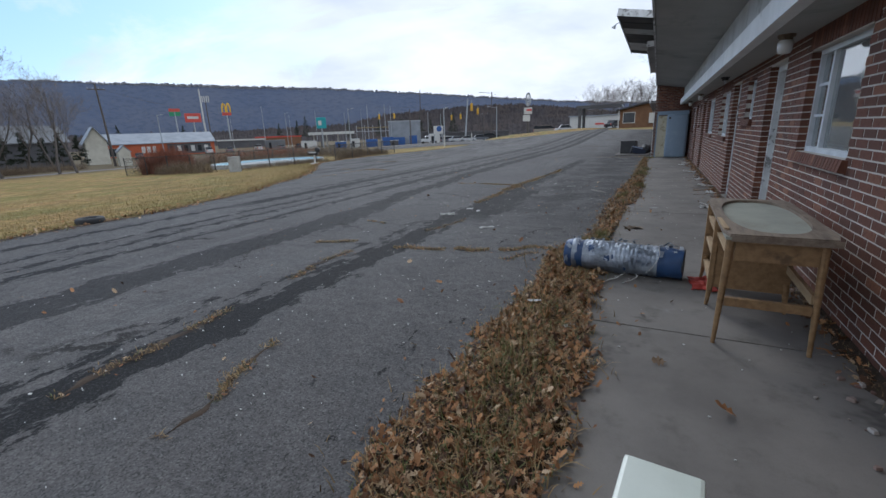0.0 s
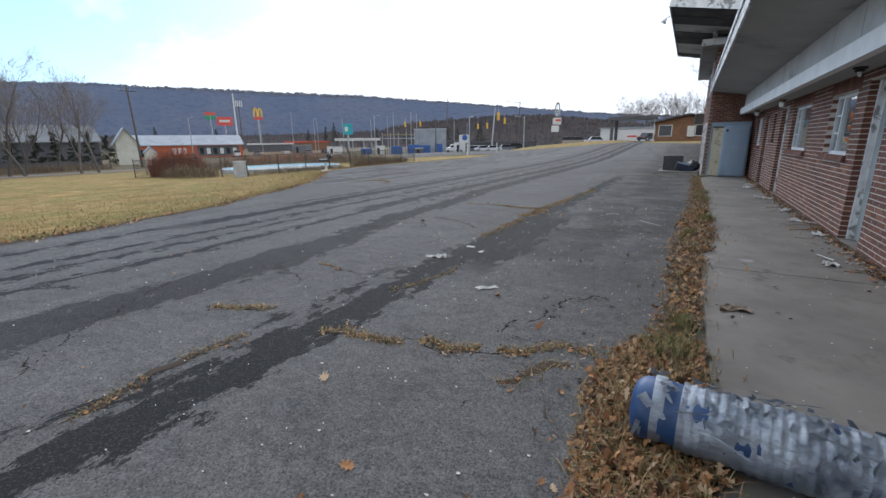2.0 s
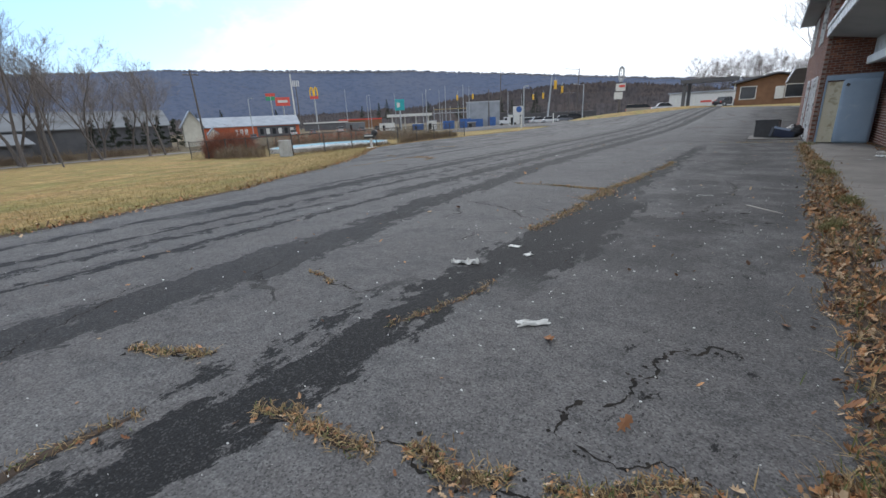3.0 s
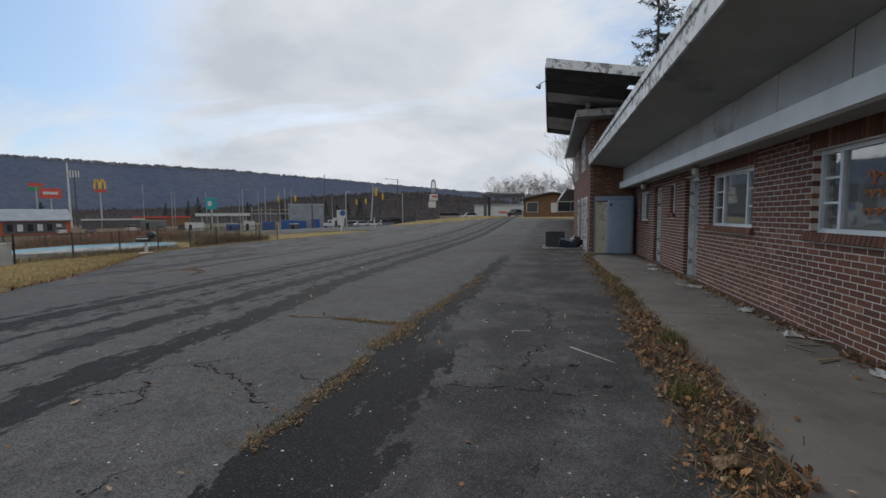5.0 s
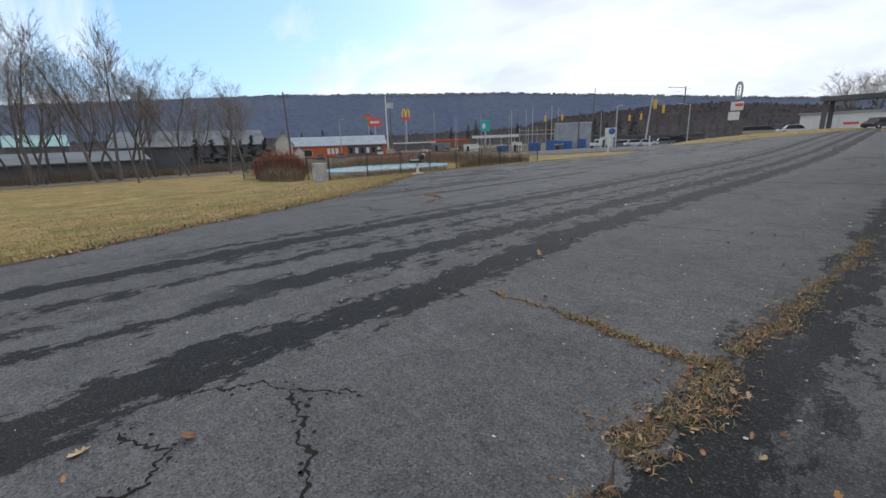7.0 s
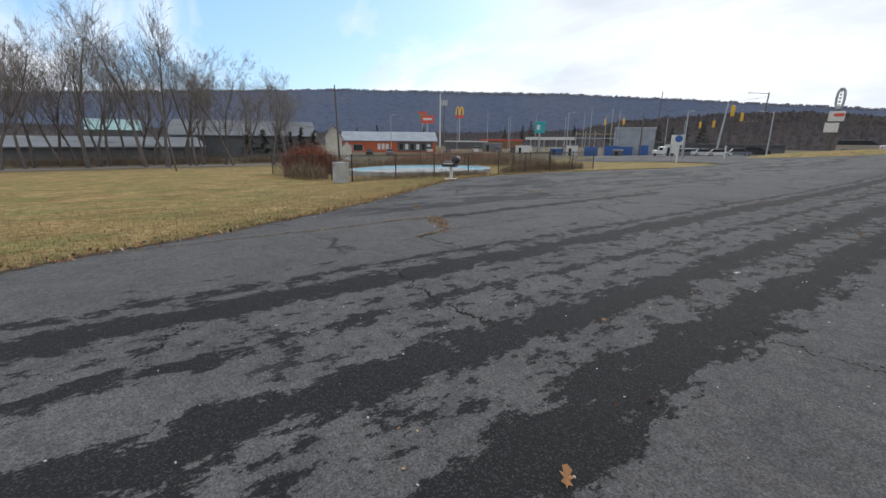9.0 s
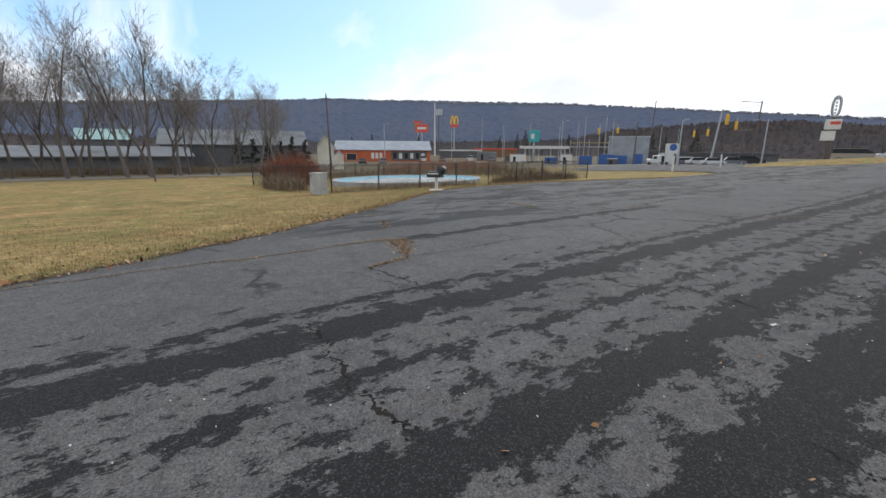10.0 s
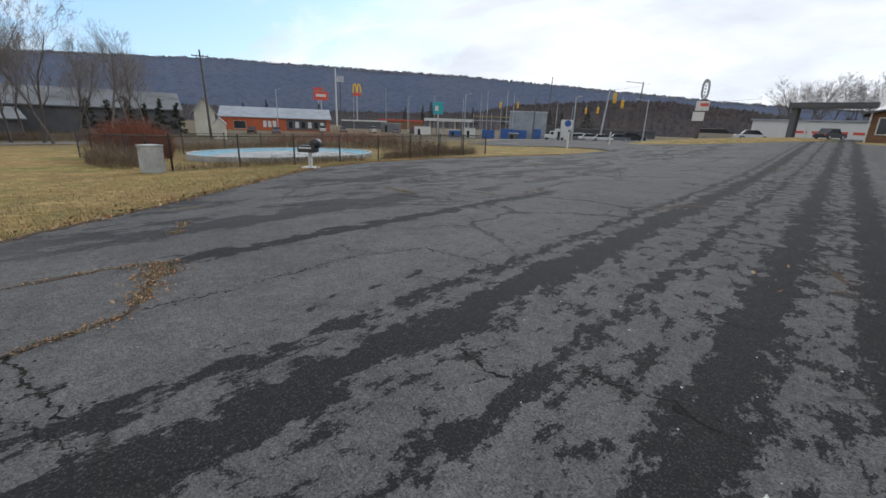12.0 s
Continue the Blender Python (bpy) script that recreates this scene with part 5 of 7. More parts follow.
for k in range(520):
    y = RNG.uniform(0.3, 20.0)
    if noise.noise((0.55 * y, 3, 0)) + 0.15 < 0:
        continue
    x, r, a = WALL_X - 0.02 - abs(RNG.normal(0, 0.13)), RNG.uniform(0.006, 0.028), RNG.uniform(0, 6.28)
    base, q = len(vs), RNG.uniform(0.5, 1.2, 6)
    for z, s in ((0.0, 1.0), (r * 0.7, 0.75)):
        vs += [(x + s * r * q[i] * math.cos(a + 1.0472 * i), y + s * r * q[i] * math.sin(a + 1.0472 * i), SLAB_Z + 0.003 + z) for i in range(6)]
    fs += [tuple(base + 6 + i for i in range(6))] + [(base + i, base + (i + 1) % 6, base + 6 + (i + 1) % 6, base + 6 + i) for i in range(6)]
CRUMB = Surface("mortar_and_brick_crumbs", 0.95)
CRUMB.done(CRUMB.mix(CRUMB.random(), (0.40, 0.37, 0.33), (0.15, 0.07, 0.05)))
tagged(raw("wall_rubble", vs, fs, CRUMB.m), "crumbs of mortar and brick along the wall", "rubble", kind="stuff")
n = 2600
y = RNG.uniform(0.2, 20.5, n)
x = WALL_X - np.abs(RNG.normal(0, 0.06, n)) - 0.015
P = np.column_stack([x, y])
tagged(scatter_blades("wall_weeds", P, np.full(n, SLAB_Z), 0.09, 0.95, 0.002), "thin dead weeds along the wall's foot", "weeds")
# single leaves on asphalt and slab
n = 260
P = np.column_stack([RNG.uniform(-5, 3.2, n), RNG.uniform(-0.5, 21, n)])
P[:12] = ((0.29, 2.89), (0.20, 2.30), (0.72, 1.62), (0.62, 4.75), (-2.66, 8.29), (-2.9, 7.9), (0.05, 5.3), (-0.35, 3.4), (2.3, 1.9), (2.6, 1.5), (1.2, 6.2), (-3.4, 12.1))
tagged(scatter_leaves("stray_leaves", P, np.array([0.003 if p[0] < 1.76 else SLAB_Z + 0.003 for p in P]), np.concatenate([RNG.uniform(0.07, 0.10, 12), RNG.uniform(0.015, 0.05, n - 12)])), "stray brown leaves on the asphalt", "leaves")

# pale chips of paint and paper
n = 900
cx = np.concatenate([RNG.uniform(-6, 1.7, n // 2), RNG.uniform(-2, 3.3, n // 2)])
cy = np.concatenate([RNG.uniform(-0.5, 18, n // 2), RNG.uniform(0, 12, n // 2)])
vs, fs = [], []
for x, y in zip(cx, cy):
    z = (0.003 if x < 1.76 else SLAB_Z + 0.003)
    r, a, k = RNG.uniform(0.003, 0.010) * (1.9 if RNG.random() < 0.06 else 1), RNG.uniform(0, 6.28), len(vs)
    q = RNG.uniform(0.5, 1.2, 5)
    ring = [(x + r * q[i] * math.cos(a + 1.2566 * i), y + r * 0.6 * q[i] * math.sin(a + 1.2566 * i), z) for i in range(5)]
    vs += ring + [(u, v, z + 0.004) for u, v, _ in ring]
    fs += [tuple(k + 5 + i for i in range(5))] + [(k + i, k + (i + 1) % 5, k + 5 + (i + 1) % 5, k + 5 + i) for i in range(5)]
tagged(raw("paint_chips", vs, fs, PAPER), "pale chips of paint and paper on the ground", "litter", kind="stuff")


def scrap(name, place, size, turn, label, category, material, seed, fold=0.3):
    """A crumpled flat scrap."""
    bm = bmesh.new()
    bmesh.ops.create_grid(bm, x_segments=9, y_segments=9, size=0.5)
    for v in bm.verts:
        x, y = v.co.x, v.co.y
        ragged = 1 + 0.35 * noise.noise((x * 3 + seed, y * 3, 0))
        v.co = Vector((x * size[0] * ragged, y * size[1] * ragged, 0.006 + fold * min(size) * max(0, noise.noise((x * 3 + seed, y * 4, 3)) + 0.2)))
    bmesh.ops.solidify(bm, geom=bm.faces[:], thickness=0.003)
    ob = part(name, bm, material)
    ob.location, ob.rotation_euler = place, (0, 0, radians(turn))
    return tagged(ob, label, category)


def splinter(place, length, width, turn, label, material, tilt=0.0):
    bm = one_box(-length / 2, length / 2, -width / 2, width / 2, 0.0, 0.014, bevel=0.003)
    for v in bm.verts:
        v.co.y += 0.03 * length * math.sin(v.co.x / length * 5)
        v.co.y *= 1.15 - 1.5 * abs(v.co.x / length + 0.12)
        v.co.z *= 1.0 - abs(v.co.x / length)
    ob = part("wood_strip", bm, material)
    ob.location, ob.rotation_euler = place, (0, radians(tilt), radians(turn))
    return tagged(ob, label, "wood strip", "wood strips")


CARD = weathered("damp_cardboard", (0.30, 0.21, 0.13), (0.22, 0.15, 0.09), 8.0, 0.9)
scrap("paper_scrap", (-0.13, 5.45, 0.0), (0.20, 0.07), 40, "torn white paper scrap on the asphalt", "paper", PAPER, 1)
scrap("paper_scrap", (-1.26, 6.22, 0.0), (0.10, 0.07), 10, "crumpled white paper on the asphalt", "paper", PAPER, 2, 0.6)
scrap("paper_scrap", (-0.78, 6.75, 0.0), (0.10, 0.07), 70, "small folded white paper scrap", "paper", PAPER, 3)
scrap("paper_scrap", (-1.03, 6.95, 0.0), (0.11, 0.07), 5, "flat white card on the asphalt", "paper", PAPER, 4, 0.1)
scrap("cloth_scrap", (-1.14, 6.27, 0.0), (0.15, 0.09), 35, "crumpled grey and white cloth on the asphalt", "cloth", PAPER, 5, 0.7)
scrap("cardboard_scrap", (1.58, 8.05, 0.03), (0.22, 0.12), 25, "torn brown cardboard on the leaf drift", "cardboard", CARD, 6)
scrap("cloth_scrap", (1.97, 5.75, SLAB_Z), (0.22, 0.12), 15, "flattened grey rag on the concrete", "cloth", GREYWOOD, 7, 0.4)
scrap("paper_scrap", (1.70, 2.2, 0.07), (0.10, 0.06), 60, "small white scrap on the leaf drift", "paper", PAPER, 8)
scrap("paper_scrap", (1.36, 2.55, 0.09), (0.11, 0.03), 20, "thin white strip on the leaf drift", "paper", PAPER, 9)
scrap("paper_scrap", (-4.34, 16.25, 0.0), (0.07, 0.03), 80, "thin pale scrap on the far lane", "paper", PAPER, 10)
splinter((1.04, 9.9, 0.002), 0.56, 0.052, -48, "bleached strip of wood on the asphalt", weathered("bleached_wood", (0.46, 0.43, 0.38), (0.24, 0.21, 0.18), 22.0, 0.9, stretch=(1, 1, 1)))
splinter((1.52, 4.4, 0.08), 0.24, 0.03, 70, "pale splintered strip on the leaf drift", PAPER)
splinter((1.60, 4.15, 0.08), 0.20, 0.03, 95, "pale splintered strip on the leaf drift", PAPER)
for x, y, r in ((1.09, 9.09, 0.045), (0.85, 9.54, 0.055)):
    bm = bmesh.new()
    bm.faces.new([bm.verts.new((r * (1 + 0.9 * noise.noise((0.83 * k, x, 3.3))) * math.cos(k / 22 * 6.283), 0.7 * r * (1 + 0.9 * noise.noise((0.83 * k, x, 3.3))) * math.sin(k / 22 * 6.283), 0.003)) for k in range(22)])
    ob = part("oil_spot", bm, FILL)
    ob.location = (x, y, 0.0)
    tagged(ob, "small black oily spot on the asphalt", "oil spot", "oil spots")
for x, y, size, turn in ((0.31, 10.58, 0.11, 20), (-0.17, 11.05, 0.09, 95)):
    bm = bmesh.new()
    prev = None
    for k in range(15):
        a = k / 14 * 3.6
        q = Vector((size * math.cos(a), 0.5 * size * math.sin(a) + 0.02 * noise.noise((k * 0.6, x, 0)), 0.006 + 0.01 * abs(math.sin(2 * a))))
        if prev:
            tube(bm, prev, q, 0.0035, 0.003, 5)
        prev = q
    ob = part("dry_stalk", bm, PAPER)
    ob.location, ob.rotation_euler = (x, y, 0.0), (0, 0, radians(turn))
    tagged(ob, "pale bent dry stalk on the asphalt", "stalk", "dry stalks")
rnd = random.Random(21)
for y, n in ((7.6, 5), (10.6, 7), (12.3, 7), (14.2, 6), (16.3, 7), (17.1, 6), (9.6, 4)):
    for k in range(n):
        m = rnd.choice((GREYWOOD, GREYWOOD, GREYWOOD, GREYWOOD, PALEWOOD, PAPER))
        splinter((rnd.uniform(3.0, 3.34), y + rnd.uniform(-0.45, 0.45), SLAB_Z + 0.002 + 0.006 * k), rnd.uniform(0.08, 0.34), rnd.uniform(0.015, 0.045), rnd.uniform(0, 180), "weathered board fragment by the wall", m)
    scrap("paper_scrap", (rnd.uniform(3.0, 3.3), y + rnd.uniform(-0.3, 0.3), SLAB_Z), (rnd.uniform(0.12, 0.25), rnd.uniform(0.1, 0.16)), rnd.uniform(0, 180), "torn pale scrap among wall debris", "paper", PAPER, y, 0.5)

LAWNBLADE = Surface("pale_straw_blades", 0.9)
LAWNBLADE.done(LAWNBLADE.mix(LAWNBLADE.random(), (0.34, 0.24, 0.105), (0.19, 0.165, 0.062)))
LAWNBLADE = LAWNBLADE.m
# straw tufts over the lawn, densest at its edge
n = 60000
y = RNG.uniform(1.0, 30.0, n)
edge = np.array([lerp_table(LAWN_EDGE, v) for v in y])
x = edge + 0.15 - RNG.exponential(3.2, n)
keep = (x > -26)
P = np.column_stack([x, y])[keep]
tagged(scatter_blades("lawn_grass", P, np.array([ground_height(*p) for p in P]) - 0.055, 0.13, 0.97, 0.004, LAWNBLADE), "dry straw lawn grass", "grass")
# ragged edge of lawn and asphalt: soil, dead leaves and greener blades
vs, fs = [], []
rows = [0.5 + 0.08 * k for k in range(520)]
for y in rows:
    e = lerp_table(LAWN_EDGE, y) + 0.13 * (noise.noise((0.9 * y, 3.1, 0)) + 0.6 * noise.noise((3.7 * y, 1.1, 0)))
    a = 0.10 + 0.16 * noise.noise((2.1 * y, 8, 0)) + 0.10 * noise.noise((9 * y, 2, 0))
    for o, z in ((-0.18, -0.03), (0.0, 0.014), (max(0.02, a), 0.003)):
        vs.append((e + o, y, ground_height(e + o, y) + z))
for k in range(len(rows) - 1):
    for i in (0, 1):
        fs.append((3 * k + i, 3 * k + i + 1, 3 * k + i + 4, 3 * k + i + 3))
tagged(raw("edge_soil", vs, fs, SOIL), "dark soil along the lawn's ragged edge", "soil", kind="stuff")
n = 26000
y = RNG.uniform(1.0, 40.0, n)
clump = np.array([noise.noise((v * 1.3, 6, 0)) + 0.5 * noise.noise((v * 4, 2, 0)) for v in y])
x = np.array([lerp_table(LAWN_EDGE, v) for v in y]) + 0.06 + 0.12 * clump - RNG.exponential(0.22, n)
P = np.column_stack([x, y])
tagged(scatter_blades("edge_grass", P, np.array([ground_height(*p) for p in P]) - 0.03, 0.14, 0.8, 0.004, LAWNBLADE), "straw grass hanging over the asphalt's edge", "grass")
P = np.column_stack([x + RNG.normal(0.02, 0.1, n), y])[(clump > 0.1)][:7000]
tagged(scatter_blades("edge_weeds", P, np.array([ground_height(*p) for p in P]) - 0.02, 0.12, 0.8, 0.004, green_material()), "half-green weeds at the lawn's edge", "weeds")
P = np.column_stack([x + RNG.normal(0.08, 0.12, n), y])[:2600]
tagged(scatter_leaves("edge_leaves", P, np.array([ground_height(*p) for p in P]) + 0.012, RNG.uniform(0.03, 0.07, len(P)), 0.5), "dead leaves along the lawn's edge", "leaves")

# ---- lawn side: pool, fence, cabinet, letterbox ----
POOLBLUE = weathered("faded_pool_blue", (0.13, 0.33, 0.42), (0.22, 0.36, 0.41), 1.5, 0.6, stain=(0.30, 0.30, 0.28), stain_scale=2.0)
POOLWHITE = weathered("dirty_pool_white", (0.40, 0.41, 0.40), (0.28, 0.28, 0.26), 1.2, 0.8, stain=(0.15, 0.13, 0.10))
FENCE = weathered("dark_fence_metal", (0.045, 0.045, 0.045), (0.075, 0.07, 0.065), 4.0, 0.6, 0.3)
POST = weathered("grey_weathered_pole", (0.115, 0.10, 0.09), (0.075, 0.065, 0.06), 2.0, 0.9, stretch=(6, 6, 1))
STEEL = weathered("galvanised_pole", (0.38, 0.40, 0.41), (0.30, 0.32, 0.33), 2.0, 0.5, 0.4)

pool = thing("swimming_pool", (-28.0, 27.0, -0.84), "empty faded blue swimming pool behind a fence", "pool")
N = 48


def ring_part(name, profile, mat):
    """A closed oval ring swept from (share of the oval, height) corners."""
    bm = bmesh.new()
    rings = [[bm.verts.new((3.6 * r * math.cos(2 * math.pi * k / N), 5.2 * r * math.sin(2 * math.pi * k / N), z)) for k in range(N)] for r, z in profile]
    for p, q in zip(rings, rings[1:] + rings[:1]):
        for k in range(N):
            bm.faces.new((p[k], q[k], q[(k + 1) % N], p[(k + 1) % N]))
    bmesh.ops.recalc_face_normals(bm, faces=bm.faces[:])
    part(name, bm, mat, pool)


ring_part("coping", ((0.975, 0.2), (0.975, 0.42), (1.02, 0.42), (1.02, 0.0)), POOLWHITE)
ring_part("wall_lining", ((0.80, 0.1), (0.80, 0.27), (0.90, 0.30), (0.955, 0.39), (0.974, 0.39), (0.974, 0.1)), POOLBLUE)
ring_part("pool_floor", ((0.03, 0.1), (0.03, 0.25), (0.40, 0.255), (0.798, 0.262), (0.798, 0.1)), POOLWHITE)


def chain_fence(points, height):
    """Chain-link fence: posts, rails and a net of thin wires for each bay."""
    fence = thing("pool_fence", (0, 0, 0), "dark rusted chain-link fence round the pool", "fence")
    for (x0, y0), (x1, y1) in zip(points, points[1:]):
        L = math.hypot(x1 - x0, y1 - y0)
        n = max(1, round(L / 2.4))
        for i in range(n):
            a = Vector((x0 + (x1 - x0) * i / n, y0 + (y1 - y0) * i / n, 0))
            b = Vector((x0 + (x1 - x0) * (i + 1) / n, y0 + (y1 - y0) * (i + 1) / n, 0))
            a.z, b.z = ground_height(a.x, a.y) - 0.05, ground_height(b.x, b.y) - 0.05
            bm = bmesh.new()
            tube(bm, a, a + Vector((0, 0, height + 0.08)), 0.035, 0.035, 8)
            part("post", bm, FENCE, fence)
            bm = bmesh.new()
            tube(bm, a + Vector((0, 0, height)), b + Vector((0, 0, height)), 0.02, 0.02, 6)
            part("rail", bm, FENCE, fence)
            bm = bmesh.new()
            d = b - a
            m = int(d.length / 0.11)
            for k in range(-int(height / 0.11), m + 1):
                for s in (1, -1):
                    p0, p1 = k * 0.11, k * 0.11 + height
                    lo, hi = max(0, p0), min(d.length, p1)
                    if hi - lo < 0.05:
                        continue
                    z0, z1 = (lo - p0, hi - p0) if s == 1 else (height - (lo - p0), height - (hi - p0))
                    tube(bm, a + d.normalized() * lo + Vector((0, 0, z0)), a + d.normalized() * hi + Vector((0, 0, z1)), 0.0028, 0.0028, 3, False)
            part("net", bm, FENCE, fence)
    return fence


chain_fence(((-22.6, 19.4), (-22.9, 29.4), (-22.6, 38.6), (-34.0, 39.4)), 1.25)
chain_fence(((-22.6, 19.4), (-34.0, 18.4), (-35.0, 38.5)), 1.25)
bm = bmesh.new()
u = thing("utility_cabinet", (-22.3, 18.7, ground_height(-22.3, 18.7) - 0.05), "pale weathered utility cabinet beside the fence", "cabinet", turn=30)
part("body", one_box(-0.3, 0.3, -0.25, 0.25, 0.0, 0.92, bevel=0.02), POOLWHITE, u)
part("lid", one_box(-0.32, 0.32, -0.27, 0.27, 0.922, 0.97, bevel=0.01), POOLWHITE, u)
lb = thing("letterbox", (-19.9, 23.5, ground_height(-19.9, 23.5)), "black letterbox with a raised hood on a white post", "letterbox", turn=35)
part("base_plate", one_box(-0.30, 0.30, -0.22, 0.22, 0.0, 0.05), PAPER, lb)
part("post", one_box(-0.06, 0.06, -0.06, 0.06, 0.05, 0.62), PAPER, lb, "white post")
part("box", one_box(-0.42, 0.28, -0.22, 0.22, 0.62, 0.88, bevel=0.03), BLACK, lb)
bm = bmesh.new()
lathe(bm, [(-0.2, 0.02), (-0.19, 0.18), (0.19, 0.18), (0.2, 0.02)], 16, pose(0.26, 0, 0.96, 0, 0, 90))
part("hood", bm, BLACK, lb, smooth=True)
part("name_strip", one_box(-0.36, 0.16, -0.227, -0.221, 0.76, 0.82), PAPER, lb, "white lettering strip")


# ---- twigs, bushes and trees ----
def twig_material(name, a, b):
    s = Surface(name, 0.9)
    return s.done(s.mix(s.random(), a, b))


BARK = weathered("grey_brown_bark", (0.125, 0.108, 0.095), (0.075, 0.065, 0.058), 3.0, 0.95, stretch=(3, 3, 0.6))
TWIG = twig_material("bare_twigs", (0.14, 0.122, 0.112), (0.21, 0.185, 0.168))
REDTWIG = twig_material("red_brown_twigs", (0.25, 0.085, 0.045), (0.16, 0.065, 0.04))
BROWNTWIG = twig_material("brown_scrub_twigs", (0.12, 0.085, 0.055), (0.19, 0.14, 0.09))
NEEDLE = twig_material("dark_pine_needles", (0.020, 0.030, 0.020), (0.035, 0.045, 0.028))


def bush(name, centre, size, count, length, material, label):
    """A thicket of thin forked twigs."""
    n = count
    a, r = RNG.uniform(0, 6.283, n), np.sqrt(RNG.uniform(0, 1, n))
    P = np.column_stack([centre[0] + size[0] * r * np.cos(a), centre[1] + size[1] * r * np.sin(a)])
    z = np.array([ground_height(*p) for p in P]) - 0.06
    z = z + RNG.uniform(0, 0.45, n) * length * (1 - r * r)
    ob = scatter_blades(name, P, z, length * 1.3, 0.55, 0.007, material)
    return tagged(ob, label, "bush")


bush("red_bush", (-32.0, 20.4), (2.0, 1.7), 6000, 2.0, REDTWIG, "leafless red-brown bush by the fence")
bush("scrub", (-27.5, 18.6), (3.0, 0.9), 1600, 1.0, BROWNTWIG, "dry brown scrub along the fence")
bush("scrub", (-23.4, 34.2), (0.7, 4.3), 2600, 0.8, BROWNTWIG, "dry brown scrub grown through the fence")
bush("scrub", (-22.9, 24.0), (0.5, 4.6), 1300, 0.5, BROWNTWIG, "low dry scrub at the fence's foot")
bush("scrub", (-38.0, 30.0), (2.0, 9.0), 4200, 1.1, BROWNTWIG, "dry brown scrub behind the pool")
bush("scrub", (-33.0, 39.5), (6.0, 1.6), 2600, 1.3, BROWNTWIG, "dry brown scrub behind the fence corner")
bush("scrub", (-50.0, 46.0), (5.0, 10.0), 3600, 1.9, REDTWIG, "leafless reddish scrub beyond the pool")


for az, d, w in ((81.5, 74, 7), (86.5, 74, 6), (91.0, 73, 6), (95.5, 74, 6), (100, 75, 6), (76.0, 76, 6)):
    q = (-2.8 - d * math.sin(radians(az)), 11.3 + d * math.cos(radians(az)))
    bush("scrub", q, (1.6, w), 2400, 1.5, BROWNTWIG, "dry brown scrub below the bare trees")


def grow(seed, height, lean=0.0, spread=1.0, levels=4):
    """Bare tree with a leader that runs up through the crown: (trunk bmesh, crown bmesh)."""
    rnd = random.Random(seed)
    trunk, crown = bmesh.new(), bmesh.new()

    def limb(p, d, length, r, level, tip):
        n = (9, 4, 3, 2, 1)[level]
        bm = trunk if level < 2 else crown
        joints = [(p.copy(), d.copy(), r, 0.0)]
        for i in range(n):
            rise = 0.02 if level == 0 else 0.13
            d = (d + Vector((rnd.gauss(0, 0.09), rnd.gauss(0, 0.09), rise + rnd.gauss(0, 0.05)))).normalized()
            q = p + d * length / n
            r2 = max(tip, r * (1 - 0.85 / n) if level else r * (1 - 0.10 - 0.012 * i))
            tube(bm, p, q, r, r2, (8, 5, 4, 3, 3)[level], False)
            p, r = q, r2
            joints.append((p.copy(), d.copy(), r, (i + 1) / n))
        if level >= levels:
            return
        kids = (13, 5, 5, 3)[level]
        for k in range(kids):
            at = joints[-1] if k == 0 and level else rnd.choice([j for j in joints if j[3] >= (0.24, 0.25, 0.3, 0.4)[level]])
            ang = rnd.uniform(0, 6.283)
            side = at[1].orthogonal().normalized()
            side.rotate(Matrix.Rotation(ang, 3, at[1]))
            f = rnd.uniform(0.45, 1.0) * spread
            nd = (at[1] + side * f + Vector((0, 0, 0.10))).normalized()
            long = length * (rnd.uniform(0.24, 0.40) * (1.25 - 0.75 * at[3]) if level == 0 else rnd.uniform(0.42, 0.72))
            limb(at[0], nd, long, max(at[2] * (0.5 if level else 0.42), 0.0095), level + 1, 0.0065)
    limb(Vector((0, 0, 0)), Vector((lean, 0, 1)).normalized(), height * 0.93, height * 0.0125, 0, 0.02)
    return trunk, crown


def tree_stock(seed, height, label, levels=4, spread=1.0):
    t = thing("bare_tree", (0, 0, -60), label, "tree", "bare trees")
    a, b = grow(seed, height, 0.05, spread, levels)
    part("trunk", a, BARK, t)
    part("crown", b, TWIG, t)
    return t


stock = [tree_stock(s, 14.0, "tall leafless tree with fine grey twigs", 4, sp) for s, sp in ((3, 0.85), (8, 1.0), (15, 0.7))]
O = Vector((-2.8, 11.3, 0))


def away(bearing, distance, lift=-0.05):
    a = radians(bearing)
    x, y = O.x - distance * math.sin(a), O.y + distance * math.cos(a)
    return (x, y, ground_height(x, y) + lift)


rnd = random.Random(4)
places = [(az + rnd.uniform(-0.6, 0.6), rnd.uniform(56, 84), rnd.uniform(0.80, 1.06) * (1.0 if az > 84 else 0.80)) for az in (75.2, 77.0, 78.4, 80.0, 81.5, 83.2, 84.6, 86.0, 87.2, 88.6, 89.8, 91.0, 92.2, 93.4, 94.6, 95.8, 97.2, 98.6, 100.4, 102.5, 105, 108, 82.4, 85.4, 90.4, 96.5, 79.3, 76.4, 74.2, 83.8, 87.9, 93.0, 95.2, 99.5, 101.5, 103.8, 106.5)]
for k, (az, d, s) in enumerate(places):
    p = away(az, d)
    if k < 3:
        t = stock[k]
        t.location, t.rotation_euler, t.scale = p, (0, 0, rnd.uniform(0, 6)), (1.2 * s, 1.2 * s, s)
    else:
        t = copy_thing(stock[k % 3], pose(*p, 0, 0, rnd.uniform(0, 360)))
        t.scale = (1.2 * s, 1.2 * s, s)
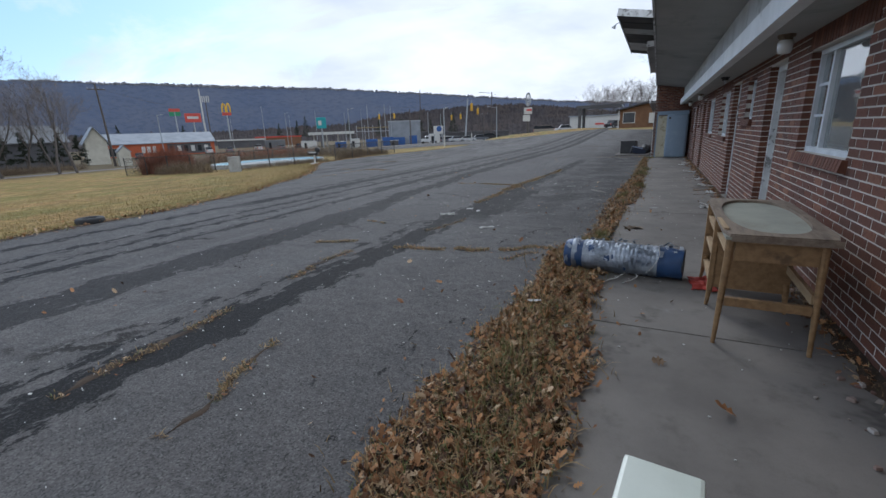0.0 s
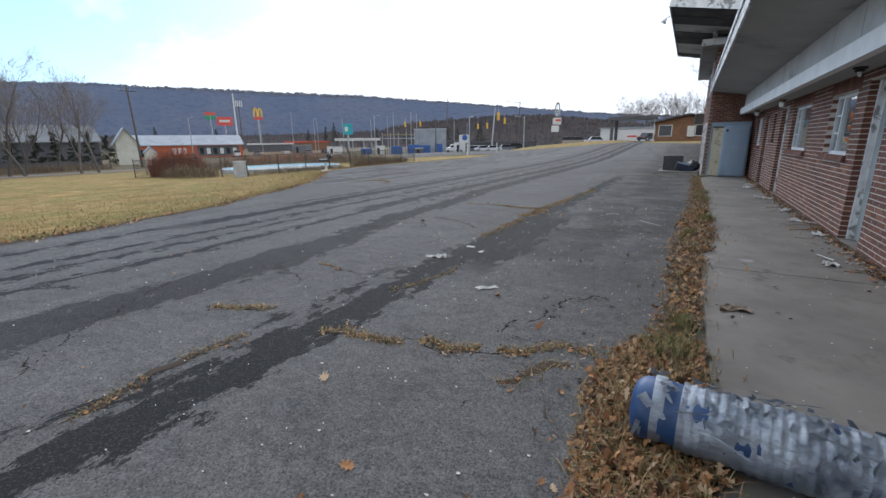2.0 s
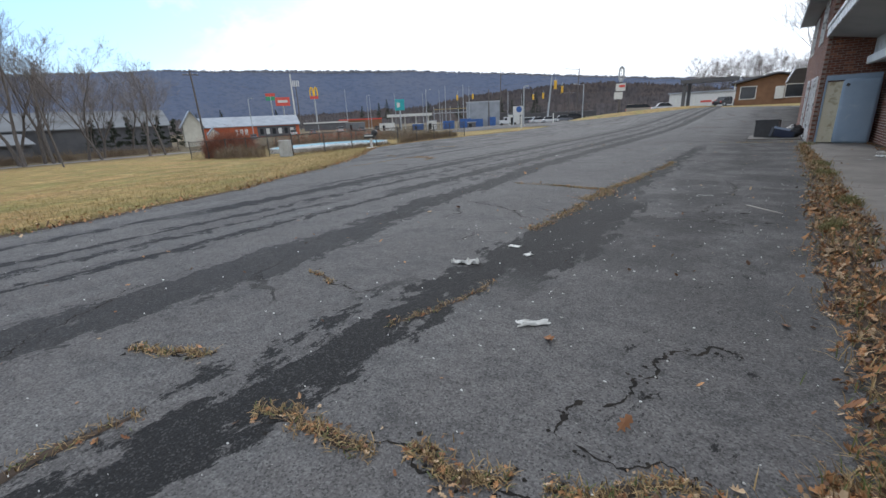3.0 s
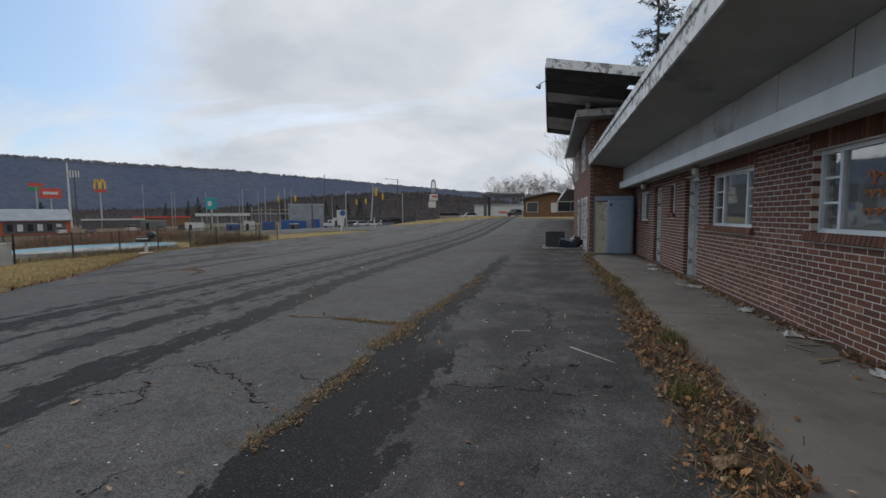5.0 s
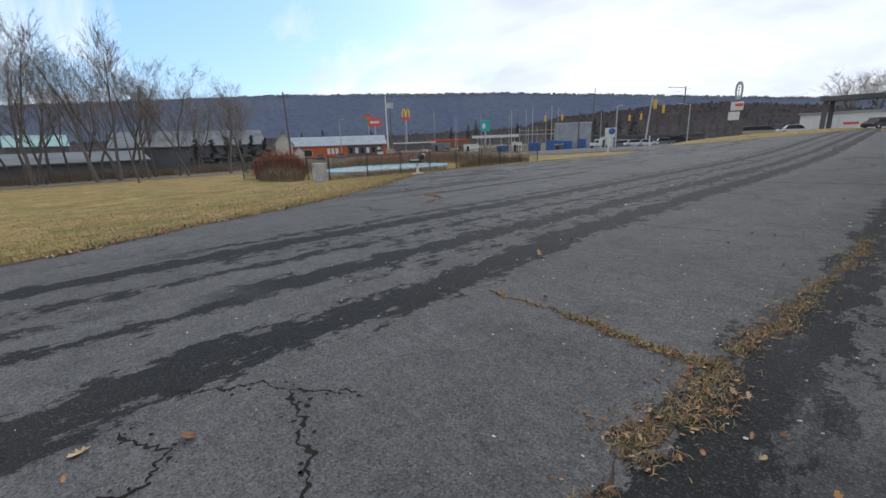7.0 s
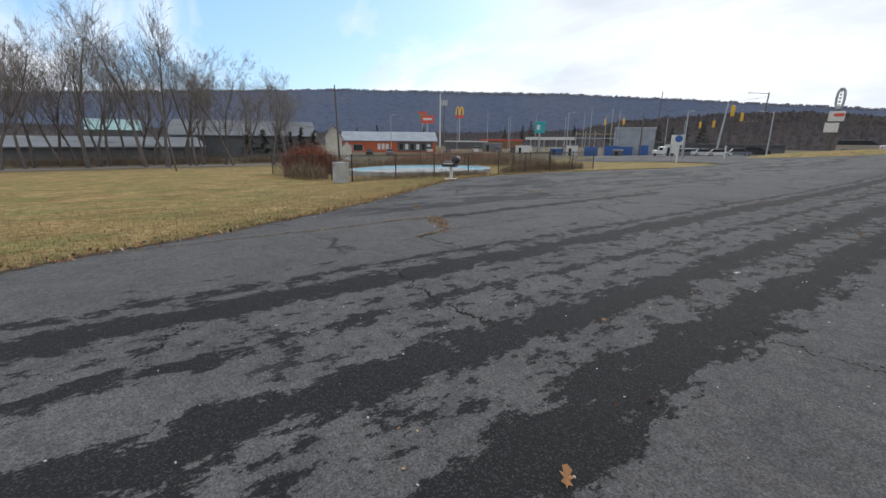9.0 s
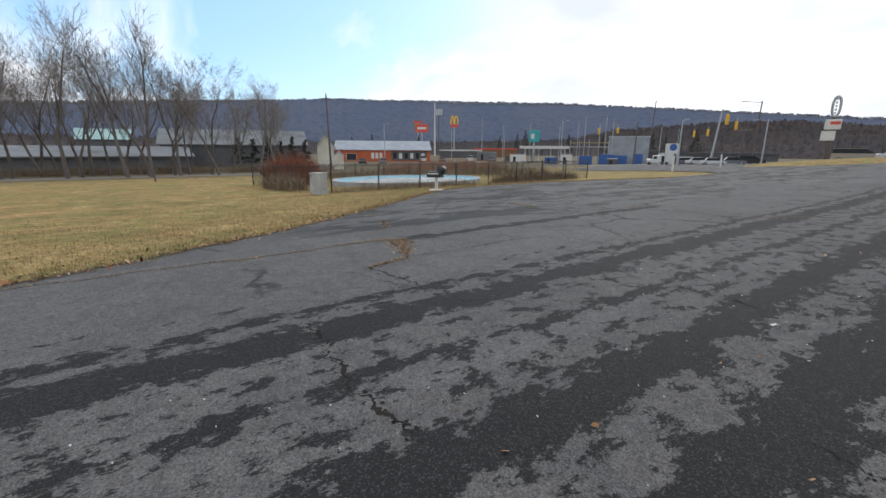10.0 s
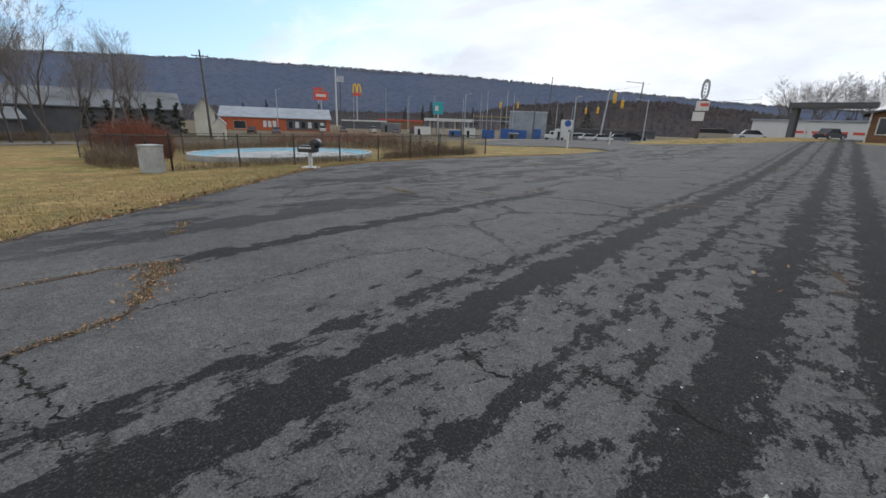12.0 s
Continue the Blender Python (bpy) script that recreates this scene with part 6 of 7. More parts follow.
# trees on the rise behind the house, and two behind the block
rise = [(-20 + 1.55 * k + rnd.uniform(-1.0, 1.0), rnd.uniform(150, 180), rnd.uniform(0.66, 0.86)) for k in range(27)]
for k, (x, y, s) in enumerate(rise + [(4.6, 62, 0.75), (9, 66, 0.8)]):
    t = copy_thing(stock[k % 3], pose(x, y, ground_height(x, y) - 0.05 + (0.9 if y > 140 else 0), 0, 0, 70 * k))
    t.scale = (1.5 * s, 1.5 * s, s)


def conifer(place, height, seed, label):
    """A pine: tapered trunk, drooping limbs, and needle sprays in one crown."""
    rnd = random.Random(seed)
    t = thing("pine_tree", place, label, "tree", "pines")
    bm = bmesh.new()
    tube(bm, (0, 0, 0), (0, 0, height * 0.97), height * 0.017, 0.02, 8)
    crown = bmesh.new()
    for k in range(int(height * 6)):
        z = height * (0.22 + 0.77 * (k / (height * 6)))
        L = max(0.3, (height - z) * 0.34 * rnd.uniform(0.5, 1.15))
        a = rnd.uniform(0, 6.283)
        e = Vector((L * math.cos(a), L * math.sin(a), z + L * rnd.uniform(-0.25, 0.25)))
        b = Vector((0, 0, z))
        tube(bm, b, e, 0.03, 0.008, 4, False)
        for i in range(int(10 + L * 16)):
            f = rnd.uniform(0.25, 1.05)
            c = b.lerp(e, f) + Vector((rnd.gauss(0, 0.12), rnd.gauss(0, 0.12), rnd.gauss(0, 0.09)))
            w = rnd.uniform(0.12, 0.30)
            u = Vector((rnd.gauss(0, 1), rnd.gauss(0, 1), rnd.gauss(0.3, 0.6))).normalized()
            v = u.orthogonal().normalized() * w * 0.25
            crown.faces.new([crown.verts.new(c - u * w), crown.verts.new(c + v), crown.verts.new(c + u * w), crown.verts.new(c - v)])
    part("trunk", bm, BARK, t)
    part("crown", crown, NEEDLE, t)
    return t


conifer((9.4, 46.0, 0.0), 23.0, 2, "tall dark pine behind the motel block")
for k, (az, d, h) in enumerate(((71.5, 86, 5.5), (73.0, 87, 6.0), (74.4, 86, 5.2), (75.8, 88, 6.0), (77.4, 87, 5.6), (79.0, 89, 5.8))):
    conifer(away(az, d), h, 30 + k, "dense dark evergreen in a far hedge")
for k, (az, d, h) in enumerate(((24.6, 230, 14), (26.2, 235, 12), (29.0, 240, 13), (31.5, 250, 12), (34.5, 260, 12), (38.5, 270, 13), (47.0, 300, 13), (57.5, 300, 13), (43.8, 300, 17), (44.8, 310, 15), (27.6, 240, 11), (63.5, 330, 15), (66, 340, 13))):
    conifer(away(az, d), h, 50 + k, "far dark evergreen above the roofs")

# nearer belt of brown woods in front of the ridge
WOODS = Surface("brown_winter_woods", 1.0)
v = WOODS.scaled((1, 1, 0.5))
c = WOODS.mix(WOODS.step(WOODS.noise(0.03, 5.0, 0.6, v), 0.35, 0.65), (0.085, 0.068, 0.062), (0.062, 0.056, 0.060))
c = WOODS.mix(WOODS.step(WOODS.noise(0.35, 5.0, 0.7, v), 0.42, 0.68), c, (0.034, 0.030, 0.031))
WOODS.done(c)
BELT = ((-70, 1.2), (-30, 1.4), (-5, 1.5), (4, 1.7), (10, 2.6), (17, 3.2), (22, 3.2), (33, 2.5), (38, 1.5), (48, 1.2), (60, 1.0), (75, 1.2), (100, 1.4), (150, 1.2))
verts, faces = [], []
angles = [-70 + 0.09 * k for k in range(2445)]
for layer, share in enumerate((0.30, 0.48, 0.66, 0.83, 1.0)):
    base, r = len(verts), 330 + 38 * layer
    for a in angles:
        top = (r + 20) * math.tan(radians(lerp_table(BELT, a))) * share + 1.6 * noise.noise((a * 0.8, layer * 3, 0)) + 1.6 * noise.noise((a * 3.7, layer * 5, 0)) + 1.5 * noise.noise((a * 12.0, layer, 0)) + 1.0 * random.uniform(-1, 1)
        x, y = -math.sin(radians(a)), math.cos(radians(a))
        verts += [(x * r, y * r, -4), (x * (r + 12), y * (r + 12), top)]
    for i in range(len(angles) - 1):
        faces.append((base + 2 * i, base + 2 * i + 1, base + 2 * i + 3, base + 2 * i + 2))
tagged(raw("backdrop_woods", verts, faces, WOODS.m, smooth=True), "belt of bare brown woods below the ridge", "woods", kind="structure")

# ---- far buildings ----
GREYROOF = weathered("pale_metal_roof", (0.27, 0.29, 0.315), (0.20, 0.22, 0.24), 0.5, 0.55)
DULLROOF = weathered("dull_metal_roof", (0.19, 0.20, 0.21), (0.14, 0.145, 0.15), 0.35, 0.7, stain=(0.09, 0.085, 0.08), stain_scale=0.5, stretch=(1, 0.3, 1))
DULLROOF.node_tree.nodes["Principled BSDF"].inputs["Specular IOR Level"].default_value = 0.1
GREYSIDING = weathered("dark_grey_siding", (0.10, 0.10, 0.105), (0.075, 0.075, 0.08), 0.6, 0.85)
CREAM = weathered("cream_siding", (0.56, 0.54, 0.46), (0.46, 0.44, 0.37), 0.8, 0.8)
ORANGEWALL = weathered("orange_render", (0.44, 0.105, 0.042), (0.36, 0.085, 0.035), 0.8, 0.8)
REDSIGN = weathered("red_sign_plastic", (0.55, 0.07, 0.045), (0.48, 0.055, 0.04), 1.0, 0.4)
YELLOW = weathered("yellow_sign_plastic", (0.72, 0.44, 0.03), (0.64, 0.38, 0.025), 1.0, 0.4)
TEAL = weathered("teal_sign_plastic", (0.02, 0.30, 0.32), (0.015, 0.25, 0.27), 1.0, 0.4)
BLUE = weathered("blue_panel", (0.030, 0.10, 0.30), (0.022, 0.075, 0.24), 1.0, 0.5)
GREEN = weathered("green_sign_plastic", (0.03, 0.26, 0.12), (0.025, 0.22, 0.10), 1.0, 0.4)
BROWNSIDING = weathered("brown_siding", (0.20, 0.105, 0.055), (0.15, 0.08, 0.042), 1.5, 0.8)
DARKGLASS = weathered("dark_far_glass", (0.02, 0.023, 0.027), (0.03, 0.034, 0.04), 1.0, 0.1)


def gabled(name, place, turn, length, depth, eave, ridge, wall_mat, roof_mat, label, category="building", windows=(), overhang=0.5):
    """A gabled house: local x along the ridge, front at local -y. windows: (x, width, z0, z1, material, name)."""
    h = thing(name, place, label, category, turn=turn)
    bm = bmesh.new()
    v = [bm.verts.new(p) for p in ((0, 0, 0), (length, 0, 0), (length, depth, 0), (0, depth, 0), (0, 0, eave), (length, 0, eave), (length, depth, eave), (0, depth, eave), (0, depth / 2, ridge), (length, depth / 2, ridge))]
    for f in ((0, 1, 5, 4), (2, 3, 7, 6), (1, 2, 6, 9, 5), (3, 0, 4, 8, 7)):
        bm.faces.new([v[i] for i in f])
    part("wall", bm, wall_mat, h)
    bm = bmesh.new()
    o = overhang
    k = (ridge - eave) / (depth / 2)
    for s in (0, 1):
        y0, y1 = (-o, depth / 2) if s == 0 else (depth + o, depth / 2)
        z0 = eave - o * k
        q = [bm.verts.new(p) for p in ((-o, y0, z0 + 0.02), (length + o, y0, z0 + 0.02), (length + o, y1, ridge + 0.02), (-o, y1, ridge + 0.02), (-o, y0, z0 + 0.22), (length + o, y0, z0 + 0.22), (length + o, y1, ridge + 0.22), (-o, y1, ridge + 0.22))]
        for f in ((0, 1, 2, 3), (4, 5, 6, 7), (0, 1, 5, 4), (0, 3, 7, 4), (1, 2, 6, 5)):
            bm.faces.new([q[i] for i in f])
    bmesh.ops.recalc_face_normals(bm, faces=bm.faces[:])
    part("roof", bm, roof_mat, h)
    for x, w, z0, z1, m, nm in windows:
        part(nm, one_box(x, x + w, -0.05, 0.02, z0, z1), m, h)
        if nm == "window":
            fr = bmesh.new()
            for a in ((x - 0.08, x + w + 0.08, z0 - 0.08, z0), (x - 0.08, x + w + 0.08, z1, z1 + 0.08), (x - 0.08, x, z0, z1), (x + w, x + w + 0.08, z0, z1)):
                box(fr, a[0], a[1], -0.09, -0.005, a[2], a[3])
            part("window_frame", fr, PAPER, h)
    return h


def facing(bearing):
    """Turn of a building that shows its front to the lot from that bearing."""
    return bearing


def grounded(bearing, distance, half):
    """Left front corner of a front 2 * half wide, square to the line of sight."""
    x, y, z = away(bearing, distance)
    a = radians(bearing)
    return (x - half * math.cos(a), y - half * math.sin(a), z)


gabled("warehouse", grounded(78.6, 100, 14.5), 78.6, 27, 10, 4.6, 7.4, GREYSIDING, DULLROOF, "long grey warehouse with a pale metal roof")
gabled("gable_house", grounded(69.0, 98, -1.5), 159, 6, 3.4, 4.4, 6.9, CREAM, GREYROOF, "cream gabled end house with a pale roof", windows=[(0.8, 0.9, 1.6, 2.8, DARKGLASS, "window")])
gabled("shed", grounded(67.5, 84, -0.8), 157, 4.0, 1.7, 2.4, 3.3, CREAM, GREYROOF, "small cream shed with a grey roof", "shed", overhang=0.15)
gabled("green_roof_hall", grounded(91.8, 190, 7), 91.8, 15, 12, 6.6, 10, GREYSIDING, weathered("pale_teal_roof", (0.26, 0.40, 0.38), (0.22, 0.34, 0.33), 0.4, 0.6), "far hall with a pale teal roof")
gabled("low_hall", grounded(95.0, 92, 14), 95, 32, 10, 2.3, 3.8, GREYSIDING, DULLROOF, "long low grey hall behind bare trees")
r = gabled("restaurant", grounded(62.0, 142, 15), 62.0, 30, 14, 3.6, 6.3, ORANGEWALL, GREYROOF, "orange-walled restaurant with a pale metal hip roof", windows=[(17.5, 11.5, 0.3, 3.2, GREYSIDING, "dark_front"), (3.5, 3.0, 0.4, 2.4, DARKGLASS, "window"), (9.0, 6.5, 0.2, 3.3, ORANGEWALL, "porch_wall")])
for k in range(3):
    part("white_panel", one_box(11.2 + 1.3 * k, 12.1 + 1.3 * k, -0.14, -0.06, 0.9, 2.7), PAPER, r)
for k in range(6):
    part("window", one_box(18.2 + 1.8 * k, 19.2 + 1.8 * k, -0.10, -0.06, 0.9, 2.6), PAPER if k % 2 else DARKGLASS, r)
# gas station canopy
g = thing("fuel_canopy", grounded(41.4, 150, 8), "white flat fuel station canopy on pillars", "canopy", turn=41.4)
part("deck", one_box(0, 16, 0, 7, 4.3, 5.2), PAPER, g)
for x in (1.5, 6, 10, 14.5):
    part("pillar", one_box(x, x + 0.5, 3, 3.5, 0, 4.3), PAPER, g)
for x in (4, 12):
    part("fuel_pump", one_box(x, x + 0.9, 3.0, 3.6, 0, 1.9), GREYSIDING, g)
# building site: grey hall, blue containers, scaffold deck
h = thing("grey_hall", grounded(31.6, 132, 5), "plain pale grey hall behind blue containers", "building", turn=31.6)
part("wall", one_box(0, 10.3, 0, 8, 0, 7.2), GREYROOF, h)
part("roof", one_box(-0.15, 10.45, -0.15, 8.15, 7.2, 7.5), STEEL, h)
for k, (az, w) in enumerate(((36.3, 3.4), (34.0, 3.4), (32.4, 3.6), (30.4, 2.4))):
    ct = thing("container", grounded(az, 124 + k, w / 2), "blue steel container by the road", "container", "containers", turn=az)
    part("body", one_box(0, w, 0, 2.4, 0, 2.3 + 0.3 * (k % 2)), BLUE, ct)
    for i in range(int(w / 0.4)):
        part("rib", one_box(0.1 + 0.4 * i, 0.25 + 0.4 * i, -0.05, -0.002, 0.15, 2.2), BLUE, ct)
s = thing("scaffold", grounded(36.0, 128, 5), "steel scaffold deck with a yellow rail", "scaffold", turn=36)
for x in (0, 2.5, 5, 7.5, 10):
    bm = bmesh.new()
    tube(bm, (x, 0, 0), (x, 0, 6.6), 0.09, 0.09, 6)
    part("upright", bm, STEEL, s)
part("deck", one_box(0, 10, -0.6, 0.6, 4.6, 4.8), STEEL, s)
part("guard_rail", one_box(0, 10, -0.65, -0.60, 5.7, 5.9), weathered("dull_yellow_rail", (0.35, 0.27, 0.12), (0.28, 0.22, 0.10), 1.0, 0.7), s)


def pole(bearing, distance, top, label, radius=0.14, lean=0.0, arm=None, cross=False, material=None, name="utility_pole"):
    p = away(bearing, distance)
    t = thing(name, p, label, "pole", turn=bearing)
    bm = bmesh.new()
    H0 = top - p[2]
    tube(bm, (0, 0, 0), (lean, 0, H0), radius, radius * 0.6, 8)
    part("shaft", bm, material or POST, t)
    if arm:
        bm = bmesh.new()
        tube(bm, (lean, 0, H0 - 0.3), (lean + arm, 0, H0 + 0.05), radius * 0.35, radius * 0.3, 6)
        part("arm", bm, material or POST, t)
        part("lamp_head", one_box(lean + arm - 0.3, lean + arm + 0.3, -0.15, 0.15, H0 - 0.03, H0 + 0.12), STEEL, t)
    if cross:
        part("crossarm", one_box(lean - 1.2, lean + 1.2, -0.07, 0.07, H0 - 1.0, H0 - 0.85), material or POST, t)
        for x in (-1.1, -0.4, 0.4, 1.1):
            bm = bmesh.new()
            tube(bm, (lean + x, 0, H0 - 0.85), (lean + x, 0, H0 - 0.65), 0.05, 0.04, 6)
            part("insulator", bm, STEEL, t)
    return t


def top_at(d, el):
    return 1.47 + d * math.tan(radians(el))


pole(68.5, 86, top_at(86, 6.5), "dark wooden utility pole with a crossarm", 0.20, -0.3, None, True)
pole(87.2, 43, top_at(43, 4.95), "thin leaning grey pole on the lawn", 0.07, -0.6)
for az, el, d, arm in ((49.3, 3.84, 200, None), (46.6, 3.0, 200, 1.2), (39.3, 3.5, 120, 1.3), (36.6, 3.87, 130, None), (34.2, 3.95, 130, None), (61.8, 3.1, 125, 1.0), (26.2, 3.41, 72, 0.5), (18.4, 3.24, 92, -1.8)):
    pole(az, d, top_at(d, el), "grey street light pole", 0.13, 0.0, arm, False, STEEL, "street_lamp")
pole(29.3, 140, top_at(140, 5.6), "tall thin utility pole", 0.18, 0.5)
pole(23.0, 112, top_at(112, 4.35), "pale leaning utility pole", 0.24, 0.9, None, False, STEEL)
pole(19.3, 112, top_at(112, 5.1), "tall wooden pole with a street light", 0.18, 0.3, -3.2)
pole(20.3, 118, top_at(118, 2.6), "wooden utility pole with a crossarm", 0.18, 0.0, None, True)
pole(30.8, 118, top_at(118, 3.2), "dark wooden pole by the road", 0.2, 0.0)
pole(55.4, 262, top_at(262, 5.76), "tall white communications mast", 0.5, 0.0, None, False, PAPER, "mast")
m = pole(54.9, 262, top_at(262, 4.5), "dark antenna mast with panels", 0.35, 0.0, None, False, POST, "mast")
for k in range(4):
    part("antenna_panel", one_box(-1.6 + k, -1.1 + k, -0.3, -0.1, top_at(262, 4.5) + 1.4, top_at(262, 4.5) + 4.6), PAPER, m)


def sign(name, bearing, distance, width, z0, z1, material, label, base=None, posts=(0.5,), radius=0.25):
    """A flat box sign on posts; width in metres, heights in world metres."""
    p = grounded(bearing, distance, width / 2)
    t = thing(name, p, label, "sign", turn=bearing)
    for k in posts:
        bm = bmesh.new()
        tube(bm, (width * k, 0.2, 0), (width * k, 0.2, z1 - p[2] - 0.1), radius, radius, 8)
        part("post", bm, STEEL, t)
    part("panel", one_box(0, width, -0.2, 0.15, z0 - p[2], z1 - p[2], bevel=0.04), material, t)
    return t, p


t, p = sign("restaurant_sign", 57.05, 190, 5.6, top_at(190, 2.12), top_at(190, 3.12), REDSIGN, "red box sign with a pale bar on a tall post")
part("pale_bar", one_box(0.9, 4.7, -0.26, -0.21, top_at(190, 2.5) - p[2], top_at(190, 2.78) - p[2]), PAPER, t)
t, p = sign("motel_sign", 57.6, 420, 8.0, top_at(420, 2.75), top_at(420, 3.2), GREEN, "green and red sign on a tall post", radius=0.5)
part("upper_panel", one_box(0.0, 8.0, -0.2, 0.15, top_at(420, 3.22) - p[2], top_at(420, 3.55) - p[2]), REDSIGN, t)
t, p = sign("drive_through_sign", 52.9, 252, 4.4, top_at(252, 2.8), top_at(252, 3.15), REDSIGN, "yellow double-arched sign on a red plate", radius=0.35)
for x in (1.1, 3.3):
    bm = bmesh.new()
    b0 = top_at(252, 3.16) - p[2]
    prev = None
    for k in range(13):
        a = math.pi * k / 12
        q = Vector((x + 0.85 * math.cos(a), 0, b0 + 4.4 * math.sin(a) ** 0.8))
        if prev:
            tube(bm, prev, q, 0.42, 0.42, 6)
        prev = q
    part("arch", bm, YELLOW, t, "yellow arch")
t, p = sign("fuel_sign", 42.7, 142, 3.1, top_at(142, 1.0), top_at(142, 2.42), TEAL, "teal box sign on a post")
part("pale_bar", one_box(0.6, 1.6, -0.26, -0.21, top_at(142, 1.4) - p[2], top_at(142, 2.0) - p[2]), PAPER, t)
t, p = sign("price_sign", 26.9, 100, 2.4, top_at(100, -0.3), top_at(100, 0.84), PAPER, "white price board with a blue disc on two posts", posts=(0.05, 0.95), radius=0.12)
bm = bmesh.new()
tube(bm, (1.4, -0.24, top_at(100, 0.42) - p[2]), (1.4, -0.205, top_at(100, 0.42) - p[2]), 0.68, 0.68, 18)
part("disc", bm, BLUE, t, "blue disc")
for az, d, z, s0 in ((22.0, 80, 3.35, 0.8), (21.1, 82, 2.7, 0.65), (35.0, 128, 2.3, 0.8), (32.9, 128, 2.35, 0.8), (24.9, 112, 1.9, 0.7), (23.6, 105, 2.0, 0.7)):
    x, y, _ = away(az, d)
    z0 = top_at(d, z)
    tl = thing("traffic_light", (x, y, z0), "yellow traffic light hung over the junction", "traffic light", "traffic lights", turn=az)
    part("housing", one_box(-0.32 * s0, 0.32 * s0, -0.2, 0.2, -0.95 * s0, 0.95 * s0, bevel=0.05), YELLOW, tl)
    for k in (-0.6, 0, 0.6):
        bm = bmesh.new()
        tube(bm, (0, -0.2, k * s0), (0, -0.42, k * s0), 0.2 * s0, 0.2 * s0, 12)
        part("visor", bm, YELLOW, tl)
    bm = bmesh.new()
    tube(bm, (0, 0, 0.95 * s0), (0, 0, 0.95 * s0 + 0.6), 0.03, 0.03, 6)
    part("hanger", bm, STEEL, tl)


def wire(a, b, sag, label="thin overhead cable between poles", r=0.02):
    bm = bmesh.new()
    a, b = Vector(a), Vector(b)
    prev = a
    for k in range(1, 15):
        f = k / 14
        q = a.lerp(b, f) - Vector((0, 0, 4 * sag * f * (1 - f)))
        tube(bm, prev, q, r, r, 3, False)
        prev = q
    tagged(part("cable", bm, POST), label, "cable", "cables")


def high(az, d, el):
    x, y, _ = away(az, d)
    return (x, y, top_at(d, el))


wire(high(23.0, 112, 4.2), high(18.4, 92, 4.9), 0.2)
wire(high(23.0, 112, 4.1), high(35.4, 130, 3.6), 0.8)
wire(high(19.3, 112, 4.0), high(8.0, 100, 3.4), 1.0)
wire(high(19.3, 112, 3.6), high(8.0, 100, 3.0), 1.0)
wire(high(68.5, 86, 6.0), high(49.3, 200, 3.7), 3.0)

# motel's own roadside sign: ring, two panels, dark post
sx, sy = -16.9, 70.4
sz = ground_height(sx, sy) - 0.05
ms = thing("roadside_sign", (sx, sy, sz), "roadside sign with an empty oval ring and two white panels", "sign", turn=14)
bm = bmesh.new()
tube(bm, (0, 0, 0), (0, 0, 4.9 - sz), 0.22, 0.18, 8)
part("post", bm, POST, ms)
part("panel", one_box(-0.62, 0.66, -0.2, 0.1, 3.72 - sz, 4.72 - sz, bevel=0.03), PAPER, ms, "white sign panel")
part("panel", one_box(-0.78, 0.36, -0.2, 0.1, 2.62 - sz, 3.58 - sz, bevel=0.03), PAPER, ms, "white sign panel")
part("red_bar", one_box(-0.2, 0.6, -0.24, -0.205, 4.2 - sz, 4.5 - sz), REDSIGN, ms)
bm = bmesh.new()
prev = None
for k in range(33):
    a = 2 * math.pi * k / 32
    q = Vector((0.02 + 0.30 * math.cos(a), 0, 5.95 - sz + 0.98 * math.copysign(abs(math.sin(a)) ** 0.75, math.sin(a))))
    if prev:
        tube(bm, prev, q, 0.13, 0.13, 6)
    prev = q
part("ring", bm, STEEL, ms, "weathered grey oval ring")
for k in range(5):
    part("rung", one_box(-0.09, 0.09, -0.05, 0.05, 5.2 - sz + 0.34 * k, 5.42 - sz + 0.34 * k), PAPER, ms)

# lawn island by the road, with its marker posts
vs, fs = [], []
for k in range(41):
    f = k / 40
    swell = math.sin(math.pi * f) ** 0.6
    cx, back = -23 + 18.5 * f, 68.0 + 2.0 * f
    front = back - 12.0 * swell * (1 - 0.25 * f)
    for i in range(7):
        y = front + (back - front) * i / 6
        vs.append((cx, y, ground_height(cx, y) + 0.012 + 0.42 * swell * math.sin(math.pi * i / 6) + (0.03 * noise.noise((cx, y, 0)) if 0 < i < 6 else 0)))
for k in range(40):
    for i in range(6):
        fs.append((7 * k + i, 7 * k + i + 1, 7 * k + i + 8, 7 * k + i + 7))
tagged(raw("lawn_island", vs, fs, LAWN), "dry grass island beside the road", "lawn", kind="structure")
for x, y in ((-7.5, 70.2), (-9.5, 69.6), (-21.0, 47.5), (-23.5, 62.4)):
    bm = bmesh.new()
    tube(bm, (0, 0, 0), (0, 0, 1.3), 0.08, 0.08, 8)
    bl = part("marker_post", bm, PAPER)
    bl.location = (x, y, ground_height(x, y) + 0.02)
    tagged(bl, "pale marker post at the grass edge", "post", "marker posts")

# house, carport and white hall at the lot's end
hz = ground_height(-2, 70) - 0.05
hs = thing("brown_house", (-3.0, 70.0, hz), "low brown house with white-framed windows and dark roof", "house")
bm = bmesh.new()
v = [bm.verts.new(p) for p in ((0, 0, 0), (8.2, 0, 0), (8.2, 9, 0), (0, 9, 0), (0, 0, 2.5), (8.2, 0, 2.5), (8.2, 9, 2.5), (0, 9, 2.5), (4.0, 0, 3.35), (4.0, 9, 3.35))]
for f in ((0, 1, 5, 8, 4), (1, 2, 6, 5), (2, 3, 7, 9, 6), (3, 0, 4, 7)):
    bm.faces.new([v[i] for i in f])
part("wall", bm, BROWNSIDING, hs)
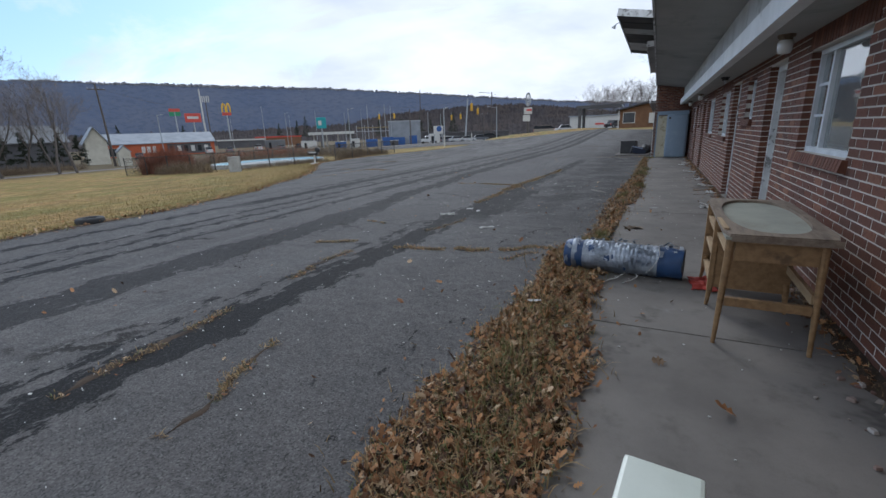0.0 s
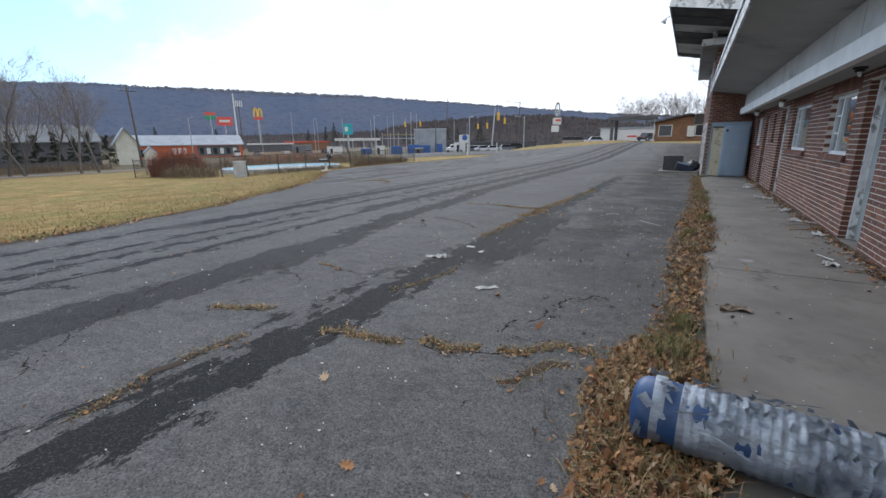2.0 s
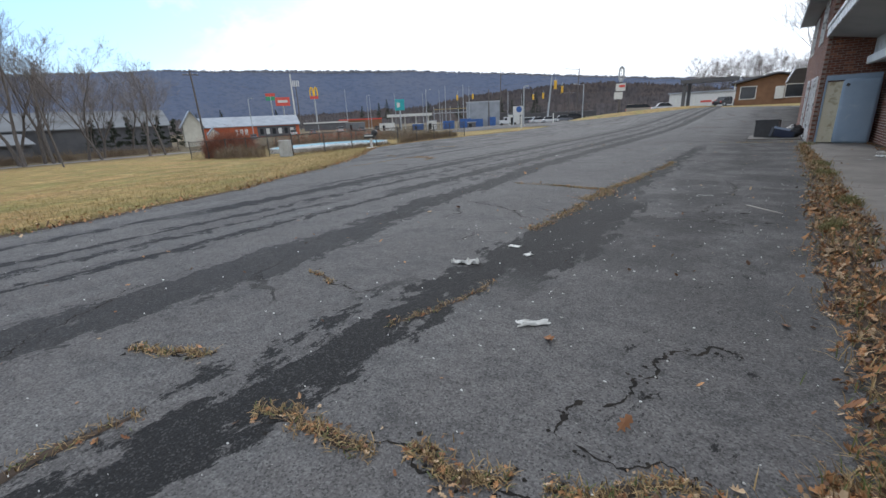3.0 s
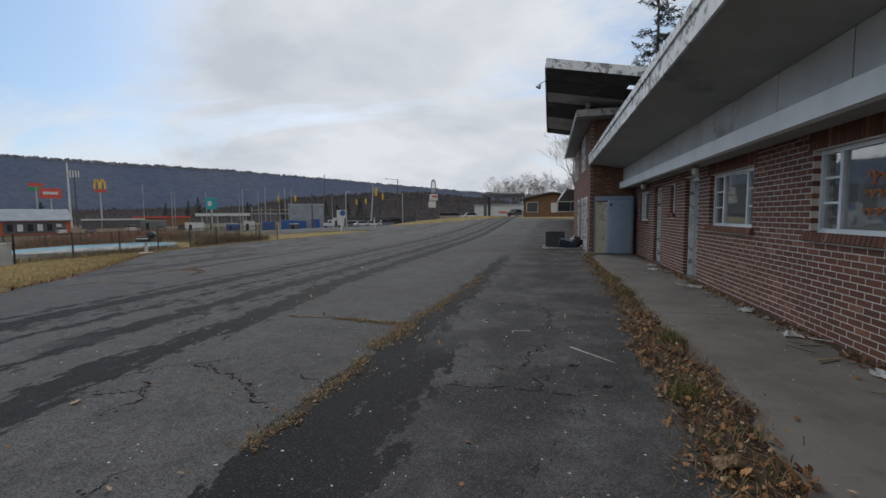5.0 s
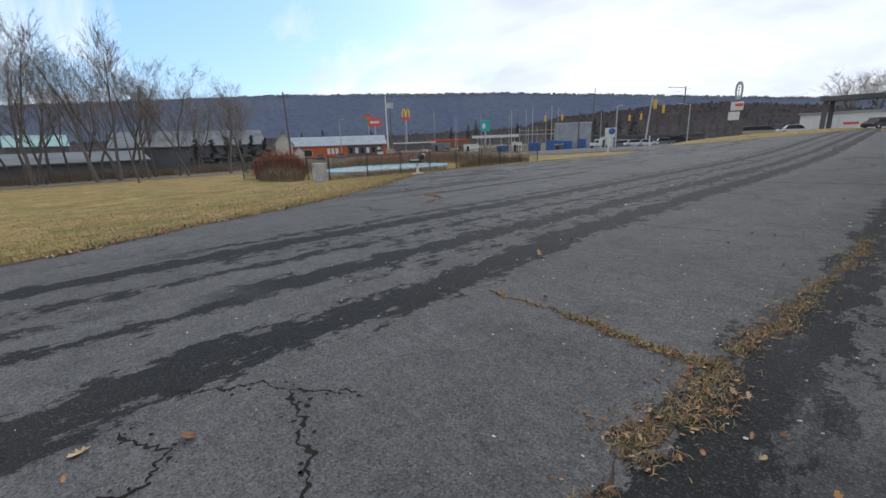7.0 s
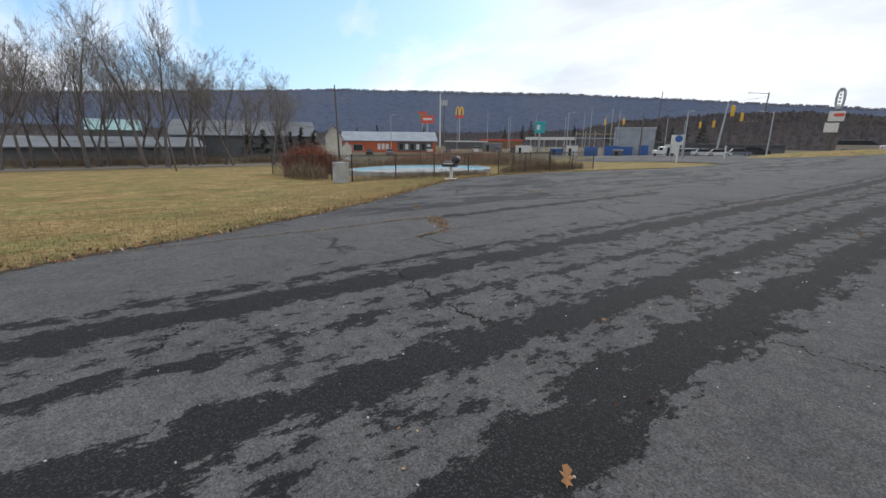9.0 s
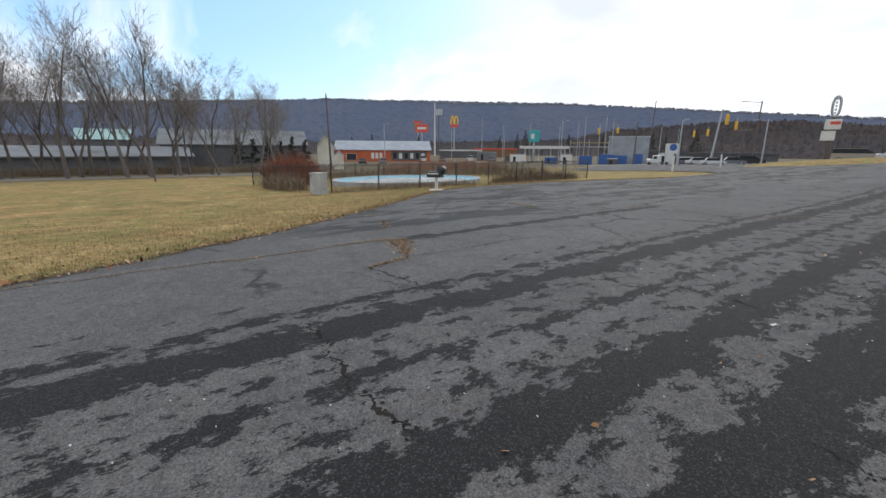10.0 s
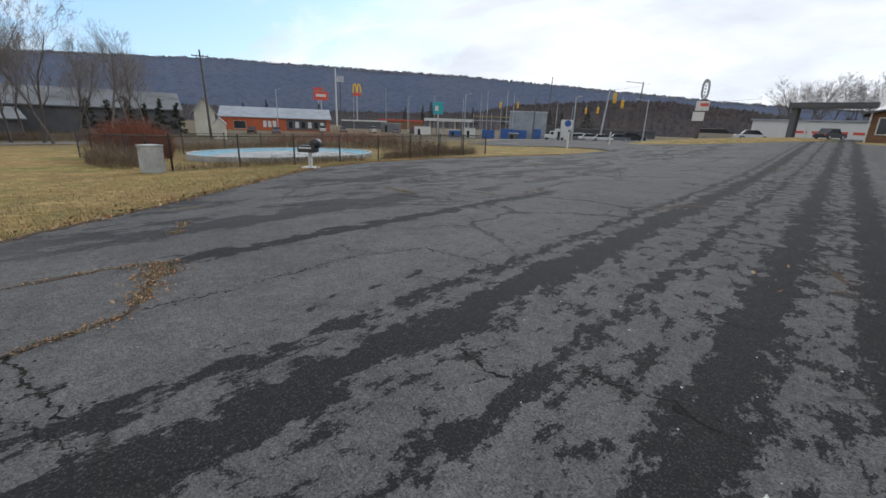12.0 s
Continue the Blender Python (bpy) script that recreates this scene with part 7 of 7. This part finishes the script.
bm = bmesh.new()
for a, b in (((-0.6, 2.45), (4.0, 3.45)), ((8.8, 2.45), (4.0, 3.45))):
    q = [bm.verts.new(p) for p in ((a[0], -0.7, a[1]), (b[0], -0.7, b[1]), (b[0], 9.5, b[1]), (a[0], 9.5, a[1]), (a[0], -0.7, a[1] + 0.16), (b[0], -0.7, b[1] + 0.16), (b[0], 9.5, b[1] + 0.16), (a[0], 9.5, a[1] + 0.16))]
    for f in ((0, 1, 2, 3), (4, 5, 6, 7), (0, 1, 5, 4), (0, 3, 7, 4)):
        bm.faces.new([q[i] for i in f])
bmesh.ops.recalc_face_normals(bm, faces=bm.faces[:])
part("roof", bm, GREYSIDING, hs)
for x, w, z0, z1, pieces in ((0.5, 1.5, 0.75, 2.1, 1), (4.9, 1.7, 0.75, 2.1, 1), (6.7, 1.3, 0.75, 2.1, 1)):
    win = part("window", one_box(x, x + w, -0.05, 0.02, z0, z1), DARKGLASS, hs)
    fr = bmesh.new()
    for a in ((x - 0.09, x + w + 0.09, z0 - 0.09, z0), (x - 0.09, x + w + 0.09, z1, z1 + 0.09), (x - 0.09, x, z0, z1), (x + w, x + w + 0.09, z0, z1)):
        box(fr, a[0], a[1], -0.10, -0.005, a[2], a[3])
    part("window_frame", fr, PAPER, win)
part("air_conditioner", one_box(3.9, 4.75, -0.35, -0.01, 0.6, 2.0, bevel=0.03), PAPER, hs, "white wall unit")
bm = bmesh.new()
tube(bm, (3.9, 4, 3.3), (3.9, 4, 7.2), 0.03, 0.02, 6)
part("aerial", bm, STEEL, hs)
cp = thing("carport", (-8.9, 69.5, hz), "flat carport canopy on dark posts", "carport")
part("canopy", one_box(-0.2, 6.1, 0, 5, 3.1, 3.35), GREYROOF, cp)
part("canopy_edge", one_box(-0.25, 6.1, -0.06, -0.002, 3.0, 3.45), GREYSIDING, cp)
for x, y in ((0.0, 0.2), (0.0, 4.5)):
    part("post", one_box(x, x + 0.42, y, y + 0.3, 0, 3.1), GREYSIDING, cp)
part("downpipe", one_box(5.7, 5.82, 0.05, 0.17, 0, 3.1), PAPER, cp)
wh = thing("white_hall", (-17.5, 112, ground_height(-8, 112) - 0.05), "long low white hall with red-striped foot", "building")
part("wall", one_box(0, 17, 0, 10, 0, 2.9), PAPER, wh)
part("roof", one_box(-0.3, 17.3, -0.3, 10.3, 2.9, 3.15), GREYROOF, wh)
for k in range(4):
    part("red_stripe", one_box(6.0 + 2.6 * k, 8.0 + 2.6 * k, -0.04, -0.002, 0.9, 1.3), REDSIGN, wh)


# ---- vehicles ----
def vehicle(name, place, turn, length, height, paint, label, kind="car"):
    """Body from a side profile with wheel arches hinted by dark sills, glass house, wheels with rims."""
    t = thing(name, place, label, "vehicle", turn=turn)
    W = 1.8
    hood = {"car": 0.58, "van": 0.62, "pickup": 0.62}[kind] * height
    low = 0.24
    if kind == "car":
        prof = [(0.0, low), (0.0, hood * 0.85), (0.12, hood), (0.95, hood * 1.04), (length - 0.9, hood * 1.04), (length - 0.1, hood * 0.92), (length, low + 0.1), (length, low)]
        top = [(0.75, hood * 1.04), (1.25, height), (length - 1.7, height), (length - 1.05, hood * 1.04)]
    elif kind == "pickup":
        prof = [(0.0, low + 0.2), (0.0, hood * 1.05), (1.9, hood * 1.05), (length - 1.4, hood * 1.05), (length - 0.1, hood), (length, low + 0.1), (length, low)]
        top = [(1.9, hood * 1.05), (2.0, height), (length - 2.3, height), (length - 1.5, hood * 1.05)]
    else:
        prof = [(0.0, low), (0.0, hood * 1.05), (length - 1.2, hood * 1.05), (length - 0.1, hood * 0.95), (length, low + 0.1), (length, low)]
        top = [(0.02, hood * 1.05), (0.15, height), (length - 2.1, height), (length - 1.1, hood * 1.05)]

    def extrude(profile, inset, mat, nm):
        bm = bmesh.new()
        a = [bm.verts.new((x - length / 2, -W / 2 + inset, z)) for x, z in profile]
        b = [bm.verts.new((x - length / 2, W / 2 - inset, z)) for x, z in profile]
        bm.faces.new(a)
        bm.faces.new(b[::-1])
        for i in range(len(a)):
            j = (i + 1) % len(a)
            bm.faces.new((a[j], a[i], b[i], b[j]))
        bmesh.ops.recalc_face_normals(bm, faces=bm.faces[:])
        bmesh.ops.bevel(bm, geom=bm.edges[:], offset=0.05, segments=2, affect="EDGES")
        return part(nm, bm, mat, t, smooth=False)
    extrude(prof, 0.0, paint, "body")
    extrude(top, 0.12, DARKGLASS, "glasshouse")
    roof = [(x, z) for x, z in top[1:3]]
    part("roof_panel", one_box(roof[0][0] - length / 2, roof[1][0] - length / 2, -W / 2 + 0.12, W / 2 - 0.12, height - 0.01, height + 0.04), paint, t)
    for x in (0.85, length - 0.9):
        for s in (-1, 1):
            bm = bmesh.new()
            tube(bm, (x - length / 2, s * (W / 2 - 0.18), 0.33), (x - length / 2, s * (W / 2 + 0.02), 0.33), 0.33, 0.33, 18)
            w = part("wheel", bm, RUBBER, t)
            bm = bmesh.new()
            tube(bm, (x - length / 2, s * (W / 2 + 0.021), 0.33), (x - length / 2, s * (W / 2 + 0.03), 0.33), 0.2, 0.18, 12)
            part("rim", bm, STEEL, w)
    for s in (-1, 1):
        part("headlight", one_box(length / 2 - 0.04, length / 2 + 0.02, s * 0.65 - 0.16, s * 0.65 + 0.16, hood * 0.72, hood * 0.86), PAPER, t)
        part("tail_light", one_box(-length / 2 - 0.02, -length / 2 + 0.03, s * 0.75 - 0.1, s * 0.75 + 0.1, hood * 0.65, hood * 0.92), REDSIGN, t)
    return t


def paint(name, c):
    s = Surface(name, 0.3, 0.2)
    s.b.inputs["Coat Weight"].default_value = 0.6
    return s.done(s.mix(s.noise(2.0, 3.0), c, tuple(0.8 * v for v in c)))


BLACKCAR, WHITECAR, BEIGECAR, GREYCAR = paint("black_car_paint", (0.02, 0.02, 0.022)), paint("white_car_paint", (0.62, 0.63, 0.64)), paint("beige_car_paint", (0.33, 0.29, 0.23)), paint("grey_car_paint", (0.14, 0.15, 0.17))


def at_ground(x, y):
    return (x, y, ground_height(x, y) + 0.0)


vehicle("black_car", at_ground(-6.2, 100.0), 60, 4.6, 1.5, BLACKCAR, "black car parked beyond the carport")
vehicle("pickup_truck", at_ground(-19.5, 96.0), 15, 5.6, 1.85, BEIGECAR, "beige pickup with a covered bed on the road", "van")
vehicle("white_car", at_ground(-14.0, 88.0), 20, 4.3, 1.4, WHITECAR, "white car on the road by the sign")
for az, d, turn, p, h, k in ((24.2, 112, 40, WHITECAR, 1.5, "car"), (22.7, 108, 30, WHITECAR, 1.4, "car"), (20.9, 110, 30, GREYCAR, 1.5, "car"), (19.2, 112, 25, BLACKCAR, 1.7, "van"), (25.4, 116, 30, GREYCAR, 1.5, "car"), (62.0, 118, 150, GREYCAR, 1.5, "car"), (64.6, 116, 150, BLACKCAR, 1.5, "car"), (56.8, 135, 150, WHITECAR, 1.9, "pickup"), (54.4, 140, 150, GREYCAR, 1.6, "car"), (50.8, 150, 150, WHITECAR, 1.9, "van"), (48.0, 150, 150, GREYCAR, 1.5, "car"), (45.8, 150, 150, BLACKCAR, 1.6, "car")):
    x, y, z = away(az, d, 0.0)
    vehicle("parked_car", (x, y, z - 0.05), turn, 4.6, h, p, {"car": "far parked car beside the road", "van": "far parked van beside the road", "pickup": "far white pickup beside the restaurant"}[k], k)
# white tractor unit
x, y, z = away(29.4, 112)
tr = thing("tractor_unit", (x, y, z), "white lorry tractor unit by the blue containers", "lorry", turn=29)
tr.scale = (0.72, 0.72, 0.72)
part("cab", one_box(1.6, 3.6, -1.1, 1.1, 0.7, 3.0, bevel=0.1), WHITECAR, tr)
part("bonnet", one_box(0.0, 1.6, -0.9, 0.9, 0.7, 1.9, bevel=0.1), WHITECAR, tr)
part("windscreen", one_box(1.55, 1.62, -0.95, 0.95, 1.95, 2.75), DARKGLASS, tr)
part("side_window", one_box(1.9, 2.9, -1.13, -1.09, 1.9, 2.7), DARKGLASS, tr)
part("chassis", one_box(3.6, 6.2, -0.5, 0.5, 0.6, 0.95), GREYSIDING, tr)
for wx in (0.8, 4.6, 5.7):
    bm = bmesh.new()
    tube(bm, (wx, -1.1, 0.5), (wx, 1.1, 0.5), 0.5, 0.5, 16)
    part("wheel", bm, RUBBER, tr)

# far low roofs beyond the pool
for az, d, w, h, mat, lab in ((47.5, 230, 22, 4.0, REDSIGN, "far low shop with a red fascia"), (52.0, 210, 20, 3.2, PAPER, "far low white shop"), (59.5, 240, 26, 4.5, GREYROOF, "far grey shop roofs"), (28.0, 150, 14, 3.2, GREYSIDING, "low grey roadside shed"), (22.0, 170, 30, 2.5, GREYSIDING, "low dark roadside sheds")):
    sh = thing("far_shop", grounded(az, d, w / 2), lab, "building", turn=az)
    part("wall", one_box(0, w, 0, 8, 0, h), BROWNSIDING if mat is REDSIGN else GREYSIDING, sh)
    part("fascia", one_box(-0.2, w + 0.2, -0.4, 8.2, h, h + 0.6), mat, sh)

# fittings of the block's front
for i, (y0, y1, z0, z1) in enumerate(front_holes):
    un = thing("window_%d" % (20 + i) if i < 2 else "door_%d" % (20 + i), (BX + 0.06, y0, z0), "boarded white-framed opening in the brick block", "window" if i < 2 else "door", kind="structure")
    bm = bmesh.new()
    Wd, Ht = y1 - y0, z1 - z0
    for a in ((0, 0.09, 0, Ht), (Wd - 0.09, Wd, 0, Ht), (0.09, Wd - 0.09, Ht - 0.09, Ht), (0.09, Wd - 0.09, 0, 0.05)):
        box(bm, -0.09, 0.06, *a)
    part("frame", bm, PEELED, un)
    part("board", one_box(0.0, 0.03, 0.09, Wd - 0.09, 0.05, Ht - 0.09), DOORPAINT if i < 2 else GREYSIDING, un)

# roadside clutter: white box van bodies, stacked crates and thin masts by the building site
for az, d, w, h, m, lab in ((38.6, 128, 3.0, 2.6, PAPER, "white site cabin by the containers"), (27.4, 120, 3.2, 2.6, PAPER, "white site cabin by the road"), (33.2, 118, 2.4, 1.4, GREYSIDING, "stack of dark crates by the road"), (25.9, 122, 4.5, 1.6, GREYSIDING, "low dark stack of building timber"), (40.5, 132, 3.4, 1.8, BLUE, "blue skip beside the fuel station"), (44.6, 140, 5.0, 2.4, PAPER, "low white kiosk beside the road"), (48.6, 160, 7.0, 3.0, DULLROOF, "grey shed behind the road")):
    c = thing("site_cabin" if m is PAPER else "site_stack", grounded(az, d, w / 2), lab, "cabin" if m is PAPER else "stack", turn=az)
    part("body", one_box(0, w, 0, 2.2, 0, h, bevel=0.04), m, c)
    part("roof", one_box(-0.08, w + 0.08, -0.08, 2.28, h + 0.002, h + 0.12), STEEL, c)
    part("door", one_box(w * 0.2, w * 0.2 + 0.8, -0.05, -0.003, 0.1, h * 0.75), DARKGLASS, c)
for az, d, el in ((33.4, 130, 3.7), (34.9, 132, 3.1), (37.4, 134, 3.4), (28.2, 128, 2.7), (26.4, 126, 2.4), (39.6, 140, 3.0), (46.4, 170, 2.8), (53.2, 180, 2.6), (43.2, 160, 3.2)):
    pole(az, d, top_at(d, el), "thin steel mast by the road", 0.10, 0.0, None, False, STEEL, "light_mast")

# ---- bricks of the walls ----
brick_meshes = {}


def brick_piece(length):
    key = round(length, 2)
    if key not in brick_meshes:
        brick_meshes[key] = mesh_of("brick", one_box(0.0, 0.09, 0.0, length, 0.0, COURSE - JOINT), BRICK)
    return brick_meshes[key]


near, far_v, far_f = 0, [], []
for s, e, zb in brick_spans(-6.0, WALL_END - 0.01, SLAB_Z, 2.29, [(h[0] + 0.006, h[1] - 0.006, h[2] - (0.10 if k[0] != "door" else 0), h[3] + (0.21 if k[0].startswith("window") else 0.01)) for k, h in zip(OPENINGS, holes)]):
    if near < 300 and 1.0 < s < 5.6 and zb < 1.2:
        near += 1
        ob = new("brick", brick_piece(e - s))
        ob.parent, ob.location = wall, (WALL_X + random.uniform(-0.0008, 0.0008), s, zb)
    else:
        b = len(far_v)
        x0 = WALL_X + random.uniform(-0.0008, 0.0008)
        z1 = zb + COURSE - JOINT
        far_v += [(x0, s, zb), (x0, e, zb), (x0, e, z1), (x0, s, z1), (x0 + 0.09, s, zb), (x0 + 0.09, e, zb), (x0 + 0.09, e, z1), (x0 + 0.09, s, z1)]
        far_f += [tuple(b + i for i in f) for f in ((0, 3, 2, 1), (0, 1, 5, 4), (3, 7, 6, 2), (0, 4, 7, 3), (1, 2, 6, 5))]
tagged(raw("bricks", far_v, far_f, BRICK, wall), kind="stuff")

far_v, far_f = [], []
for s, e, zb in brick_spans(BY0, BY1, 0.0, 4.6, front_holes):
    b, z1 = len(far_v), zb + COURSE - JOINT
    far_v += [(BX, s, zb), (BX, e, zb), (BX, e, z1), (BX, s, z1), (BX + 0.09, s, zb), (BX + 0.09, e, zb), (BX + 0.09, e, z1), (BX + 0.09, s, z1)]
    far_f += [tuple(b + i for i in f) for f in ((0, 3, 2, 1), (0, 1, 5, 4), (3, 7, 6, 2), (0, 4, 7, 3), (1, 2, 6, 5))]
for s, e, zb in brick_spans(BX + 0.1, 4.2, 0.0, 4.6, [], 0.05):
    b, z1 = len(far_v), zb + COURSE - JOINT
    far_v += [(s, BY0, zb), (e, BY0, zb), (e, BY0, z1), (s, BY0, z1), (s, BY0 + 0.09, zb), (e, BY0 + 0.09, zb), (e, BY0 + 0.09, z1), (s, BY0 + 0.09, z1)]
    far_f += [tuple(b + i for i in f) for f in ((0, 1, 2, 3), (0, 4, 5, 1), (3, 2, 6, 7), (0, 3, 7, 4), (1, 5, 6, 2))]
tagged(raw("bricks", far_v, far_f, BRICK, block), kind="stuff")
